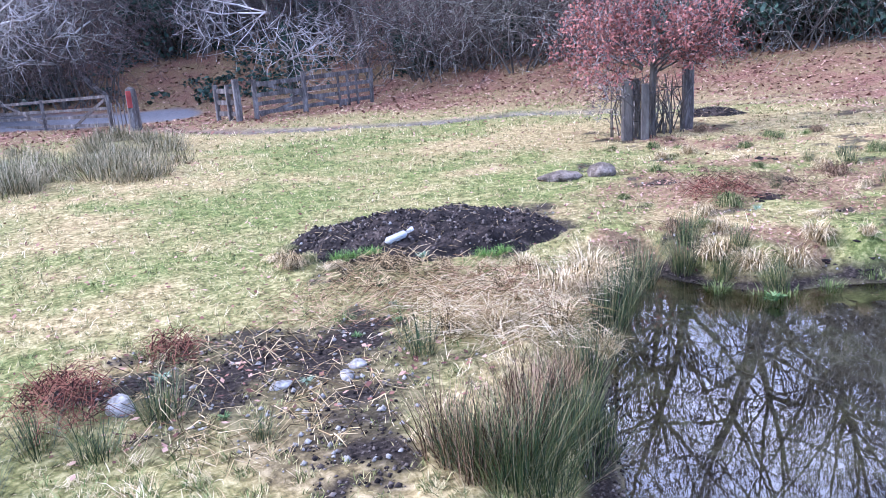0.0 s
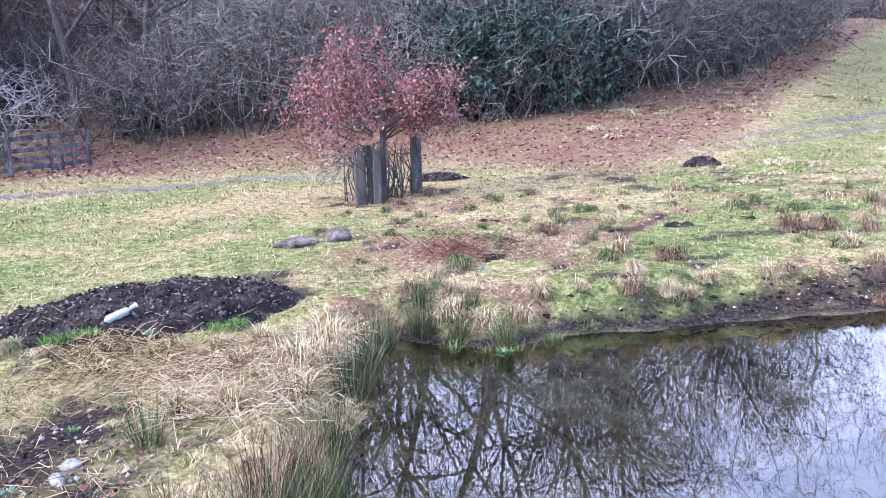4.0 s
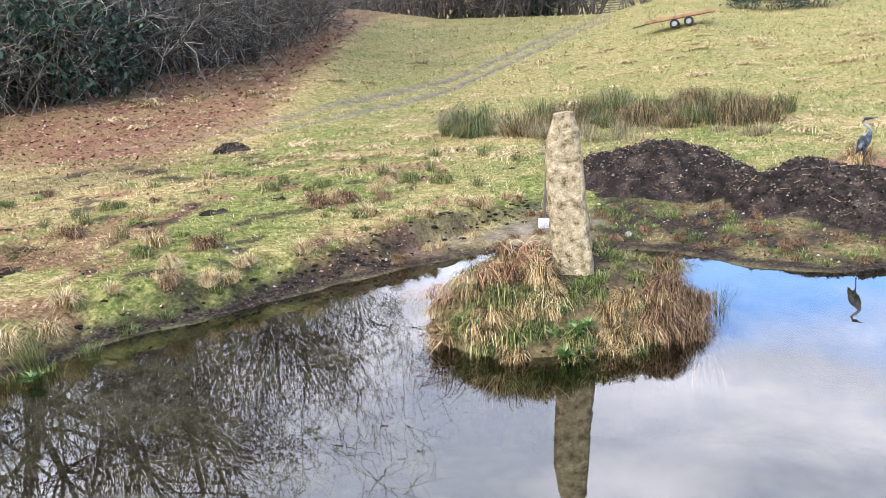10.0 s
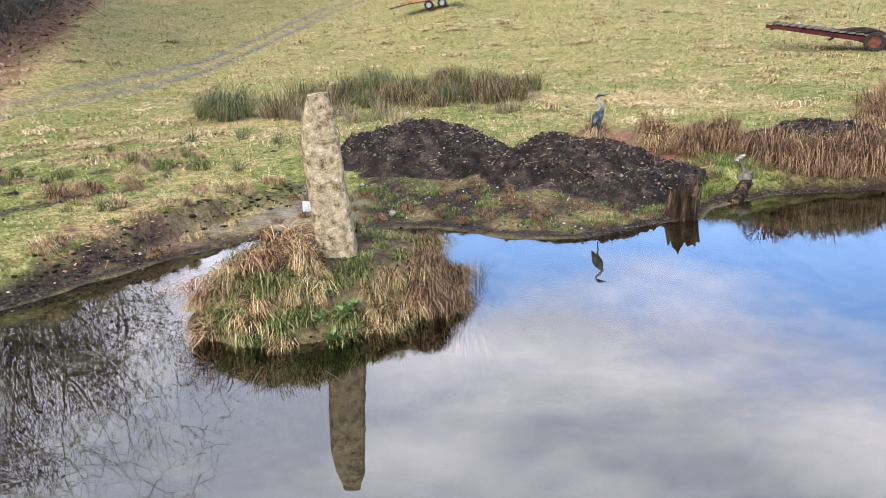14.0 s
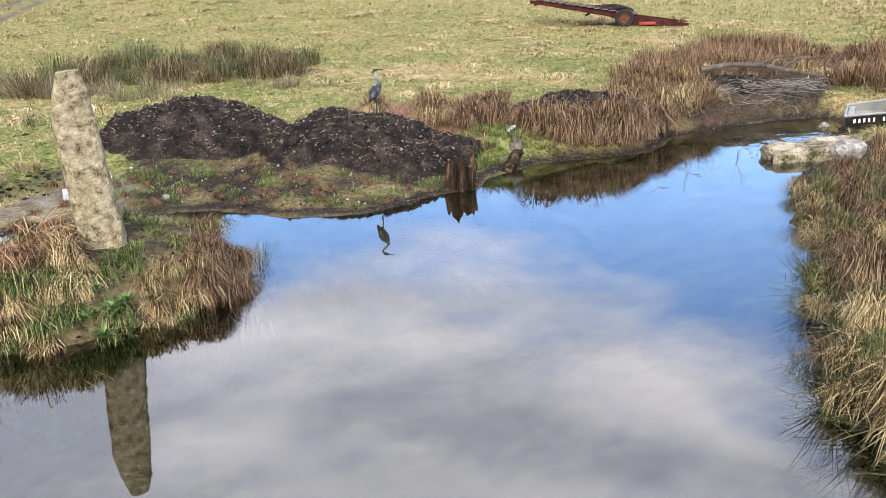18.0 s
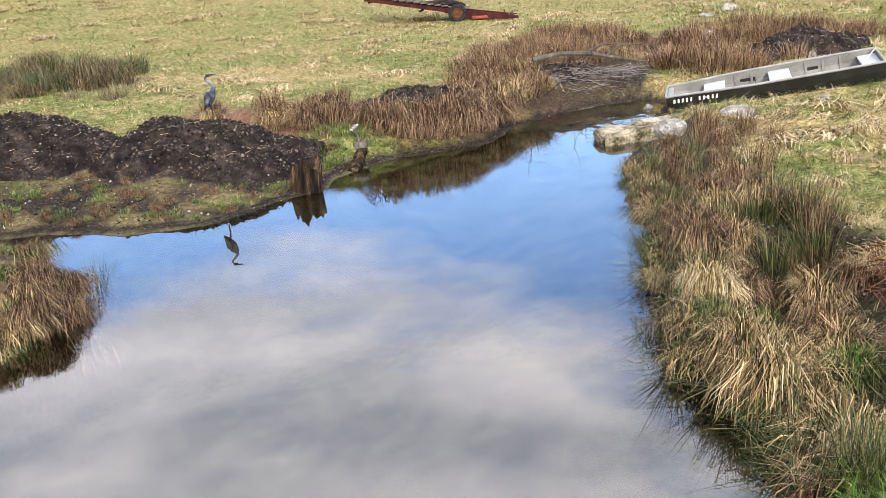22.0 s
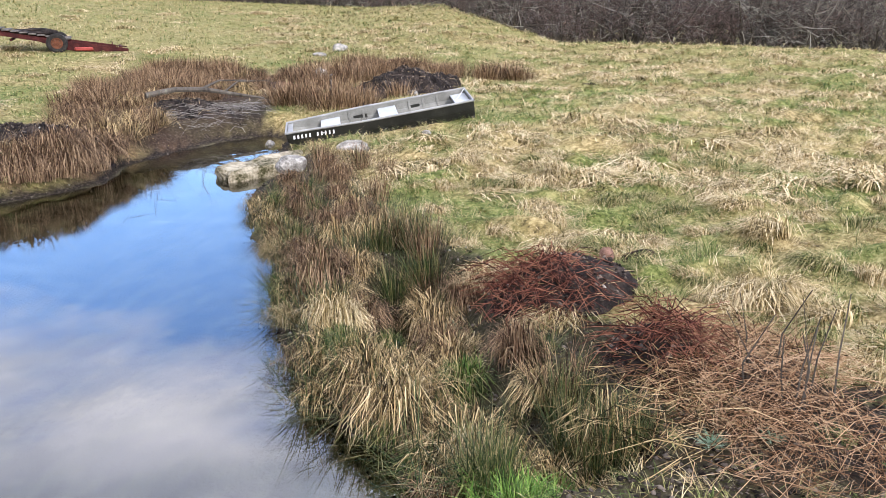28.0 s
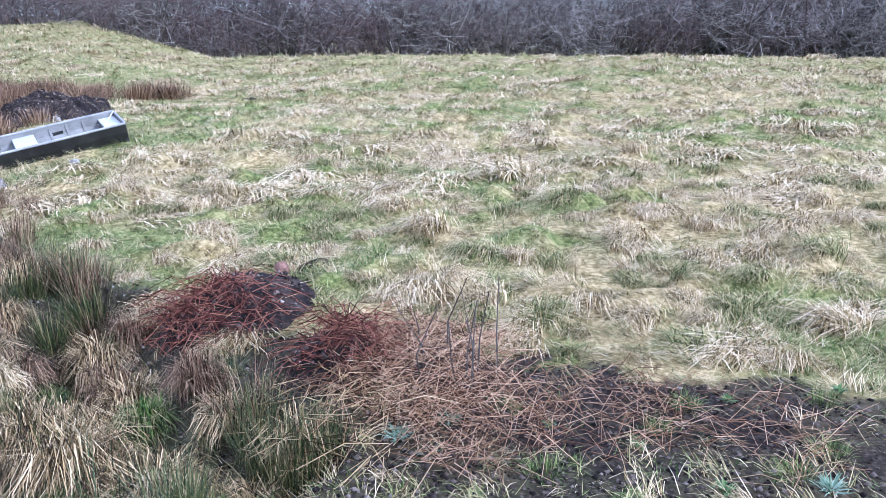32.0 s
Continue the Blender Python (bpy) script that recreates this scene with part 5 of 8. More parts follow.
    for k in range(110):
        q = rng.uniform(0, len(FAR_BANK) - 1.001)
        (ax, ay), (bx, by) = FAR_BANK[int(q)], FAR_BANK[int(q) + 1]
        x, y = ax + (bx - ax) * (q % 1) + rng.normal(0, 0.5), ay + (by - ay) * (q % 1) + rng.normal(0, 0.4)
        if poly_dist(np.array([x]), np.array([y]), POND)[0] < 0.12 or on_heap(np.array([x]), np.array([y]))[0] < 1.05:
            continue
        plant(RUSSET_ARCH if k % 3 else SEDGE_ARCH, x, y, rng.uniform(0.55, 1.1), "brown dead sedge tussock on the far bank", "sedge", "brown tussocks on the far bank", rng)
    ditch = []
    for _ in range(210):
        q = rng.uniform(0, 1)
        if q < 0.55:
            x = rng.uniform(8.2, 14.0)
            y = x * 0.62 + rng.uniform(5.9, 8.4)
        else:
            x, y = rng.uniform(10.6, 17.2), rng.uniform(8.8, 13.8)
        if abs((x - 10.4) * 0.62 - (y - 10.9) * 0.78) < 0.5 or on_heap(np.array([x]), np.array([y]))[0] < 1.1 or 0.69 * (x - 9) + 0.72 * (y - 8.5) < 1.0 or y < 21.5 - 0.95 * x - 2.2:
            continue
        ditch.append((FAR_BROWN_MESH[int(rng.integers(3))], x, y, rng.uniform(0.5, 1.0), rng.uniform(0, 2 * np.pi)))
    joined("ditch_rushes", ditch, RUSSET, "brown dead rushes along the ditch and behind the boat", "rushes")
    for _ in range(60):
        x, y = rng.uniform(3.4, 5.2), rng.uniform(8.6, 9.9)
        if poly_dist(np.array([x]), np.array([y]), POND)[0] > 0.08 and on_heap(np.array([x]), np.array([y]))[0] > 1.0:
            plant(GREEN_MESH, x, y, rng.uniform(0.35, 0.65), "dark green weedy tuft on the far bank", "grass", "green tufts on the far bank", rng)
    for x, y in ((4.85, 9.05), (5.1, 8.98), (5.35, 8.95), (5.6, 8.92), (5.85, 9.0), (6.1, 9.15), (6.4, 9.4), (6.8, 9.6), (5.2, 9.2), (5.7, 9.2), (6.05, 9.4), (4.7, 9.3)):
        plant(RUSSET_ARCH, x, y, rng.uniform(1.0, 1.35), "brown rush tussock drooping into the water", "rush", "brown tussocks at the water", rng)
    # right bank
    kinds = {"s": (SEDGE_ARCH, "straw-brown sedge tussock drooping by the water", "sedge"), "p": (PALE_ARCH, "pale bleached sedge tussock, domed", "sedge"),
             "r": (RUSSET_ARCH, "brown dead rush tussock on the bank", "rush"), "g": (GREEN_ARCH, "green grass tussock on the bank", "grass"),
             "u": (RUSH_MESH, "upright green rush clump on the bank", "rush"), "b": (BROWN_RUSH, "upright brown rush clump on the bank", "rush")}
    rows = [("p", 3.7, 3.07, 1.0), ("p", 3.62, 3.2, 0.85), ("p", 3.2, 2.4, 1.05), ("p", 3.28, 2.3, 0.9), ("s", 3.02, 2.45, 1.15), ("s", 2.95, 2.25, 1.0), ("s", 3.15, 2.62, 1.05), ("r", 3.05, 2.2, 0.9),
            ("s", 3.63, 2.6, 0.95), ("p", 3.75, 2.66, 0.75), ("s", 3.1, 1.85, 1.1), ("p", 2.95, 1.72, 0.95), ("s", 2.98, 1.56, 1.05), ("s", 3.3, 1.9, 0.95), ("g", 3.7, 2.21, 0.85), ("g", 3.58, 2.3, 0.7),
            ("u", 4.73, 3.16, 0.75), ("u", 4.95, 3.4, 0.8), ("u", 5.1, 3.55, 0.75), ("b", 4.85, 3.25, 0.8), ("b", 5.05, 3.7, 0.8), ("b", 4.6, 3.05, 0.7), ("u", 4.55, 3.3, 0.65), ("r", 4.32, 3.8, 0.95), ("r", 4.15, 3.62, 0.9),
            ("s", 4.45, 3.6, 0.9), ("u", 4.18, 3.95, 0.6), ("s", 4.35, 2.84, 0.95), ("s", 4.19, 2.72, 0.9), ("r", 4.5, 2.7, 0.8), ("u", 2.72, 1.7, 0.65), ("u", 2.62, 1.6, 0.6), ("u", 2.85, 1.8, 0.6),
            ("g", 2.9, 1.95, 0.75), ("u", 3.0, 2.05, 0.5), ("u", 3.5, 1.49, 0.85), ("u", 3.35, 1.36, 0.85), ("u", 3.22, 1.2, 0.85), ("u", 3.3, 1.1, 0.7), ("s", 3.08, 1.36, 0.9), ("s", 3.42, 1.25, 0.8), ("b", 3.6, 1.55, 0.7), ("s", 3.62, 1.7, 0.85),
            ("r", 3.85, 1.95, 0.8), ("s", 3.9, 2.4, 0.85), ("r", 4.0, 2.55, 0.75), ("s", 3.45, 2.75, 0.8), ("g", 3.42, 2.95, 0.7), ("u", 3.3, 2.85, 0.5), ("s", 4.0, 3.35, 0.9), ("r", 3.95, 3.15, 0.8), ("g", 3.9, 2.9, 0.75),
            ("r", 6.5, 5.44, 0.95), ("b", 6.4, 5.6, 0.8), ("b", 6.75, 5.75, 0.85), ("r", 5.5, 5.02, 0.95), ("r", 5.75, 5.3, 0.95), ("b", 6.04, 4.6, 0.7), ("r", 5.95, 5.0, 0.9), ("s", 4.95, 4.75, 0.85), ("r", 5.2, 4.9, 0.9),
            ("s", 5.15, 3.62, 0.9), ("r", 4.92, 4.22, 0.95), ("s", 4.75, 4.0, 0.9), ("r", 4.5, 4.17, 0.9), ("s", 5.05, 3.9, 0.9), ("r", 5.4, 4.3, 0.95), ("s", 5.6, 4.55, 0.85), ("r", 6.1, 5.75, 0.9),
            ("b", 6.95, 6.05, 0.8), ("b", 7.25, 6.35, 0.75), ("b", 7.05, 5.6, 0.8), ("b", 7.4, 5.9, 0.75), ("b", 7.0, 5.2, 0.65), ("r", 5.35, 5.25, 0.8), ("u", 5.6, 5.3, 0.45), ("u", 4.85, 4.55, 0.5)]
    for kind, x, y, s in rows:
        meshes, lab, cat = kinds[kind]
        near = float(poly_dist(np.array([x]), np.array([y]), POND)[0])
        if near < 0.2 and y < 4.4:
            x, y = x + 0.8 * (0.2 - near), y - 0.6 * (0.2 - near)
        if rng.uniform() < 0.6 and line_dist(np.array([x]), np.array([y]), SEEP)[0] > 0.25:
            plant(DARK_MESH, x + rng.normal(0, 0.12), y + rng.normal(0, 0.12), s * rng.uniform(0.55, 0.8), "thin dark green rush tuft among the sedge", "rush", "thin rushes on the right bank", rng)
        plant(meshes, x, y, s * rng.uniform(0.72, 0.95) * (0.8 if y > 4.8 else 1.0), lab, cat, "tussocks on the right bank", rng)
    rim = [(6.1, 6.25), (5.4, 5.4), (5.05, 4.8), (4.55, 4.3), (4.15, 4.0), (3.78, 3.55), (3.44, 3.17), (3.18, 2.88), (3.1, 2.58), (3.05, 2.28), (2.95, 2.02), (2.75, 1.72), (2.45, 1.4)]
    for (ax, ay), (bx, by) in zip(rim[:-1], rim[1:]):
        out = math.degrees(math.atan2(bx - ax, -(by - ay))) + 180
        for q in range(max(2, int(math.hypot(bx - ax, by - ay) / 0.22))):
            t, o = rng.uniform(), rng.uniform(0.0, 0.2)
            x, y = ax + (bx - ax) * t - o * math.cos(radians(out)), ay + (by - ay) * t - o * math.sin(radians(out))
            kind = int(rng.choice(4, p=(0.42, 0.18, 0.33, 0.07) if y > 2.3 else (0.25, 0.1, 0.6, 0.05)))
            plant(HANG[kind], x, y, rng.uniform(0.6, 0.9), ("brown sedge", "russet rushes", "green grass", "pale straw")[kind] + " drooping from the bank to the water", ("sedge", "rush", "grass", "sedge")[kind], "plants overhanging the water", rng, turn=out + rng.normal(0, 30))
            for _ in range(2 - q % 2):
                plant(OVER_MESH, x + 0.08 * math.cos(radians(out)), y + 0.08 * math.sin(radians(out)), rng.uniform(0.6, 1.0), "dark rush blades leaning over the water", "rush", "rushes over the water", rng)
    # low tussocks over the straw meadow
    for k in range(250):
        a, d = radians(rng.uniform(46, 111)), 4.6 * math.exp(rng.uniform(0, 0.85))
        x, y = d * math.sin(a), d * math.cos(a)
        if poly_dist(np.array([x]), np.array([y]), POND)[0] < 0.8 or on_heap(np.array([x]), np.array([y]))[0] < 1.1 or math.hypot(x - 11, y - 7.6) < 2.4:
            continue
        plant(MAT_ARCH, x, y, rng.uniform(0.35, 0.8) * (1 + d / 30), "low matted tussock of winter grass", "tussock", "tussocks in the straw meadow", rng, -0.02)
    for x, y in [(2.78, 1.5), (2.85, 1.42), (2.95, 1.4), (2.7, 1.4), (3.0, 1.5), (3.05, 1.62), (2.88, 1.55), (2.75, 1.28), (2.9, 1.25), (3.15, 1.72), (3.62, 2.2), (3.72, 2.28), (3.8, 2.15), (2.65, 1.3), (3.1, 1.48)]:
        plant(BRIGHT_MESH, x, y, rng.uniform(0.6, 0.9), "bright green wet grass by the seep", "grass", "green grass by the seep", rng)
    for x, y, s in [(3.65, -0.4, 0.4), (3.9, -0.55, 0.45), (3.5, -1.1, 0.45), (4.0, -1.2, 0.4), (3.2, 0.1, 0.45), (3.75, 0.3, 0.4), (4.3, -1.7, 0.5), (3.3, -0.9, 0.4), (6.0, 1.5, 0.6), (-5.3, 1.6, 0.5), (-6.2, 2.2, 0.55), (-5.6, 3.0, 0.6), (-5.2, 2.0, 0.45), (-5.5, 0.3, 0.5)]:
        plant(GREEN_MESH, x, y, s, "fresh green grass tuft on bare soil", "grass", "green tufts on soil", rng)


build_plants()


def matted_tussocks():
    """Small combed mats of grass over the slope and along the crest, past counting."""
    rng = np.random.default_rng(88)
    vs, quads, tips, base = [], [], [], 0
    src = arch_mesh("mat", STRAW, 70, 0.15, 0.42, 0.22, 0.012, 560, 0.1, True)
    co = np.array([v.co[:] for v in src.vertices])
    fq = np.array([p.vertices[:] for p in src.polygons if len(p.vertices) == 4])
    ft = np.array([p.vertices[:] for p in src.polygons if len(p.vertices) == 3])
    bpy.data.meshes.remove(src)
    for k in range(1150):
        a = radians(rng.uniform(-34, 50) if k < 380 else rng.uniform(50, 113))
        d = 13.5 * math.exp(rng.uniform(0, 1.25)) if k < 380 else 8 * math.exp(rng.uniform(0, 1.45))
        x, y = d * math.sin(a), d * math.cos(a)
        if line_dist(np.array([x]), np.array([y]), TRACK)[0] < 1.6 or on_heap(np.array([x]), np.array([y]))[0] < 1.2 or math.hypot(x - 9, y - 9.5) < 3.5 or abs(0.66 * (x - 11) + 0.75 * (y - 7)) < 1.6 and abs(x - 10.8) < 2.2:
            continue
        s, t = rng.uniform(0.6, 1.4) * (0.7 + d / 40), rng.uniform(0, 2 * np.pi)
        q = co * s
        vs.append(np.stack([q[:, 0] * np.cos(t) - q[:, 1] * np.sin(t) + x, q[:, 0] * np.sin(t) + q[:, 1] * np.cos(t) + y, q[:, 2] * rng.uniform(0.35, 0.8) + gz(x, y) - 0.03], 1))
        quads.append(fq + base)
        tips.append(ft + base)
        base += len(co)
    me = mesh_from("matted_tussocks", np.concatenate(vs), [np.concatenate(quads), np.concatenate(tips)], STRAW)
    tagged(new("matted_tussocks", me), "matted straw-coloured winter grass tussocks over the slope", "grass", kind="stuff")


matted_tussocks()


def dead_stalks(name, x0, y0, rx, ry, n, material, label, seed, lift=0.0, length=0.3):
    """A tangle of fallen stalks lying on the ground or on a heap."""
    rng = np.random.default_rng(seed)
    r, t = np.sqrt(rng.uniform(0, 1, n)), rng.uniform(0, 2 * np.pi, n)
    x, y = x0 + rx * r * np.cos(t), y0 + ry * r * np.sin(t)
    z = ground_z(x, y) + lift * (1 - r * r) + rng.uniform(0, 0.06, n)
    a = rng.uniform(0, 2 * np.pi, n)
    le = length * rng.uniform(0.5, 1.4, n)
    p0 = np.stack([x, y, z], 1)
    mid = p0 + np.stack([np.cos(a) * le * 0.5, np.sin(a) * le * 0.5, rng.uniform(0.0, 0.1, n)], 1)
    a2 = a + rng.normal(0, 0.5, n)
    p2 = mid + np.stack([np.cos(a2) * le * 0.5, np.sin(a2) * le * 0.5, -rng.uniform(0.0, 0.1, n)], 1)
    rad = rng.uniform(0.0011, 0.0027, n) * (1.15 if material is FERN else 0.75 if material is DEAD_RUSH else 1.0)
    v1, f1 = sticks(p0, mid, rad, rad)
    v2, f2 = sticks(mid, p2, rad, rad * 0.6)
    org = np.array([x0, y0, gz(x0, y0)])
    ob = new(name, mesh_from(name, np.concatenate([v1, v2]) - org, [f1, f2 + len(v1)], material))
    ob.location = org
    return tagged(ob, label, "dead stalks", kind="stuff")


dead_stalks("dead_fern", 4.55, 2.15, 0.42, 0.34, 620, FERN, "dark red dead fern stalks heaped on soil", 301, 0.17, 0.26)
dead_stalks("dead_fern", 4.08, 1.2, 0.28, 0.25, 420, FERN, "dark red dead fern stalks on a small mound", 302, 0.22, 0.24)
dead_stalks("dead_stalks", 4.05, 0.8, 0.7, 0.45, 1150, DEAD_RUSH, "fallen orange-brown rush stalks over bare soil", 303, 0.1, 0.3)
dead_stalks("dead_stalks", 3.55, 0.45, 0.5, 0.35, 330, DEAD_RUSH, "scattered orange-brown rush stalks over bare soil", 304, 0.04, 0.28)
dead_stalks("dead_stalks", 3.75, -0.15, 0.45, 0.4, 260, DEAD_RUSH, "scattered orange-brown rush stalks over bare soil", 316, 0.05, 0.26)
dead_stalks("dead_stalks", 3.6, -0.75, 0.45, 0.45, 130, DEAD_RUSH, "scattered orange-brown rush stalks over bare soil", 314, 0.02, 0.3)
dead_stalks("dead_stalks", 3.45, 1.05, 0.5, 0.35, 220, SEDGE, "fallen straw stalks beside the rushes", 305, 0.04, 0.3)
dead_stalks("dead_fern", -4.85, -0.25, 0.4, 0.22, 350, FERN, "red dead fern on turned soil", 306, 0.1, 0.2)
dead_stalks("dead_fern", -5.4, 0.45, 0.25, 0.15, 150, FERN, "red dead fern on turned soil", 307, 0.05, 0.18)
dead_stalks("dead_stalks", -4.75, 2.5, 0.75, 0.55, 900, STRAW, "bleached fallen straw by the bank", 308, 0.04, 0.32)
dead_stalks("dead_stalks", -5.0, 2.7, 0.75, 0.6, 520, DEAD_RUSH, "fallen reddish straw by the bank", 309, 0.05, 0.34)
dead_stalks("dead_stalks", -5.6, 1.7, 0.6, 0.5, 220, DEAD_RUSH, "reddish dead stalks strewn below the heap", 317, 0.02, 0.26)
dead_stalks("dead_stalks", -4.5, 0.7, 1.0, 0.7, 300, SEDGE, "scattered straw on turned soil", 310, 0.0, 0.22)
dead_stalks("dead_fern", -6.5, 6.9, 0.9, 0.7, 380, RUSSET, "flattened red fern and litter in rough grass", 311, 0.05, 0.26)
dead_stalks("dead_fern", -6.3, 6.4, 0.35, 0.3, 220, FERN, "dark red fern clump in rough grass", 315, 0.1, 0.22)
dead_stalks("dead_stalks", -6.0, 2.3, 0.6, 0.4, 450, SEDGE, "straw stalks on the front of the heap", 312, 0.05, 0.24)
dead_stalks("brushwood", 9.2, 10.3, 0.9, 0.5, 150, PALE_TWIG, "pale cut brushwood on the far bank", 313, 0.12, 0.6)


def soil_crumbs():
    """Clods on the bare soil."""
    rng = np.random.default_rng(19)
    x, y, d = scatter(90000, -99, 116, 2.6, 17, rng)
    keep = (covers(x, y)[0] > 0.5) & (on_heap(x, y) > 0.95)
    x, y = x[keep], y[keep]
    s = rng.uniform(0.004, 0.017, len(x)) * rng.uniform(0.4, 1.3, len(x))
    octv = np.array([(1, 0, 0), (0, 1, 0), (-1, 0, 0), (0, -1, 0), (0, 0, 0.8), (0, 0, -0.6)], float)
    p = np.stack([x, y, ground_z(x, y) + s * 0.25], 1)
    v = (p[:, None] + octv[None] * s[:, None, None] * rng.uniform(0.5, 1.4, (len(x), 6, 1))).reshape(-1, 3)
    of = np.array([(0, 1, 4), (1, 2, 4), (2, 3, 4), (3, 0, 4), (1, 0, 5), (2, 1, 5), (3, 2, 5), (0, 3, 5)])
    f = (np.arange(len(x)) * 6)[:, None, None] + of[None]
    tagged(new("soil_crumbs", mesh_from("soil_crumbs", v, [f.reshape(-1, 3)], CRUMB)), "dark crumbly clods on the bare soil", "soil", kind="stuff")


soil_crumbs()


def weed_mesh(leaves, length, width, seed, material):
    rng = np.random.default_rng(seed)
    t = rng.uniform(0, 2 * np.pi, leaves)
    r = rng.uniform(0, 0.5, leaves) * length
    base = np.stack([r * np.cos(t), r * np.sin(t), rng.uniform(0, 0.4, leaves) * length], 1)
    v, f = blades(base, t, length * rng.uniform(0.6, 1.2, leaves), width * rng.uniform(0.7, 1.2, leaves), rng.uniform(0.5, 1.2, leaves), rng.uniform(0.2, 0.7, leaves))
    return mesh_from("weed", v, f, material)


WEEDS = [weed_mesh(40, 0.07, 0.014, 330 + k, WEED) for k in range(2)]
LEAFY = [weed_mesh(60, 0.095, 0.034, 340 + k, WEED) for k in range(2)]
GREY_WEED = [weed_mesh(60, 0.1, 0.01, 350, mat("grey_weed", [(0.2, (0.1, 0.16, 0.09)), (0.6, (0.22, 0.3, 0.2)), (0.85, (0.36, 0.44, 0.32))], 3, 3, 0.7, 0, 20, island=0.6))]


def build_weeds():
    rng = np.random.default_rng(41)
    for x, y, s in ((-0.42, 5.36, 0.8), (-0.3, 5.42, 0.75), (-0.52, 5.42, 0.7), (-0.36, 5.5, 0.75), (-0.46, 5.56, 0.65), (-0.28, 5.54, 0.6), (-1.05, 5.48, 0.45), (-1.2, 5.58, 0.4), (-4.2, 4.72, 0.7)):
        plant(LEAFY, x, y, s, "bright leafy green weed at the water's edge", "weed", "leafy weeds", rng, 0.12)["kind"] = "stuff"
    for x, y, s in ((3.85, -0.5, 0.8), (3.95, -0.75, 0.7), (3.45, -0.3, 0.8), (3.1, -0.6, 1.0), (3.6, 0.1, 0.7), (4.1, -1.3, 0.9), (3.2, -1.3, 0.8), (-5.9, 2.15, 1.1), (-5.2, 3.35, 0.9), (-5.0, 1.9, 1.0), (-4.9, 1.55, 0.8), (-4.2, 0.5, 0.7), (2.0, 8.3, 0.8), (1.5, 8.6, 0.7), (2.7, 8.3, 0.8), (1.0, 9.2, 0.8), (3.2, 8.5, 0.8)):
        plant(WEEDS, x, y, s * 0.75, "low fresh green weed on bare soil", "weed", "low weeds", rng)
    for x, y, s in ((3.3, 0.75, 1.1), (3.15, -1.0, 1.2), (-6.3, 2.75, 1.1), (-5.3, 2.0, 0.8), (4.95, 2.45, 1.0), (4.2, 2.6, 1.0), (-4.3, 1.0, 0.8), (-4.9, 0.3, 0.9), (-5.5, 6.0, 0.9), (3.5, 0.55, 0.9)):
        plant(GREY_WEED, x, y, s * 0.6, "grey-green feathery weed on turned soil", "weed", "grey weeds", rng, 0.03)
    for k in range(11):
        x, y = 4.0 + rng.normal(0, 0.18), 0.6 + rng.normal(0, 0.15)
        h = rng.uniform(0.3, 0.6)
        st = part("dry_stem", tube_bm([(0, 0, -0.03), (rng.normal(0, 0.02), rng.normal(0, 0.02), h * 0.5), (rng.normal(0, 0.06), rng.normal(0, 0.06), h)], [0.005, 0.004, 0.0025], 5), BARK, None)
        st.location = (x, y, gz(x, y))
        tagged(st, "thin dark dry stem standing in dead stalks", "stem", "dry stems")


build_weeds()


def bank_lumps():
    """Broken turf and clods along the cut bank, with grass on its lip."""
    rng = np.random.default_rng(52)
    shore = CUT
    bmv, bmf, count = [], [], 0
    base = bmesh.new()
    bmesh.ops.create_icosphere(base, subdivisions=1, radius=1.0)
    ico = np.array([v.co[:] for v in base.verts])
    tri = np.array([[v.index for v in f.verts] for f in base.faces])
    base.free()
    for (ax, ay), (bx, by) in zip(shore[:-1], shore[1:]):
        length = math.hypot(bx - ax, by - ay)
        nx, ny = -(by - ay) / length, (bx - ax) / length
        for _ in range(int(length * 40)):
            t, o = rng.uniform(), rng.normal(0, 0.12)
            x, y = ax + (bx - ax) * t + nx * o, ay + (by - ay) * t + ny * o
            if poly_dist(np.array([x]), np.array([y]), POND)[0] < 0.02:
                continue
            r = rng.uniform(0.008, 0.034)
            bump = 1 + 0.35 * np.sin(ico @ rng.normal(0, 3, 3) + rng.uniform(0, 6))[:, None]
            bmv.append(ico * bump * r * [1.4, 1.1, 0.5] + [x, y, gz(x, y)])
            bmf.append(tri + count)
            count += len(ico)
        for _ in range(int(length * 6)):
            t = rng.uniform()
            x, y = ax + (bx - ax) * t, ay + (by - ay) * t
            for sgn in (1, -1):
                o = rng.uniform(0.12, 0.35) * sgn
                if poly_dist(np.array([x + nx * o]), np.array([y + ny * o]), POND)[0] > 0.15 and poly_dist(np.array([x + nx * o]), np.array([y + ny * o]), SHELF)[0] > 0:
                    plant(GREEN_MESH if rng.uniform() < 0.5 else PALE_MESH, x + nx * o, y + ny * o, rng.uniform(0.25, 0.5), "grass tuft on the lip of the cut bank", "grass", "tufts on the cut bank", rng)
    tagged(new("bank_clods", mesh_from("bank_clods", np.concatenate(bmv), [np.concatenate(bmf)], SOIL)), "dark clods and broken turf along the cut bank", "soil", kind="stuff")


bank_lumps()

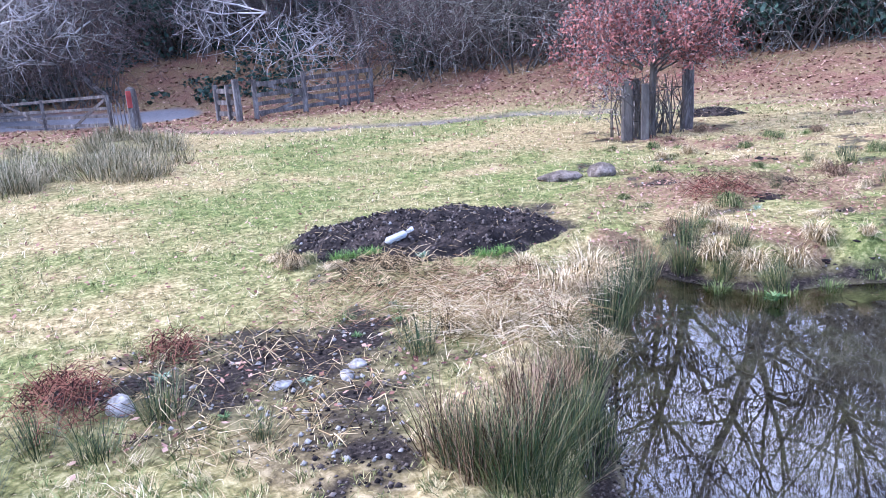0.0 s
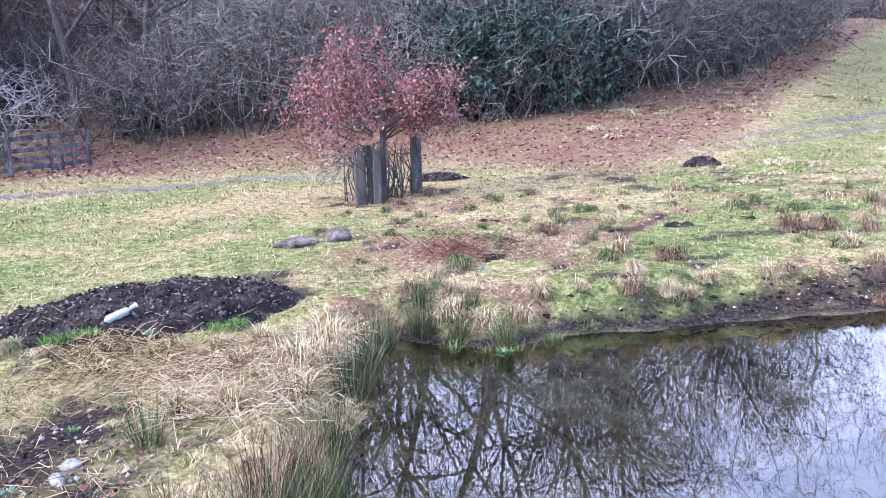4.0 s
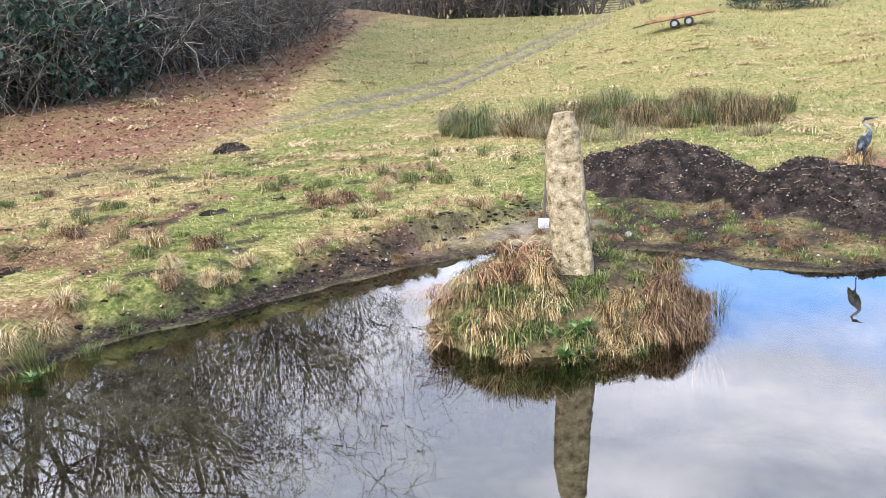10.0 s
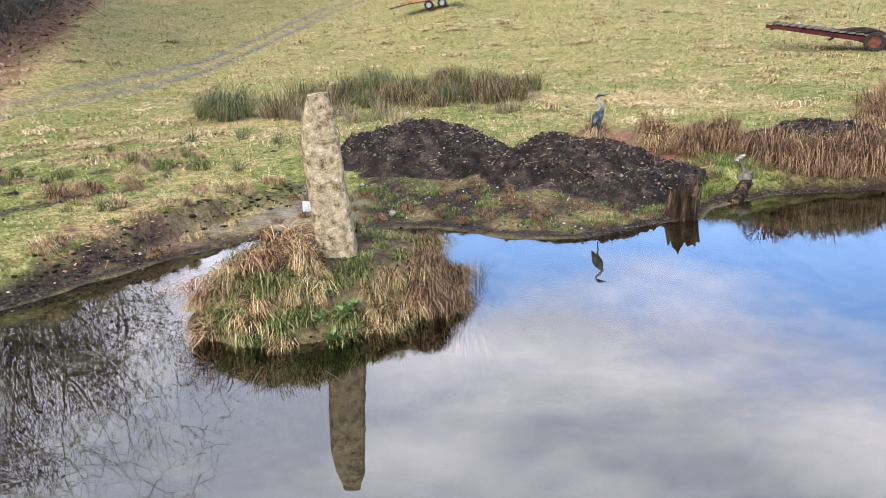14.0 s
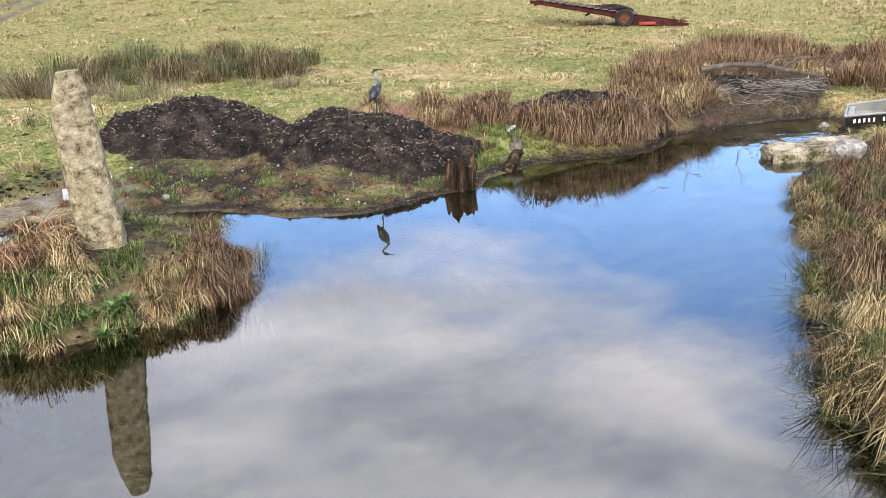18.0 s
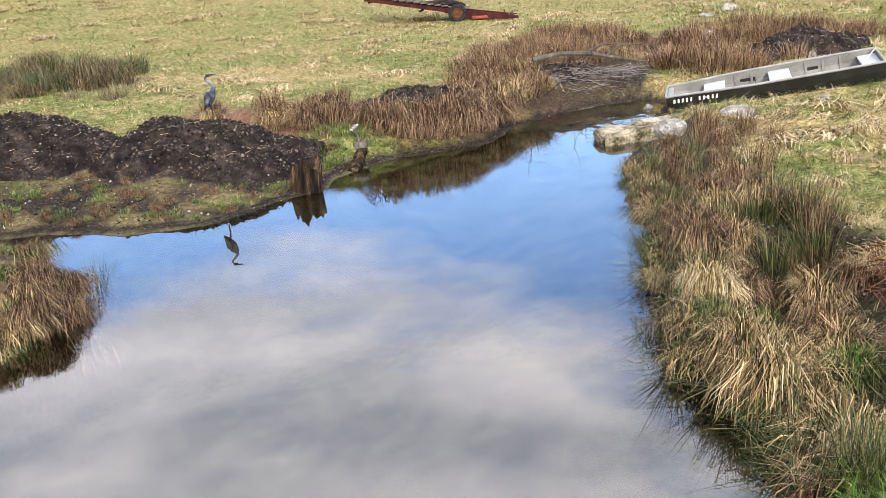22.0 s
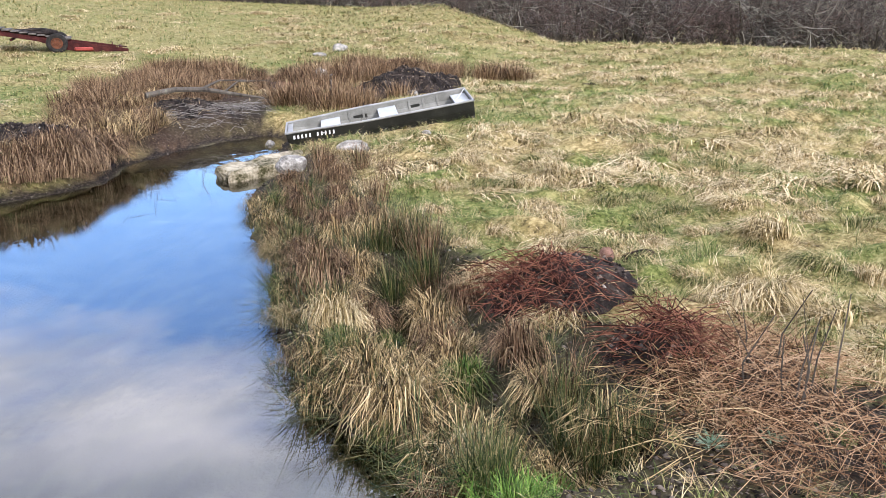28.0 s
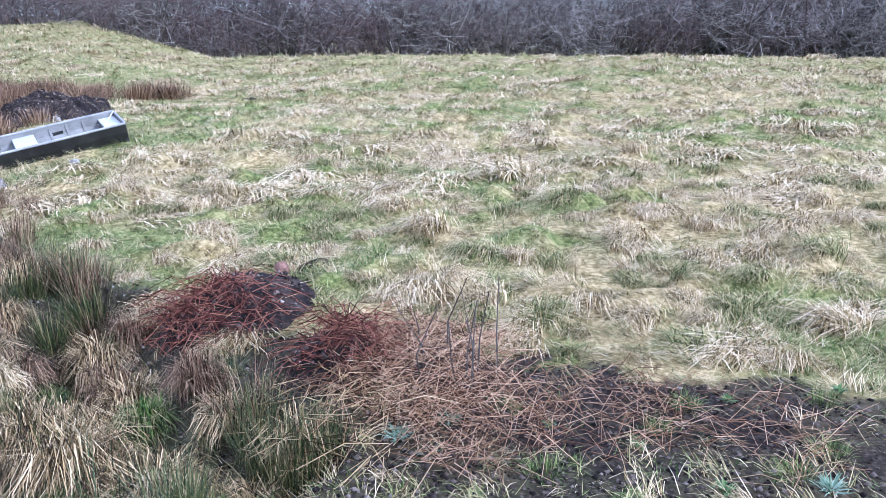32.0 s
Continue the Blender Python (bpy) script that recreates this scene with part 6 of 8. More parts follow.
# ---- woodland ----
def grow_limbs(rng, start, way, length, radius, level, out, spread, lift, splits, wander=0.18, parts=5, thin=0.003):
    """Adds the joints of one limb and its side limbs to out[level]."""
    p, d = np.array(start, float), np.array(way, float)
    step = length / parts
    pts = [(p.copy(), radius)]
    for k in range(parts):
        d = d + rng.normal(0, wander, 3) + np.array([0, 0, lift])
        d /= np.linalg.norm(d)
        q = p + d * step
        r1 = radius * (1 - 0.8 * (k + 1) / parts)
        out[level].append((p.copy(), q.copy(), pts[-1][1], max(r1, thin)))
        p = q
        pts.append((p.copy(), max(r1, thin)))
        if level < len(splits) and k > 0:
            for _ in range(rng.poisson(splits[level])):
                side = rng.normal(0, 1, 3)
                side -= d * side.dot(d)
                side /= np.linalg.norm(side) + 1e-6
                w = d * (1 - spread) + side * spread + np.array([0, 0, 0.1])
                grow_limbs(rng, p, w / np.linalg.norm(w), length * rng.uniform(0.4, 0.62), max(pts[-1][1] * 0.6, 2 * thin), level + 1, out, spread, lift, splits, wander * 1.15, max(3, parts - 1), thin)


def limb_mesh(name, segs, material, k):
    a = [np.array([s[i] for s in segs]) for i in range(4)]
    v, f = sticks(a[0], a[1], a[2], a[3], k)
    return mesh_from(name, v, [f], material, True)


def tree_kit(seed, height, radius, splits, spread=0.62, lift=0.03, twig=TWIG, low=0.25):
    rng = np.random.default_rng(seed)
    out = [[] for _ in range(len(splits) + 2)]
    grow_limbs(rng, (0, 0, -0.3), (rng.normal(0, 0.06), rng.normal(0, 0.06), 1), height, radius, 0, out, spread, lift, splits, 0.1, 7, 0.006)
    limbs = [s for lev in out[1:2] for s in lev]
    fine = [s for lev in out[2:] for s in lev]
    return (limb_mesh("trunk", out[0], BARK, 7), limb_mesh("limbs", limbs, BARK if twig is TWIG else twig, 4), limb_mesh("twigs", fine, twig, 3))


def shrub_kit(seed, stems, height, radius, splits, material, spread=0.75, flop=0.0):
    rng = np.random.default_rng(seed)
    out = [[] for _ in range(len(splits) + 2)]
    for _ in range(stems):
        a = rng.uniform(0, 2 * np.pi)
        t = rng.uniform(0.1, 0.8)
        grow_limbs(rng, (rng.normal(0, 0.35), rng.normal(0, 0.35), -0.1), (math.cos(a) * t, math.sin(a) * t, 1 - 0.4 * t), height * rng.uniform(0.6, 1.1), radius, 0, out, spread, flop, splits, 0.2, 6)
    return limb_mesh("stems", out[0], BARK, 3), limb_mesh("twigs", [s for lev in out[1:] for s in lev], material, 3)


def leaf_cloud(seed, n, rx, ry, rz, size, material, hollow=0.5):
    """Many small leaves through an uneven crown."""
    rng = np.random.default_rng(seed)
    lumps = rng.normal(0, 0.55, (26, 3))
    lumps /= np.maximum(1, np.linalg.norm(lumps, axis=1, keepdims=True))
    c = lumps[rng.integers(0, 26, n)] * rng.uniform(hollow, 1, (n, 1)) + rng.normal(0, 0.16, (n, 3))
    p = c * [rx, ry, rz] + [0, 0, rz * 0.95]
    p[:, 2] = np.abs(p[:, 2])
    u = rng.normal(0, 1, (n, 3))
    u /= np.linalg.norm(u, axis=1, keepdims=True)
    w = np.cross(u, rng.normal(0, 1, (n, 3)))
    w /= np.linalg.norm(w, axis=1, keepdims=True)
    s = size * rng.uniform(0.6, 1.4, (n, 1))
    v = np.stack([p - u * s, p - w * s * 0.5, p + u * s, p + w * s * 0.5], 1).reshape(-1, 3)
    return mesh_from("leaves", v, [(np.arange(n) * 4)[:, None] + np.array([[0, 1, 2, 3]])], material)


TREES = [tree_kit(400 + k, 9.5 + k, 0.16 + 0.02 * k, (1.9, 1.75, 1.1), 0.62, 0.05) for k in range(4)]
PALE_TREE = tree_kit(431, 7.0, 0.13, (2.6, 2.2, 1.6), 0.82, 0.0, PALE_TWIG)
LICHEN_TREE = tree_kit(437, 6.5, 0.15, (3.0, 2.2, 1.4), 0.85, -0.015, LICHEN_TWIG)
SHRUBS = [shrub_kit(440 + k, 14, 2.6, 0.024, (1.3, 0.85), BRAMBLE, 0.8, -0.02) for k in range(3)]
GREY_SHRUBS = [shrub_kit(450 + k, 13, 3.2, 0.027, (1.35, 0.85), TWIG, 0.8, 0.0) for k in range(3)]
ARCH_SHRUBS = [shrub_kit(470 + k, 9, 5.2, 0.04, (1.7, 1.1), LICHEN_TWIG, 0.8, -0.055) for k in range(3)]
FAR_SHRUBS = [shrub_kit(455 + k, 14, 2.8, 0.03, (1.4, 0.5), TWIG, 0.85, 0.0) for k in range(2)]
HOLLY = [leaf_cloud(460 + k, 2600, 1.5, 1.5, 1.6, 0.075, EVERGREEN) for k in range(3)]
IVY = leaf_cloud(470, 900, 0.5, 0.5, 1.8, 0.07, EVERGREEN)


def put_tree(kit, x, y, size, label, group, rng, turn=None, ivy=False):
    tree = new("tree")
    for name, me in zip(("trunk", "branchwork", "crown"), kit):
        part(name, me, None, tree)["kind"] = "stuff" if name != "trunk" else "part"
    if ivy:
        part("ivy", IVY, None, tree, "dark green ivy round the trunk")
    tree.matrix_basis = pose(x, y, gz(x, y), 0, 0, rng.uniform(0, 360) if turn is None else turn) @ Matrix.Diagonal((size, size, size * rng.uniform(0.9, 1.15), 1))
    return tagged(tree, label, "tree", group)


def put_shrub(kit, x, y, size, label, group, rng, sz=1.0):
    shrub = new("hedge_shrub" if "hedge" in group or "beyond" in label else "shrub")
    for name, me in zip(("stem", "crown"), kit):
        part(name, me, None, shrub)["kind"] = "stuff"
    shrub.matrix_basis = pose(x, y, gz(x, y), 0, 0, rng.uniform(0, 360)) @ Matrix.Diagonal((size, size, size * sz, 1))
    return tagged(shrub, label, "shrub", group)


def build_woods():
    rng = np.random.default_rng(77)
    # trees behind the wood's edge
    for a in np.arange(-101, -17, 2.1):
        a = a + rng.normal(0, 0.6)
        e = float(wood_edge(a))
        d = e + (rng.uniform(1.5, 15) if a < -62 else rng.uniform(7, 17)) * (1 if a < -26 else 1.4)
        put_tree(TREES[int(rng.integers(4))], d * math.sin(radians(a)), d * math.cos(radians(a)), rng.uniform(0.85, 1.25) if a < -62 else rng.uniform(1.25, 1.65), "tall bare winter tree on a wooded bank", "woodland trees", rng, ivy=rng.uniform() < 0.3)
    put_tree(PALE_TREE, -30.6, 9.6, 1.0, "pale bare hazel arching over the gateway", "woodland trees", rng, ivy=True)
    put_tree(PALE_TREE, -33.5, -1.0, 0.9, "pale bare tree with arching twigs by the gate", "woodland trees", rng)
    for a, d in ((-30, 33.5), (-26.5, 37), (-22.5, 42), (-34, 31.5)):
        put_tree(PALE_TREE if a < -33 else TREES[1], d * math.sin(radians(a)), d * math.cos(radians(a)), 1.0, "spreading bare tree leaning out of the wood", "woodland trees", rng)
    for a in (-47, -43.5, -39, -35.5, -32, -29, -26.5, -24, -22, -20.5, -52, -56, -60.5, -87, -92):
        e = float(wood_edge(a)) + 1.2
        put_tree(LICHEN_TREE, e * math.sin(radians(a)), e * math.cos(radians(a)), rng.uniform(0.8, 1.15), "spreading lichened bare tree at the wood's edge", "woodland trees", rng)
    # thicket along the edge
    for a in np.arange(-100, -18.5, 1.5):
        e = float(wood_edge(a))
        for back in (rng.uniform(0.6, 2.0), rng.uniform(3.5, 6.5), rng.uniform(8, 13)):
            if -84 < a < -68 and back < 5:
                back += 5
            b = radians(a + rng.normal(0, 0.4))
            grey = rng.uniform() < (0.2 if a < -55 else 0.5)
            put_shrub((GREY_SHRUBS if grey else SHRUBS)[int(rng.integers(3))], (e + back) * math.sin(b), (e + back) * math.cos(b), rng.uniform(0.85, 1.35) * (1 if back < 7.5 else 1.7), "bare tangled thicket of grey twigs" if grey else "bare brown bramble thicket", "thicket at the wood's edge", rng, rng.uniform(0.9, 1.3))
    # pale arching tangles out of the wood
    for a in np.arange(-66, -18.6, 1.55):
        e = float(wood_edge(a)) + rng.uniform(-0.3, 1.6)
        b = radians(a + rng.normal(0, 0.3))
        if a < -58 and rng.uniform() < 0.5:
            continue
        put_shrub(ARCH_SHRUBS[int(rng.integers(3))], e * math.sin(b), e * math.cos(b), rng.uniform(0.85, 1.25), "pale lichened branches arching out of the wood", "arching branches at the wood's edge", rng, 1.0)
    # evergreen bushes
    for a, d, s in ((-45.5, 30.5, 1.25), (-43, 30, 1.1), (-40.5, 29.8, 1.2), (-38, 29.3, 1.15), (-35.5, 29.6, 1.1), (-33, 31, 1.0), (-48.5, 31.5, 0.9), (-64, 34, 0.7), (-57, 32.8, 0.7), (-80, 40, 1.4), (-77.5, 41, 1.3), (-70, 39, 0.8), (-88, 38, 1.0), (-29.5, 34.5, 0.8), (-25, 39, 0.7)):
        b, d, s = radians(a), d - (1.6 if -50 < a < -30 else 0), s * (1.2 if -50 < a < -30 else 1)
        x, y = d * math.sin(b), d * math.cos(b)
        bush = new("holly_bush")
        part("leaves", HOLLY[int(rng.integers(3))], None, bush)
        part("stem", GREY_SHRUBS[0][0], None, bush)
        bush.matrix_basis = pose(x, y, gz(x, y) - 0.1, 0, 0, rng.uniform(0, 360)) @ Matrix.Diagonal((s, s, s * 1.05, 1))
        tagged(bush, "dense dark green holly bush at the wood's edge", "bush", "evergreen bushes")
    # hedge beyond the right-hand crest
    for a in np.arange(38, 118, 1.5):
        for d in (43 + rng.uniform(-1.5, 1.5), 48 + rng.uniform(-2, 2)):
            if a < 60:
                d += min((60 - a) * 4, 24)
            b = radians(a)
            grey = rng.uniform() < 0.55
            put_shrub((GREY_SHRUBS if grey else SHRUBS)[int(rng.integers(3))], d * math.sin(b), d * math.cos(b), rng.uniform(1.5, 2.3), "bare grey hedge shrub beyond the crest" if grey else "bare brown hedge shrub beyond the crest", "hedge beyond the crest", rng, 1.0)
    for a, d in ((72, 52), (80, 55), (88, 54), (93, 53), (97, 52), (102, 53), (106, 51), (63, 60)):
        put_tree(TREES[int(rng.integers(4))], d * math.sin(radians(a)), d * math.cos(radians(a)), 0.85, "bare tree in the far hedge", "far hedge trees", rng, ivy=a in (97, 72))
    for a in np.arange(52, 116, 2.6):
        b, d = radians(a + rng.normal(0, 0.6)), 40.5 + rng.uniform(-0.8, 1.5) + (min((60 - a) * 4, 24) if a < 60 else 0)
        put_shrub(ARCH_SHRUBS[int(rng.integers(3))] if rng.uniform() < 0.45 else SHRUBS[int(rng.integers(3))], d * math.sin(b), d * math.cos(b), rng.uniform(0.8, 1.3), "arching bramble and pale twigs before the hedge", "scrub before the far hedge", rng, 0.9)
    for a, d, s in ((99, 45, 1.4), (104, 44.5, 1.6), (108, 45, 1.5), (78, 46, 0.9)):
        bush = new("holly_bush")
        x, y = d * math.sin(radians(a)), d * math.cos(radians(a))
        part("leaves", HOLLY[int(rng.integers(3))], None, bush)
        part("stem", GREY_SHRUBS[0][0], None, bush)
        bush.matrix_basis = pose(x, y, gz(x, y) - 0.1, 0, 0, rng.uniform(0, 360)) @ Matrix.Diagonal((s, s, s * 1.2, 1))
        tagged(bush, "dark evergreen bush in the far hedge", "bush", "evergreen bushes")
    for a in (70, 91, 96.5, 101, 106, 109):
        put_tree(PALE_TREE, 42 * math.sin(radians(a)), 42 * math.cos(radians(a)), 0.85, "pale arching bare tree in the far hedge", "far hedge trees", rng)
    for a in np.arange(34, 64, 1.3):
        b, d = radians(a), rng.uniform(92, 104)
        put_shrub(FAR_SHRUBS[int(rng.integers(2))], d * math.sin(b), d * math.cos(b), rng.uniform(3.6, 4.8), "tall bare woodland beyond the crest", "woods beyond the crest", rng, 1.2)
    # hedgerow on the ridge, far woods
    for a in np.arange(-18, -1.2, 0.62):
        b, d = radians(a + rng.normal(0, 0.15)), rng.uniform(80, 92)
        put_shrub(FAR_SHRUBS[int(rng.integers(2))], d * math.sin(b), d * math.cos(b), rng.uniform(2.6, 3.7), "bare hedgerow shrub on the ridge", "hedgerow on the ridge", rng, 0.95)
    for a in (-16.5, -13.5, -12, -10.2, -8.6, -7.4, -3.2, -2.4):
        b, d = radians(a), rng.uniform(84, 96)
        put_tree(TREES[int(rng.integers(4))], d * math.sin(b), d * math.cos(b), 0.8, "bare tree in the ridge hedgerow", "ridge trees", rng)
    for a in np.arange(-6, 14, 0.75):
        b, d = radians(a), rng.uniform(165, 185)
        put_shrub(FAR_SHRUBS[int(rng.integers(2))], d * math.sin(b), d * math.cos(b), rng.uniform(4.2, 5.6), "far bare woodland beyond the field", "far woods", rng, 1.2)
    for a in np.arange(1.6, 16, 0.8):
        b, d = radians(a), rng.uniform(90, 98)
        put_shrub(FAR_SHRUBS[int(rng.integers(2))], d * math.sin(b), d * math.cos(b), rng.uniform(1.2, 1.8), "brown scrub behind the shed", "scrub behind the shed", rng, 0.8)
    for x, y, s in ((9.3, 59.5, 1.1), (11.2, 59, 1.3), (13.2, 58, 1.3)):
        bush = new("gorse_bush")
        part("leaves", HOLLY[0], None, bush)
        part("stem", GREY_SHRUBS[1][0], None, bush)
        bush.matrix_basis = pose(x, y, gz(x, y) - 0.1, 0, 0, rng.uniform(0, 360)) @ Matrix.Diagonal((s, s, s * 0.75, 1))
        tagged(bush, "dark evergreen bush on the rise", "bush", "bushes on the rise")
    for x, y, h in ((-7.6, 80.5, 4.2), (-6.3, 79.9, 5.0), (-5.4, 80.3, 4.0)):
        con = new("conifer")
        n = 1500
        t = rng.uniform(0, 1, n)
        r = (1 - t) ** 0.8 * 1.25 * rng.uniform(0.4, 1.0, n)
        th = rng.uniform(0, 2 * np.pi, n)
        p = np.stack([r * np.cos(th), r * np.sin(th), 0.2 + t * h], 1)
        w = np.stack([np.cos(th), np.sin(th), np.full(n, -0.25)], 1) * 0.3
        s = np.stack([-np.sin(th), np.cos(th), np.zeros(n)], 1) * 0.09
        v = np.stack([p - s, p + s, p + w], 1).reshape(-1, 3)
        part("foliage", mesh_from("foliage", v, [(np.arange(n) * 3)[:, None] + np.array([[0, 1, 2]])], EVERGREEN), None, con)
        part("trunk", tube_bm([(0, 0, -0.2), (0, 0, h * 0.8)], [0.12, 0.03]), BARK, con)
        con.location = (x, y, gz(x, y))
        tagged(con, "dark green conifer in the ridge hedgerow", "conifer", "conifers on the ridge")


build_woods()


def ground_ivy():
    rng = np.random.default_rng(66)
    n = 16000
    a, d = np.radians(rng.uniform(-97, -58, n)), rng.uniform(33.5, 47, n)
    x, y = d * np.sin(a), d * np.cos(a)
    keep = (vnoise(x, y, 2.5, 67) > 0.0) & (line_dist(x, y, ROAD) > 1.8)
    x, y = x[keep], y[keep]
    n = len(x)
    p = np.stack([x, y, ground_z(x, y) + rng.uniform(0.02, 0.25, n)], 1)
    u = rng.normal(0, 1, (n, 3)) * [1, 1, 0.4]
    u /= np.linalg.norm(u, axis=1, keepdims=True)
    w = np.cross(u, rng.normal(0, 1, (n, 3)))
    w /= np.linalg.norm(w, axis=1, keepdims=True)
    s = 0.11 * rng.uniform(0.6, 1.4, (n, 1))
    v = np.stack([p - u * s, p - w * s * 0.6, p + u * s, p + w * s * 0.6], 1).reshape(-1, 3)
    tagged(new("ground_ivy", mesh_from("ground_ivy", v, [(np.arange(n) * 4)[:, None] + np.array([[0, 1, 2, 3]])], EVERGREEN)), "dark ivy creeping over the wooded bank", "ivy", kind="stuff")


ground_ivy()


def build_beech():
    """The young beech that holds its dead leaves, inside a guard of posts."""
    rng = np.random.default_rng(88)
    x, y = -11.0, 9.65
    tree = new("beech_tree")
    out = [[] for _ in range(4)]
    for k in range(20):
        a = k / 20 * 2 * np.pi + rng.normal(0, 0.3)
        t = rng.uniform(0.15, 0.7) if k % 2 else rng.uniform(0.7, 0.95)
        grow_limbs(rng, (0.12 * math.cos(a), 0.2 * math.sin(a), 0.85 + 0.5 * rng.uniform(0, 1)), (math.cos(a) * t, 0.12 + math.sin(a) * t, 1 - 0.7 * t), 1.3 * rng.uniform(0.65, 1.15), 0.02, 0, out, 0.62, 0.01, (2.4, 1.8), 0.17, 6)
    part("trunk", tube_bm([(0, 0, -0.2), (0.02, 0, 0.5), (0.05, 0.05, 1.2), (0.0, 0.1, 2.0)], [0.09, 0.075, 0.055, 0.03]), BARK, tree)
    part("branchwork", limb_mesh("branchwork", out[0], BARK, 4), None, tree)["kind"] = "stuff"
    fine = [s for lev in out[1:] for s in lev]
    part("crown", limb_mesh("crown", fine, TWIG, 3), None, tree)["kind"] = "stuff"
    tips = np.array([s[1] for s in fine if s[1][2] > 0.95])
    n = 11500
    p = tips[rng.integers(0, len(tips), n)] + rng.normal(0, 0.07, (n, 3))
    u = rng.normal(0, 1, (n, 3))
    u /= np.linalg.norm(u, axis=1, keepdims=True)
    w = np.cross(u, rng.normal(0, 1, (n, 3)))
    w /= np.linalg.norm(w, axis=1, keepdims=True)
    s = 0.034 * rng.uniform(0.6, 1.3, (n, 1))
    v = np.stack([p - u * s, p - w * s * 0.5, p + u * s, p + w * s * 0.5], 1).reshape(-1, 3)
    part("leaves", mesh_from("leaves", v, [(np.arange(n) * 4)[:, None] + np.array([[0, 1, 2, 3]])], BEECH_LEAF), None, tree, "dead russet leaves still on the twigs")
    tree.location = (x, y, gz(x, y))
    tagged(tree, "young beech with dead russet leaves inside a timber guard", "tree")
    guard = new("tree_guard")
    guard.location = (x, y, gz(x, y))
    for k, (px, py, w, h, m) in enumerate(((0.2, -0.72, 0.2, 0.98, BARK), (0.38, -0.5, 0.15, 0.92, BARK), (0.1, 0.75, 0.2, 1.12, OLD_WOOD), (-0.5, 0.1, 0.12, 0.95, OLD_WOOD))):
        part("post", beam_bm((px, py, -0.3), (px + 0.02, py + 0.03, h), w, w * 0.9, 0.012, k), m, guard)
    for k in range(70):
        t = rng.uniform(-0.62, 0.68)
        px = rng.uniform(-0.4, 0.4)
        part("stick", tube_bm([(px, t, -0.1), (px + rng.normal(0, 0.08), t + rng.normal(0, 0.1), 0.45), (px + rng.normal(0, 0.14), t + rng.normal(0, 0.2), rng.uniform(0.7, 1.1))], [0.016, 0.013, 0.006], 4), BARK, guard)
    for z in (0.3, 0.75):
        part("wire", tube_bm([(0.2, -0.72, z), (0.38, -0.5, z), (0.1, 0.75, z + 0.02), (-0.5, 0.1, z), (0.2, -0.72, z)], 0.005, 4), STEEL, guard)
    tagged(guard, "weathered timber posts and sticks round a young tree", "tree guard")


build_beech()


# ---- stones ----
def rock_bm(sx, sy, sz, seed, sub=3, amount=0.16):
    bm = bmesh.new()
    bmesh.ops.create_icosphere(bm, subdivisions=sub, radius=0.5)
    bm.normal_update()
    for vert in bm.verts:
        q = vert.co * 1.9 + Vector((seed * 2.3, seed, -seed))
        vert.co *= 1 + amount * noise.fractal(q, 1.0, 2.0, 3) * 1.6
        vert.co.z = max(vert.co.z, -0.3)
    bmesh.ops.scale(bm, vec=(sx, sy, sz), verts=bm.verts)
    return bm


def put_rock(x, y, sx, sy, sz, turn, label, material=PALE_STONE, seed=0, sink=0.15, name="rock"):
    ob = part(name, rock_bm(sx, sy, sz, seed), material, None)
    for p in ob.data.polygons:
        p.use_smooth = seed % 2 == 0
    ob.matrix_basis = pose(x, y, max(gz(x, y), -0.05) + sz * (0.3 - sink), 0, 0, turn)
    return tagged(ob, label, "rock")


def build_standing_stone():
    bm = bmesh.new()
    levels, k = 64, 48
    h = 1.26
    rings = []
    for i in range(levels + 1):
        t = i / levels
        w = 0.168 - 0.022 * t - 0.03 * smooth01(np.array((t - 0.86) / 0.14)).item()
        dth = 0.16 - 0.03 * t
        ring = []
        for j in range(k):
            a = j / k * 2 * math.pi
            ca, sa = math.cos(a), math.sin(a)
            e = 0.42
            px = w * math.copysign(abs(ca) ** e, ca)
            py = dth * math.copysign(abs(sa) ** e, sa)
            left = max(0.0, (t - 0.72) / 0.28) * 0.075 if px < 0 else 0.0
            px = px + left * (abs(px) / w)
            q = Vector((px * 6, py * 6, t * 8))
            n1 = noise.fractal(q * 1.6, 0.7, 2.1, 5) * 0.011 + noise.noise(q * 0.3) * 0.008 - max(0.0, noise.noise(q * 2.6)) * 0.012
            ring.append(bm.verts.new((px * (1 + n1 / 0.18), py * (1 + n1 / 0.15), t * h)))
        rings.append(ring)
    for r0, r1 in zip(rings[:-1], rings[1:]):
        for j in range(k):
            bm.faces.new((r0[j], r0[(j + 1) % k], r1[(j + 1) % k], r1[j]))
    top = bm.verts.new((0.03, 0.0, h + 0.012))
    for j in range(k):
        bm.faces.new((rings[-1][j], rings[-1][(j + 1) % k], top))
    bm.faces.new(rings[0][::-1])
    ob = part("standing_stone", bm, GRANITE, None)
    ob.matrix_basis = pose(-0.39, 6.2, 0.4, -1.0, -4.0, 4) @ Matrix.Diagonal((0.94, 0.94, 0.99, 1))
    return tagged(ob, "rough upright granite standing stone with lichen on an islet", "standing stone")


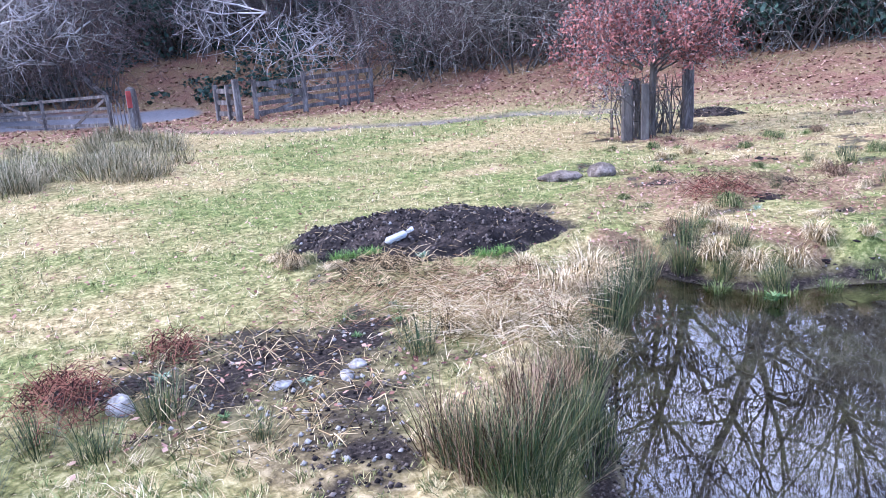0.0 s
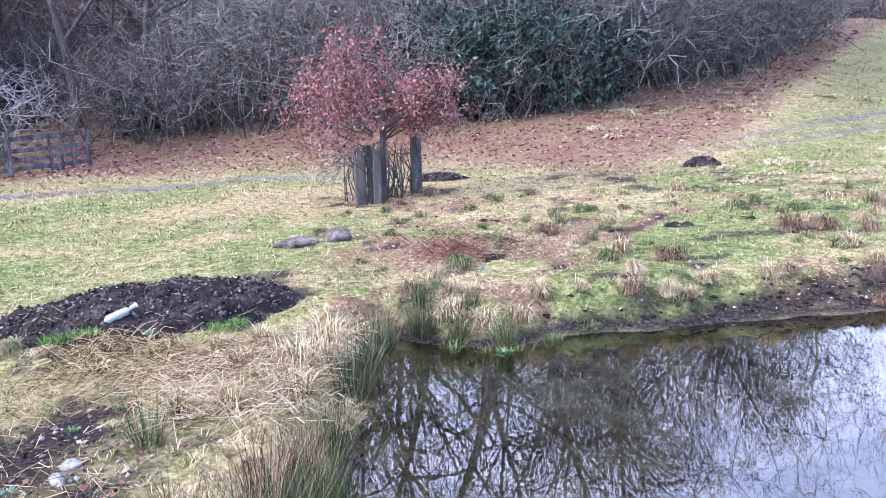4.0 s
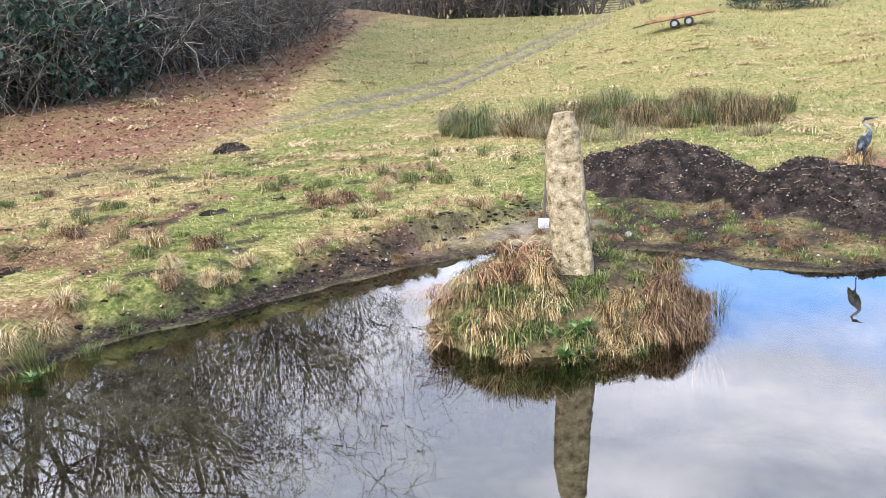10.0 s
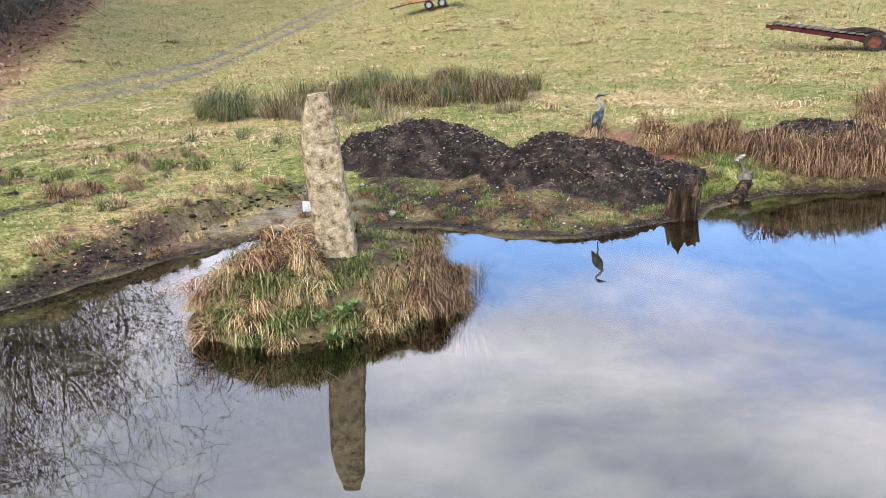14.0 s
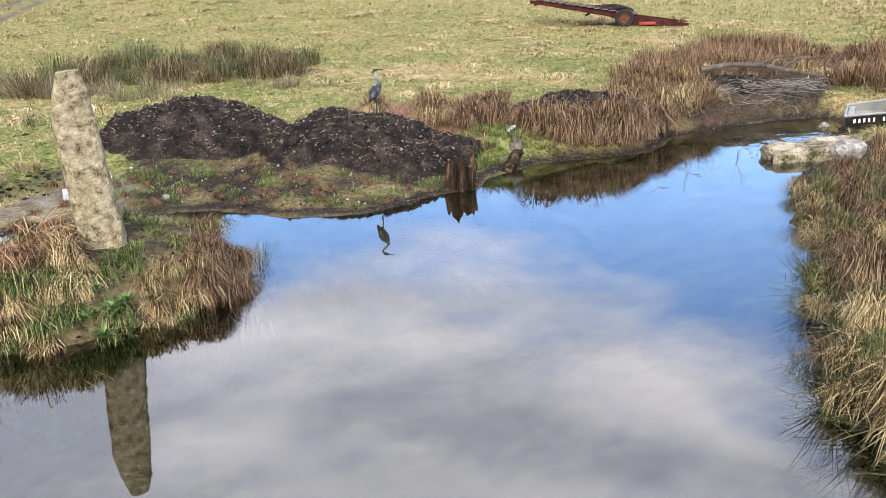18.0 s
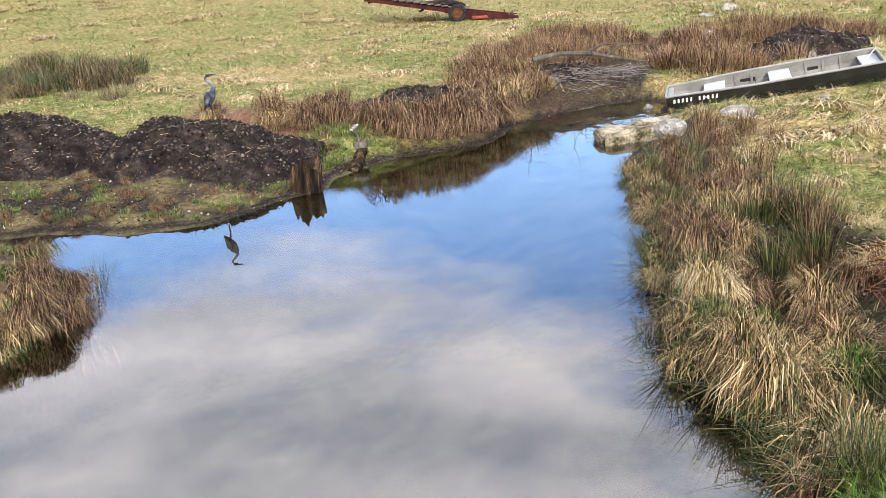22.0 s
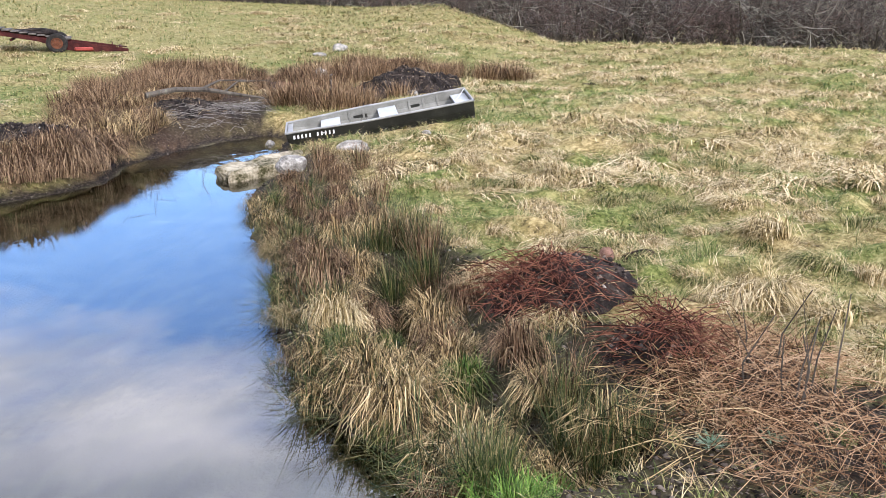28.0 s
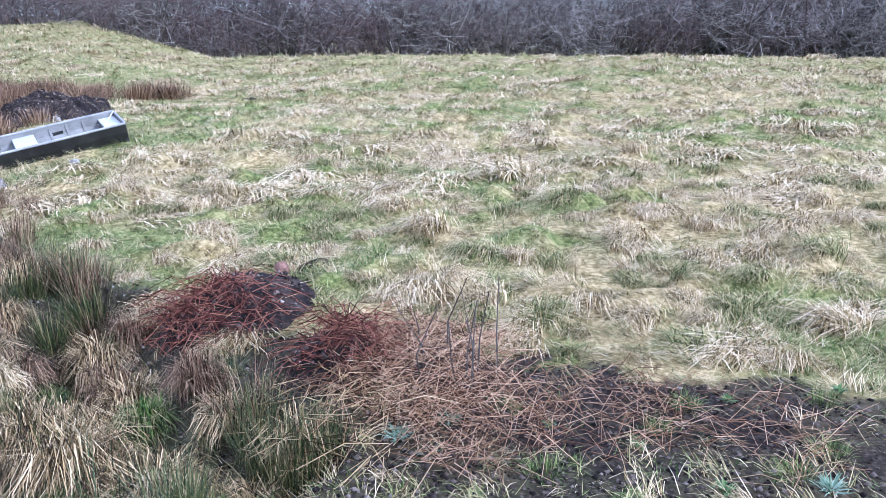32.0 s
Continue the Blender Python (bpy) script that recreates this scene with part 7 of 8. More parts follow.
build_standing_stone()
GREY_ROCK = mat("grey_rock", [(0.3, (0.04, 0.032, 0.024)), (0.5, (0.13, 0.105, 0.08)), (0.75, (0.3, 0.25, 0.2))], 6, 8, 0.92, 0.8, 40)
put_rock(-8.65, 5.95, 0.6, 0.36, 0.16, 70, "flat grey rock in the grass", GREY_ROCK, 1)
put_rock(-8.4, 6.45, 0.42, 0.3, 0.24, 20, "rough grey rock in the grass", GREY_ROCK, 2)
put_rock(-4.3, 1.24, 0.1, 0.08, 0.08, 10, "small pale stone on turned soil", PALE_STONE, 3)
put_rock(-4.42, 1.36, 0.11, 0.08, 0.07, 60, "small pale stone on turned soil", PALE_STONE, 4)
put_rock(-4.43, 0.88, 0.13, 0.08, 0.06, 80, "small flat pale stone on turned soil", PALE_STONE, 5)
put_rock(-4.66, 0.03, 0.18, 0.15, 0.14, 30, "pale broken stone beside dead fern", PALE_STONE, 6)
put_rock(6.72, 6.3, 0.42, 0.34, 0.26, 20, "white rounded rock on the bank", PALE_STONE, 7)
put_rock(7.9, 6.4, 0.4, 0.28, 0.2, 120, "white flat rock in brown rushes", PALE_STONE, 8)
put_rock(14.3, 12.45, 0.46, 0.36, 0.46, 40, "pale angular rock by the ditch", PALE_STONE, 9)
put_rock(19.9, 16.6, 0.62, 0.42, 0.34, 10, "white boulder at the meadow's edge", PALE_STONE, 10)
put_rock(18.5, 16.2, 0.5, 0.36, 0.16, 70, "flat white stone at the meadow's edge", PALE_STONE, 11)
put_rock(12.9, 9.0, 0.4, 0.24, 0.2, 30, "pale stone in soil behind the boat", PALE_STONE, 12)
put_rock(0.1, 8.95, 0.08, 0.06, 0.07, 30, "small pale stone on the mud", PALE_STONE, 13)
put_rock(8.95, 6.0, 0.16, 0.12, 0.1, 30, "small pale stone in straw grass", PALE_STONE, 14)
put_rock(5.45, 2.08, 0.13, 0.1, 0.16, 40, "broken brown brick in the grass", mat("old_brick", [(0.3, (0.12, 0.07, 0.05)), (0.7, (0.26, 0.15, 0.11))], 12, 5, 0.9, 0.5, 50), 15)
put_rock(5.62, 1.9, 0.3, 0.12, 0.14, 150, "rotting brown log end in the grass", STUMP_WOOD, 16)
put_rock(9.08, 8.98, 0.2, 0.15, 0.16, 20, "white stone at the head of the pond", PALE_STONE, 18)


def small_stones():
    """Stones on the mud at the edge of the pond and on turned soil."""
    rng = np.random.default_rng(9)
    n = 6000
    x, y, d = scatter(n, -95, 60, 3.4, 13, rng)
    c = covers(x, y)
    sd = poly_dist(x, y, POND)
    keep = (c[0] > 0.35) & (sd > 0.02) & (on_heap(x, y) > 1)
    x, y = x[keep], y[keep]
    s = rng.uniform(0.006, 0.022, len(x)) * rng.uniform(0.5, 1.3, len(x))
    octv = np.array([(1, 0, 0), (0, 1, 0), (-1, 0, 0), (0, -1, 0), (0, 0, 0.8), (0, 0, -0.6)], float)
    p = np.stack([x, y, ground_z(x, y) + s * 0.3], 1)
    v = (p[:, None] + octv[None] * s[:, None, None] * rng.uniform(0.6, 1.3, (len(x), 6, 1))).reshape(-1, 3)
    of = np.array([(0, 1, 4), (1, 2, 4), (2, 3, 4), (3, 0, 4), (1, 0, 5), (2, 1, 5), (3, 2, 5), (0, 3, 5)])
    f = (np.arange(len(x)) * 6)[:, None, None] + of[None]
    tagged(new("small_stones", mesh_from("small_stones", v, [f.reshape(-1, 3)], PALE_STONE)), "small pale stones strewn over bare soil", "stones", kind="stuff")


small_stones()


def build_slab():
    bm = box_bm(1.6, 0.6, 0.24, 0.035)
    bmesh.ops.subdivide_edges(bm, edges=bm.edges[:], cuts=6, use_grid_fill=True)
    bm.normal_update()
    for vert in bm.verts:
        vert.co.y *= 1.0 - 0.28 * max(0.0, -vert.co.x / 0.78) + 0.1 * math.sin(vert.co.x * 5)
        vert.co.z -= 0.05 * max(0.0, -vert.co.x - 0.3) * (vert.co.z > 0)
    lumpy(bm, 0.05, 0.22, 3)
    ob = part("stone_slab", bm, SLAB, None)
    ob.matrix_basis = pose(7.66, 7.42, 0.04, 1, -1, -17)
    tagged(ob, "long flat pale granite slab reaching into the water", "stone slab")


build_slab()


# ---- stump, log, driftwood ----
def build_stump():
    bm = bmesh.new()
    rng = np.random.default_rng(3)
    k, levels = 44, 8
    tops = [0.34 + 0.07 * math.sin(j * 0.29 + 1) + 0.05 * math.sin(j * 0.86) + rng.uniform(-0.035, 0.035) for j in range(k)]
    rings = []
    for i in range(levels + 1):
        t = i / levels
        rings.append([bm.verts.new(((0.25 - 0.03 * t + 0.025 * math.sin(j * 0.43 + i * 0.12) + 0.014 * math.sin(j * 1.37 + i * 0.5)) * math.cos(j / k * 2 * math.pi) + 0.03 * t,
                                    (0.23 - 0.02 * t + 0.025 * math.sin(j * 0.43 + i * 0.12) + 0.014 * math.sin(j * 1.37 + i * 0.5)) * math.sin(j / k * 2 * math.pi), -0.15 + (tops[j] + 0.15) * t)) for j in range(k)])
    for i in (3, 2, 1):
        rings.append([bm.verts.new((0.05 * i * math.cos(j / k * 2 * math.pi) + 0.02, 0.05 * i * math.sin(j / k * 2 * math.pi), min(tops) - 0.03 * (4 - i) + 0.03 * math.sin(j * 1.7 + i))) for j in range(k)])
    for r0, r1 in zip(rings[:-1], rings[1:]):
        for j in range(k):
            bm.faces.new((r0[j], r0[(j + 1) % k], r1[(j + 1) % k], r1[j]))
    bm.faces.new(rings[-1])
    ob = part("tree_stump", bm, STUMP_WOOD, None)
    ob.matrix_basis = pose(3.12, 8.06, 0.0, 3, 4, 20) @ Matrix.Diagonal((0.72, 0.72, 0.8, 1))
    tagged(ob, "rotten splintered tree stump standing in shallow water", "tree stump")


build_stump()


def build_log():
    log = new("driftwood_log")
    body = tube_bm([(0, 0, 0), (0.12, 0.3, 0.1), (0.22, 0.55, 0.22), (0.27, 0.78, 0.26)], [0.1, 0.11, 0.1, 0.07], 10)
    bmesh.ops.subdivide_edges(body, edges=body.edges[:], cuts=1, use_grid_fill=True)
    body.normal_update()
    lumpy(body, 0.04, 0.12, 5)
    part("trunk", body, STUMP_WOOD, log)
    part("knot", rock_bm(0.26, 0.24, 0.2, 8, 2), BARK, log).location = (0.2, 0.62, 0.3)
    for k, (e, r) in enumerate((((0.12, 0.8, 0.62), 0.03), ((0.34, 0.72, 0.42), 0.035))):
        part("branch_stub", tube_bm([(0.2, 0.62, 0.3), ((0.2 + e[0]) / 2 + 0.02, (0.62 + e[1]) / 2, (0.3 + e[2]) / 2 + 0.03), e], [r * 1.3, r, r * 0.5], 6), BARK, log)
    for k in range(5):
        part("bracket", rock_bm(0.1, 0.09, 0.04, k, 2), PALE_STONE, log, "pale bracket growth").location = (0.1 + 0.02 * k, 0.8 + 0.015 * (k % 2), 0.58 + 0.02 * k)
    log.matrix_basis = pose(3.86, 8.5, -0.02, 0, 0, -22) @ Matrix.Diagonal((0.75, 0.9, 0.66, 1))
    tagged(log, "grey weathered driftwood log lying on the bank", "log")
    br = new("fallen_branch")
    part("limb", tube_bm([(0, 0, 0.05), (0.5, 0.05, 0.12), (1.0, -0.02, 0.1), (1.5, -0.15, 0.0), (1.9, -0.4, -0.06)], [0.05, 0.045, 0.04, 0.03, 0.015], 7), BARK, br)
    part("side_branch", tube_bm([(0.9, 0.0, 0.1), (1.3, 0.2, 0.22), (1.8, 0.25, 0.2)], [0.025, 0.018, 0.008], 6), BARK, br)
    part("side_branch", tube_bm([(1.3, -0.08, 0.05), (1.6, 0.1, 0.2), (2.2, 0.15, 0.18)], [0.02, 0.014, 0.006], 6), BARK, br)
    br.matrix_basis = pose(8.9, 11.6, gz(8.9, 11.6) + 0.22, 0, 0, -26)
    tagged(br, "crooked brown fallen branch over brushwood", "branch")


build_log()


# ---- heron ----
def build_heron():
    """A garden heron of painted wood: one plain shape."""
    bm = bmesh.new()
    def add(other):
        me = bpy.data.meshes.new("tmp")
        other.to_mesh(me)
        other.free()
        bm.from_mesh(me)
        bpy.data.meshes.remove(me)
    add(tube_bm([(-0.035, 0, 0.16), (-0.03, 0, 0.22), (-0.01, 0, 0.29), (0.02, 0, 0.36), (0.045, 0, 0.42)], [0.02, 0.055, 0.07, 0.055, 0.026], 12))
    add(tube_bm([(0.045, 0, 0.40), (0.05, 0, 0.455), (0.02, 0, 0.50), (-0.02, 0, 0.535), (-0.03, 0, 0.57), (-0.01, 0, 0.6), (0.03, 0, 0.605)], [0.028, 0.02, 0.017, 0.016, 0.018, 0.024, 0.018], 10))
    add(tube_bm([(0.02, 0, 0.605), (0.07, 0, 0.608), (0.125, 0, 0.612)], [0.014, 0.009, 0.002], 8))
    add(tube_bm([(-0.01, 0.03, 0.3), (-0.055, 0.035, 0.2), (-0.085, 0.02, 0.12)], [0.03, 0.03, 0.006], 8))
    add(tube_bm([(-0.01, -0.03, 0.3), (-0.055, -0.035, 0.2), (-0.085, -0.02, 0.12)], [0.03, 0.03, 0.006], 8))
    for s in (-0.022, 0.022):
        add(tube_bm([(-0.01, s, 0.2), (0.0, s, 0.09), (-0.005, s, -0.04)], [0.013, 0.007, 0.007], 6))
    grey = mat("heron_grey", [(0.35, (0.02, 0.022, 0.028)), (0.5, (0.05, 0.057, 0.07)), (0.65, (0.14, 0.15, 0.165))], 16, 3, 0.7, 0.1, 40, stretch=(1, 1, 0.5))
    ob = part("heron_statue", bm, grey, None)
    ob.data.materials.append(mat("heron_pale", [(0.35, (0.12, 0.13, 0.14)), (0.65, (0.3, 0.3, 0.3))], 16, 3, 0.7, 0.1, 40))
    ob.data.materials.append(mat("heron_black", [(0.35, (0.015, 0.015, 0.02)), (0.65, (0.05, 0.05, 0.06))], 16, 3, 0.6, 0.1, 40))
    for p in ob.data.polygons:
        p.use_smooth = True
        c = p.center
        p.material_index = 2 if (c.z > 0.555 and c.x < 0.03) or c.x < -0.06 else 1 if c.z > 0.4 and c.z < 0.56 else 0
    ob.matrix_basis = pose(2.66, 9.61, 0.68, 0, 0, -20) @ Matrix.Diagonal((0.95, 0.95, 0.8, 1))
    tagged(ob, "painted grey garden heron statue standing on a soil heap", "statue")


build_heron()


# ---- boat ----
def build_boat():
    boat = new("boat")
    L, B, H = 4.15, 1.22, 0.42

    def section(t):
        """Half breadth at the bottom and at the rim, and heights, from bow (0) to stern (1)."""
        wide = 0.72 + 0.28 * smooth01(np.array(t / 0.45)).item() - 0.06 * max(0, t - 0.8) / 0.2
        rise = 0.24 * max(0.0, 1 - t / 0.28) ** 1.8
        return B / 2 * wide * 0.78, B / 2 * wide, rise, H + 0.06 * (1 - t)

    ts = [0, 0.04, 0.09, 0.15, 0.22, 0.3, 0.42, 0.55, 0.7, 0.85, 1.0]
    th = 0.012

    def shell(inner):
        bm = bmesh.new()
        rings = []
        for t in ts:
            b, w, rise, h = section(t)
            if inner:
                b, w, rise = b - th, w - th, rise + th
                x = min(max(L * t, th), L - th)
            else:
                x = L * t
            mid_w, mid_h = b + (w - b) * 0.62, rise + (h - rise) * 0.5
            prof = [(-w, h), (-mid_w - 0.012, mid_h + 0.015), (-mid_w, mid_h), (-b, rise), (-b * 0.33, rise), (b * 0.33, rise), (b, rise), (mid_w, mid_h), (mid_w + 0.012, mid_h + 0.015), (w, h)]
            rings.append([bm.verts.new((x, py, pz)) for py, pz in prof])
        for r0, r1 in zip(rings[:-1], rings[1:]):
            for j in range(9):
                bm.faces.new((r0[j], r0[j + 1], r1[j + 1], r1[j]))
        for r in (rings[0], rings[-1]):
            bm.faces.new(r)
        bmesh.ops.recalc_face_normals(bm, faces=bm.faces[:])
        return bm
    part("hull", shell(False), HULL, boat, "dark green-grey painted hull")
    part("inner_hull", shell(True), ALU, boat, "bare grey aluminium inside")
    # rims
    for s in (-1, 1):
        part("gunwale", tube_bm([(L * t, s * section(t)[1], section(t)[3]) for t in ts], 0.024, 6), RIM_ALU, boat, "pale aluminium rim")
    for t in (0, 1):
        b, w, rise, h = section(t)
        part("end_rim", tube_bm([(L * t, -w, h), (L * t, 0, h), (L * t, w, h)], 0.024, 6), RIM_ALU, boat, "pale aluminium rim")
    for t, d in ((0.235, 0.44), (0.55, 0.42), (0.955, 0.34)):
        b, w, rise, h = section(t)
        bench = part("bench", box_bm(d, 2 * w - 0.06, 0.03, 0.006, (L * t, 0, h - 0.11)), SEAT, boat, "pale grey bench seat")
        for e in (-1, 1):
            part("bench_side", box_bm(0.015, 2 * b + 0.05, h - 0.13 - rise, 0.0, (L * t + e * (d / 2 - 0.01), 0, (h - 0.12 + rise) / 2 + 0.01)), ALU, bench)
    part("bow_deck", box_bm(0.12, 2 * section(0.02)[1] - 0.04, 0.02, 0.004, (0.08, 0, H + 0.02)), RIM_ALU, boat, "pale aluminium bow deck")
    part("well_floor", box_bm(0.34, 0.66, 0.012, 0.0, (0.6, 0, 0.27)), HULL, boat)
    for t in (0.34, 0.42, 0.68, 0.76, 0.84):
        b, w, rise, h = section(t)
        for s in (-1, 1):
            part("side_rib", beam_bm((L * t, s * (b - 0.0), 0.03), (L * t, s * (w - 0.035), h - 0.05), 0.05, 0.02, 0, 0, 0), ALU, boat)
    for s in (-1, 1):
        for t0, t1 in ((0.35, 0.45), (0.67, 0.75)):
            b, w, rise, h = section((t0 + t1) / 2)
            part("side_pocket", box_bm(L * (t1 - t0) - 0.1, 0.02, 0.1, 0.004, (L * (t0 + t1) / 2, s * (w - 0.055), h - 0.2)), HULL, boat)
        for t in (0.40, 0.43):
            b, w, rise, h = section(t)
            part("rowlock", tube_bm([(L * t, s * w, h), (L * t, s * w, h + 0.06), (L * t + 0.03, s * w, h + 0.1)], 0.008, 5), STEEL, boat, "black rowlock")
    # lettering as plain bars, on the outer side
    for s in (-1, 1):
        for k in range(10):
            t = 0.035 + 0.021 * k + (0.02 if k > 4 else 0)
            b, w, rise, h = section(t)
            yy = s * (b + (w - b) * 0.86 + 0.012)
            part("bar", beam_bm((L * t + 0.012, yy - s * 0.008, h - 0.155), (L * t + 0.022, yy + s * 0.004, h - 0.075), 0.055, 0.004, 0, 0, 0), WHITE, boat, "plain white lettering bar")
    part("rope", tube_bm([(L - 0.1, -0.3, H - 0.08), (L - 0.35, -0.1, H - 0.06), (L - 0.2, 0.2, H - 0.06), (L - 0.02, 0.42, H + 0.03)], 0.008, 5), WHITE, boat, "thin pale rope")
    turn = Matrix(((0.6367, 0.7446, -0.2004), (-0.7491, 0.6589, 0.068), (0.1826, 0.1068, 0.9774))).to_4x4()
    boat.matrix_basis = Matrix.Translation((9.015, 8.481, -0.02)) @ turn @ Matrix.Diagonal((0.667, 0.715, 0.68, 1))
    tagged(boat, "dark green flat-bottomed aluminium boat drawn up on grass", "boat")


build_boat()


def build_spade():
    sp = new("spade")
    part("shaft", tube_bm([(0, 0, 0.0), (0, 0, 0.62)], 0.017, 7), OLD_WOOD, sp)
    part("grip", tube_bm([(-0.05, 0, 0.62), (-0.05, 0, 0.72), (0.05, 0, 0.72), (0.05, 0, 0.62), (-0.05, 0, 0.62)], 0.012, 6), STEEL, sp)
    part("blade", box_bm(0.17, 0.012, 0.26, 0.004, (0, 0, -0.1)), STEEL, sp)
    sp.matrix_basis = pose(11.5, 9.85, gz(11.5, 9.85) - 0.2, 6, -5, 20)
    tagged(sp, "spade stuck upright in the bank", "spade")
    sh = new("shovel")
    part("shaft", tube_bm([(0, 0, 0.12), (0.02, 0, 0.86)], 0.015, 7), OLD_WOOD, sh)
    part("grip", tube_bm([(-0.06, 0, 0.87), (0.09, 0, 0.87)], 0.014, 7), OLD_WOOD, sh)
    part("blade", box_bm(0.13, 0.014, 0.18, 0.005, (0, 0, 0.03)), SEAT, sh, "pale scoured metal blade")
    sh.matrix_basis = pose(-0.86, 9.25, gz(-0.86, 9.25), -6, 4, 12)
    tagged(sh, "shovel with a pale blade stuck upright in mud", "shovel")
    bot = new("plastic_bottle")
    glass = bpy.data.materials.new("clear_plastic")
    glass.use_nodes = True
    gb = glass.node_tree.nodes["Principled BSDF"]
    gb.inputs["Base Color"].default_value, gb.inputs["Roughness"].default_value, gb.inputs["Transmission Weight"].default_value = (0.62, 0.62, 0.58, 1), 0.35, 0.45
    part("bottle_body", box_bm(0.25, 0.085, 0.075, 0.028, (0, 0, 0.045)), glass, bot)
    part("neck", tube_bm([(0.14, 0, 0.055), (0.185, 0, 0.06)], 0.02, 8), glass, bot)
    part("cap", tube_bm([(0.18, 0, 0.06), (0.205, 0, 0.062)], 0.023, 8), WHITE, bot)
    bot.matrix_basis = pose(-6.63, 2.675, 0.44, -16, -10, 96) @ Matrix.Diagonal((0.92, 0.9, 0.9, 1))
    tagged(bot, "clear plastic bottle lying on the soil heap", "bottle")


build_spade()


# ---- trailers, shed, far gate ----
def wheel(parent, x, y, z, r, w, tyre_mat, rim_mat):
    bm = bmesh.new()
    prof = [(r * 0.56, -w * 0.42), (r * 0.8, -w * 0.5), (r * 0.96, -w * 0.4), (r, -w * 0.15), (r, w * 0.15), (r * 0.96, w * 0.4), (r * 0.8, w * 0.5), (r * 0.56, w * 0.42)]
    k = 28
    rings = [[bm.verts.new((q * math.cos(a), yy, q * math.sin(a))) for q, yy in prof] for a in [j / k * 2 * math.pi for j in range(k)]]
    for j in range(k):
        for i in range(8):
            bm.faces.new((rings[j][i], rings[j][(i + 1) % 8], rings[(j + 1) % k][(i + 1) % 8], rings[(j + 1) % k][i]))
    whl = part("wheel", bm, tyre_mat, parent)
    whl.location = (x, y, z)
    part("rim", tube_bm([(0, -w * 0.36, 0), (0, -w * 0.2, 0), (0, w * 0.2, 0), (0, w * 0.36, 0)], [r * 0.57, r * 0.46, r * 0.46, r * 0.57], 20), rim_mat, whl)
    part("hub", tube_bm([(0, -w * 0.5, 0), (0, w * 0.5, 0)], [r * 0.2, r * 0.2], 12), rim_mat, whl)
    for j in range(5):
        a = j / 5 * 2 * math.pi
        for s in (-1, 1):
            part("bolt", tube_bm([(r * 0.33 * math.cos(a), s * w * 0.3, r * 0.33 * math.sin(a)), (r * 0.33 * math.cos(a), s * w * 0.42, r * 0.33 * math.sin(a))], 0.014, 6), STEEL, whl)
    return whl


def build_red_trailer():
    """An old low-loader: its tail rests on the grass, the drawbar end is up."""
    tr = new("trailer")
    for s in (-1, 1):
        bm = bmesh.new()
        prof = [(-2.45, 0.0), (-2.45, 0.10), (-0.4, 0.42), (0.6, 0.6), (3.9, 1.2), (3.9, 1.06), (0.7, 0.44), (-0.3, 0.08), (-0.9, 0.0)]
        a = [bm.verts.new((px, s * 0.86 - 0.04, pz)) for px, pz in prof]
        b = [bm.verts.new((px, s * 0.86 + 0.04, pz)) for px, pz in prof]
        bm.faces.new(a)
        bm.faces.new(b[::-1])
        for j in range(len(prof)):
            bm.faces.new((a[j], b[j], b[(j + 1) % len(prof)], a[(j + 1) % len(prof)]))
        bmesh.ops.recalc_face_normals(bm, faces=bm.faces[:])
        side = part("side_beam", bm, RUST, tr, "rusty red steel side beam")
        for px in (-1.9, -1.2, -0.55):
            part("stiffener", box_bm(0.04, 0.1, 0.26, 0.0, (px, s * 0.86, 0.17)), RUST, side)
    for k in range(15):
        px = -0.3 + 0.29 * k
        part("deck_plank", box_bm(0.26, 1.9, 0.05, 0.008, (px, 0, 0.52 + max(0, px + 0.3) * 0.178)), OLD_WOOD, tr)
    for px in (-2.2, -0.9, 1.6, 3.7):
        part("cross_member", box_bm(0.08, 1.66, 0.08, 0.006, (px, 0, 0.14 + max(0, px) * 0.23)), RUST, tr)
    part("axle", tube_bm([(0.05, -0.95, 0.36), (0.05, 0.95, 0.36)], 0.045, 8), STEEL, tr)
    for s in (-1, 1):
        wheel(tr, 0.05, s * 1.02, 0.36, 0.38, 0.24, RUBBER, RIM)
    load = rock_bm(1.5, 1.1, 0.36, 21, 3, 0.3)
    part("rubble", load, SOIL, tr, "heap of soil and debris on the deck").location = (0.9, 0.1, 0.75)
    a, b = Vector((14.5, 22.8, 0)), Vector((12.2, 24.4, 0))
    d = (b - a).normalized()
    tr.matrix_basis = Matrix.Translation((14.62, 22.85, gz(14.62, 22.85) - 0.02)) @ d.to_track_quat("X", "Z").to_matrix().to_4x4() @ Matrix.Diagonal((0.76, 0.74, 0.72, 1))
    tagged(tr, "old rusty red low-loader trailer tipped on the grass", "trailer")
    can = part("fuel_can", box_bm(0.5, 0.2, 0.1, 0.03), mat("red_plastic", [(0.3, (0.18, 0.025, 0.018)), (0.7, (0.3, 0.05, 0.035))], 4, 3, 0.5, 0, 20), None)
    can.matrix_basis = pose(14.75, 21.9, gz(14.75, 21.9) + 0.08, 0, 0, -30)
    tagged(can, "red plastic can lying beside the trailer wheel", "can")


build_red_trailer()


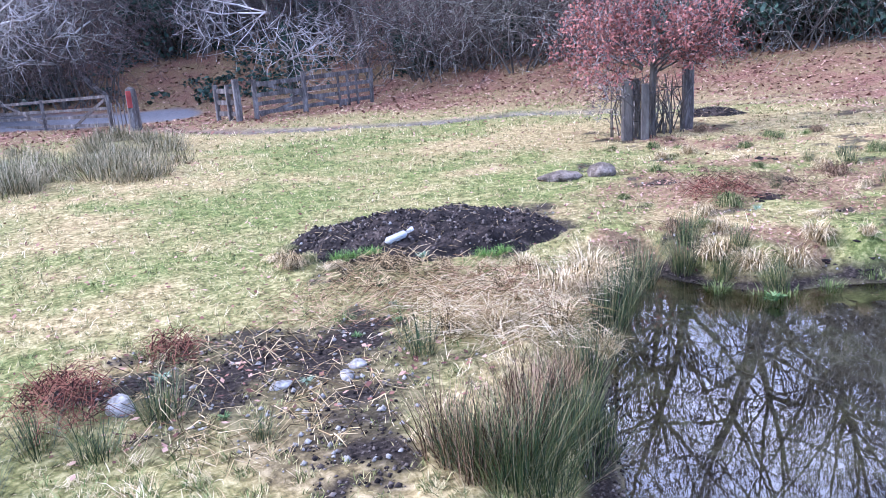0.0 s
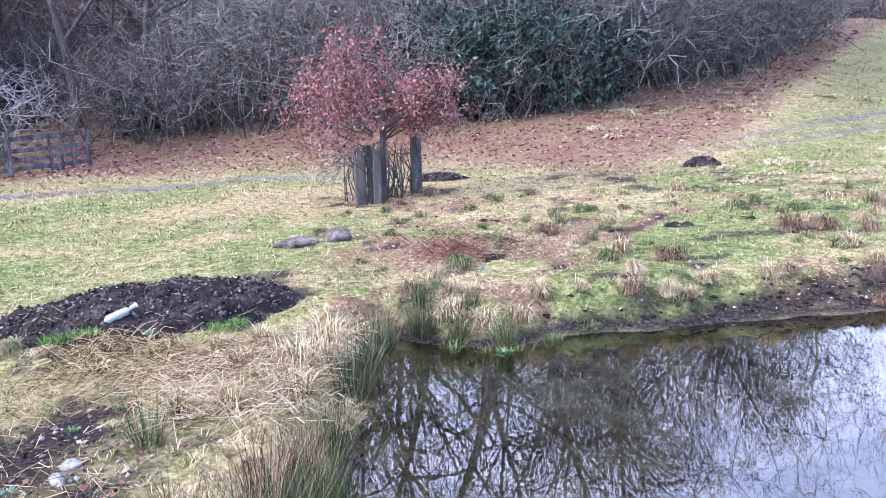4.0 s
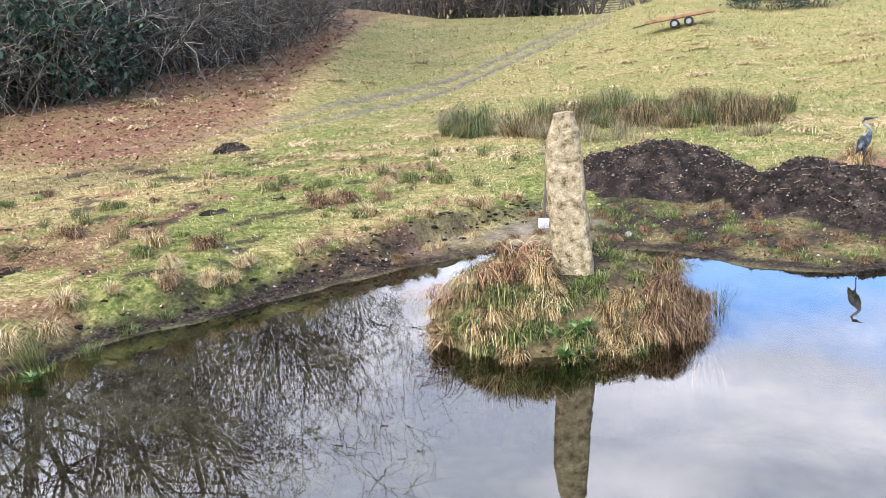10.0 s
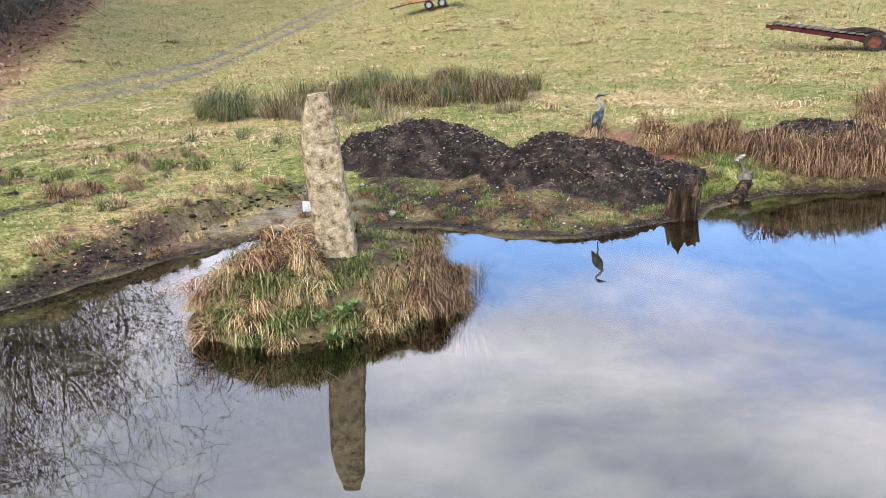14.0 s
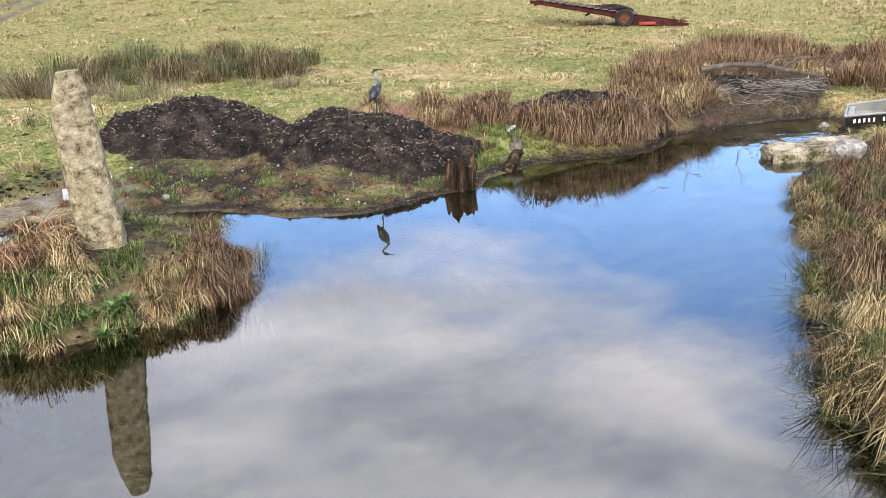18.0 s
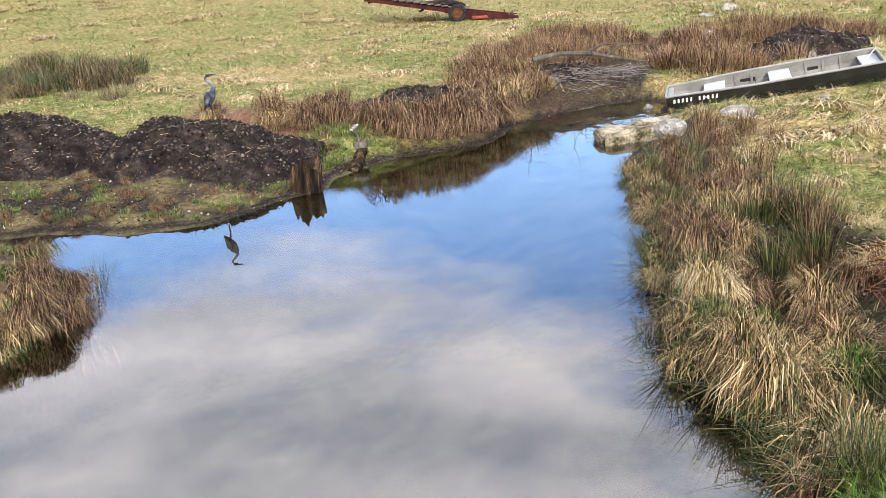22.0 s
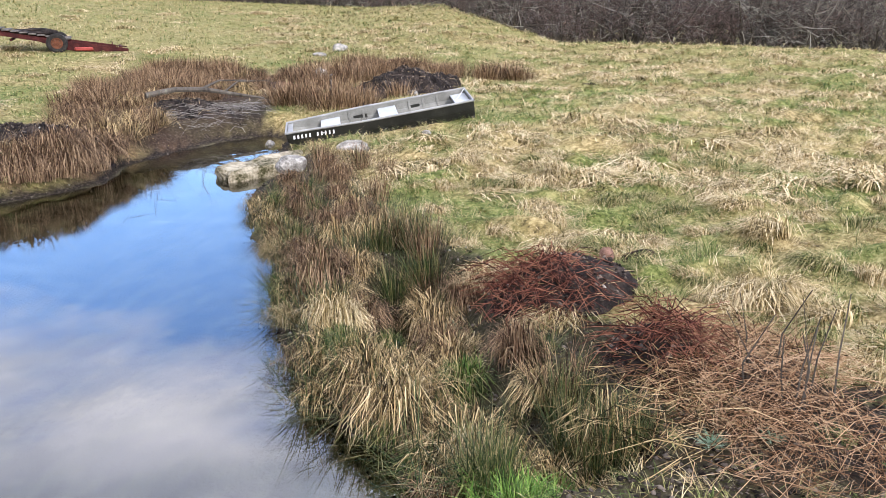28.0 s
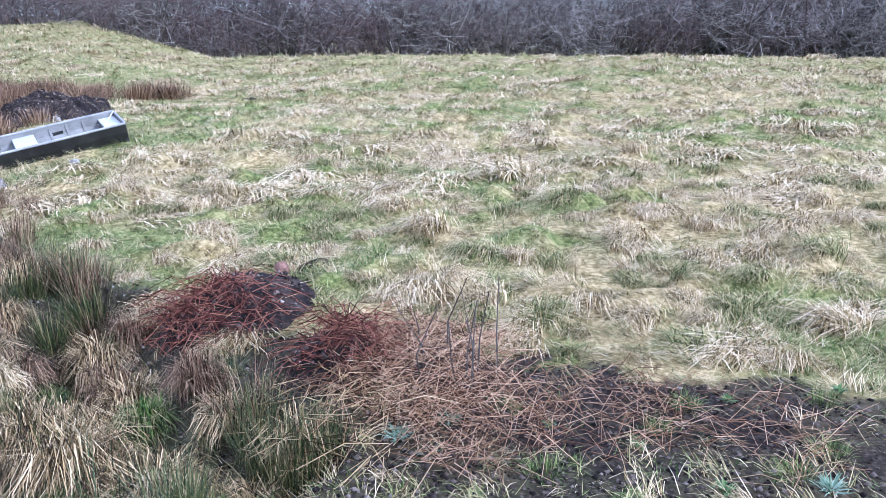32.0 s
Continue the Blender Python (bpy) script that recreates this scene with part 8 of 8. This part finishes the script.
def build_flat_trailer():
    tr = new("trailer")
    brown = mat("brown_planks", [(0.3, (0.16, 0.09, 0.05)), (0.7, (0.34, 0.2, 0.12))], 4, 5, 0.85, 0.3, 30)
    for k in range(12):
        part("deck_plank", box_bm(0.28, 1.7, 0.05, 0.006, (-1.6 + 0.3 * k, 0, 0.62)), brown, tr)
    for s in (-1, 1):
        part("side_beam", box_bm(3.7, 0.06, 0.14, 0.01, (0.05, s * 0.87, 0.56)), brown, tr, "brown timber side rail")
    part("drawbar", beam_bm((-1.6, 0, 0.5), (-2.5, 0, 0.42), 0.08, 0.08, 0, 0, 0), STEEL, tr)
    for px in (-0.25, 0.5):
        for s in (-1, 1):
            wheel(tr, px, s * 0.9, 0.24, 0.25, 0.18, RUBBER, TIN)
        part("axle", tube_bm([(px, -0.85, 0.28), (px, 0.85, 0.28)], 0.035, 7), STEEL, tr)
    tr.matrix_basis = pose(3.9, 47.8, gz(3.9, 47.8), 0, -7, -6)
    tagged(tr, "flat brown timber trailer with pale wheels on the rise", "trailer")


build_flat_trailer()


def build_shed():
    sh = new("shed")
    z0 = gz(8.7, 80)
    part("back_wall", box_bm(4.8, 0.06, 2.4, 0, (0, 1.6, 1.2)), TIN, sh)
    part("side_wall", box_bm(0.06, 3.2, 2.4, 0, (-2.4, 0, 1.2)), TIN, sh)
    part("side_wall", box_bm(0.06, 3.2, 2.4, 0, (2.4, 0, 1.2)), TIN, sh)
    part("front_panel", box_bm(1.5, 0.06, 2.4, 0, (-1.65, -1.6, 1.2)), TIN, sh, "pale grey tin front panel")
    part("front_panel", box_bm(1.2, 0.06, 2.4, 0, (1.8, -1.6, 1.2)), TIN, sh, "pale grey tin front panel")
    for px in (-0.85, 0.2, 1.15):
        part("post", box_bm(0.12, 0.12, 2.4, 0, (px, -1.58, 1.2)), OLD_WOOD, sh)
    roof = part("roof", box_bm(5.1, 3.7, 0.07, 0, (0, 0, 2.45)), TIN, sh, "grey corrugated tin roof")
    for k in range(24):
        part("corrugation", box_bm(0.06, 3.72, 0.05, 0, (-2.45 + 0.213 * k, 0, 2.5)), TIN, roof)
    part("clutter", rock_bm(1.2, 0.7, 0.9, 4, 2), RUST, sh, "rusty clutter inside").location = (0.2, -0.6, 0.4)
    sh.matrix_basis = pose(8.75, 80.5, z0, 0, 0, -5)
    tagged(sh, "open-fronted grey tin shed at the field's edge", "shed")
    pole = new("utility_pole")
    part("pole", tube_bm([(0, 0, -0.5), (0, 0, 6.5)], [0.12, 0.09], 8), OLD_WOOD, pole)
    part("crossarm", box_bm(1.2, 0.08, 0.1, 0, (0, 0, 6.1)), OLD_WOOD, pole)
    pole.location = (3.38, 84.9, gz(3.38, 84.9))
    tagged(pole, "grey wooden utility pole beyond the gate", "pole")
    gate = new("field_gate")
    for z in (0.25, 0.45, 0.65, 0.85, 1.08):
        part("bar", box_bm(2.7, 0.04, 0.07, 0, (0, 0, z)), OLD_WOOD, gate)
    for px in (-1.33, 0, 1.33):
        part("upright", box_bm(0.08, 0.05, 0.95, 0, (px, 0, 0.66)), OLD_WOOD, gate)
    for px in (-1.5, 1.55):
        part("post", box_bm(0.16, 0.16, 1.4, 0.01, (px, 0, 0.6)), OLD_WOOD, gate)
    gate.matrix_basis = pose(0.22, 80, gz(0.22, 80), 0, 0, 0)
    tagged(gate, "wooden five-bar gate into the far field", "gate")
    for k in range(7):
        x = -1.9 - 1.1 * k
        fp = part("fence_post", beam_bm((0, 0, -0.2), (0, 0, 1.1), 0.1, 0.1), OLD_WOOD, None)
        fp.location = (x, 80 + 0.2 * k, gz(x, 80 + 0.2 * k))
        tagged(fp, "grey fence post along the far field", "fence post", "far fence posts")


build_shed()


# ---- gateway by the lane ----
def build_gateway():
    z = 0.2
    fence = new("field_gate")
    o = Vector((-27.0, 6.9, gz(-27, 6.9)))
    e = Vector((-27.7, 11.5, gz(-27.7, 11.5)))
    d = (e - o)
    d.z = 0
    n = d.normalized()
    def at(t, h):
        return n * (d.length * t) + Vector((0, 0, h))
    for k, (t, h, w) in enumerate(((-0.1, 1.36, 0.2), (0.03, 1.3, 0.15), (0.42, 1.42, 0.16), (1.0, 1.3, 0.12))):
        part("post", beam_bm(at(t, -0.4), at(t, h) + Vector((0, 0.03 * k, 0)), w, w, 0.012, k), OLD_WOOD, fence)
    for k, (h0, h1) in enumerate(((0.2, 0.28), (0.5, 0.56), (0.78, 0.84), (1.12, 1.25))):
        part("rail", beam_bm(at(0.02, h0), at(1.0, h1), 0.05, (0.13 if k < 3 else 0.15), 0.01, 10 + k, 5), OLD_WOOD, fence)
    for k, t in enumerate((0.72, 0.8, 0.88)):
        part("stile", beam_bm(at(t, 0.05), at(t, 1.2 - 0.04 * k), 0.03, 0.09, 0.008, 20 + k), OLD_WOOD, fence)
    part("brace", beam_bm(at(0.0, 1.28), at(0.78, 0.12), 0.04, 0.12, 0.01, 30, 5) , OLD_WOOD, fence)
    part("brace", beam_bm(at(0.06, 0.1), at(0.42, 0.5), 0.03, 0.08, 0.008, 31), OLD_WOOD, fence)
    fence.location = o
    tagged(fence, "weathered grey timber gate panel standing open on its posts", "gate", "timber gates by the lane")
    wing = new("rail_fence")
    a, b = Vector((-28.4, 6.1, 0)), Vector((-27.15, 6.55, 0))
    w = (b - a)
    for k, t in enumerate((0.0, 0.55)):
        part("post", beam_bm(w * t + Vector((0, 0, -0.4)), w * t + Vector((0, 0, 1.2)), 0.16, 0.14, 0.012, 40 + k), OLD_WOOD, wing)
    for k, h in enumerate((0.25, 0.62, 1.0)):
        part("rail", beam_bm(Vector((0, 0, h)), w + Vector((0, 0, h - 0.02)), 0.04, 0.16, 0.01, 50 + k), OLD_WOOD, wing)
    wing.location = (a.x, a.y, gz(a.x, a.y))
    tagged(wing, "short weathered rail fence beside the gateway", "fence")
    # left gate
    g2 = new("field_gate")
    o2, e2 = Vector((-29.3, 2.75, 0)), Vector((-35.2, -1.0, 0))
    d2 = e2 - o2
    def at2(t, h):
        return d2 * t + Vector((0, 0, h))
    for k, (t, h) in enumerate(((0.0, 1.2), (0.5, 1.15), (1.0, 1.15))):
        part("post", beam_bm(at2(t, -0.3), at2(t, h), 0.13, 0.12, 0.012, 60 + k), OLD_WOOD, g2)
    for k, (h0, h1) in enumerate(((0.22, 0.2), (0.5, 0.48), (0.75, 0.7), (1.15, 1.0))):
        part("rail", beam_bm(at2(0, h0), at2(1, h1), 0.04, 0.1, 0.01, 70 + k, 5), OLD_WOOD, g2)
    part("brace", beam_bm(at2(0.02, 1.05), at2(0.28, 0.15), 0.035, 0.1, 0.01, 80), OLD_WOOD, g2)
    part("brace", beam_bm(at2(0.8, 1.0), at2(0.42, 0.1), 0.035, 0.1, 0.01, 81), OLD_WOOD, g2)
    g2.location = (o2.x, o2.y, gz(o2.x, o2.y))
    tagged(g2, "long weathered grey field gate behind rushes", "gate", "timber gates by the lane")
    gp = new("gatepost")
    bm = tube_bm([(0, 0, -0.4), (0, 0, 0.6), (0.01, 0, 1.25), (0.01, 0, 1.38), (0.01, 0, 1.45)], [0.2, 0.19, 0.18, 0.15, 0.06], 10)
    part("post", bm, OLD_WOOD, gp)
    part("reflector", box_bm(0.05, 0.16, 0.55, 0.01, (0.17, -0.1, 1.05)), bpy.data.materials["red_plastic"], gp, "faded red marker plate")
    for k in range(4):
        part("board", beam_bm((0.1, -0.3 - 0.12 * k, -0.2), (0.1, -0.3 - 0.12 * k, 0.92 + 0.06 * (k % 2)), 0.11, 0.03, 0.006, 90 + k), OLD_WOOD, gp)
    gp.location = (-28.85, 3.45, gz(-28.85, 3.45))
    tagged(gp, "pale round-topped gatepost with a faded red marker", "gatepost")
    log = part("felled_trunk", tube_bm([(0, 0, 0), (0.8, 0.2, 0.25), (1.9, 0.3, 0.6)], [0.16, 0.14, 0.12], 10), OLD_WOOD, None)
    log.matrix_basis = pose(-35.0, 3.4, gz(-35.0, 3.4) + 0.25, 0, -18, 200)
    tagged(log, "felled grey trunk lying on the wooded bank", "log")


build_gateway()
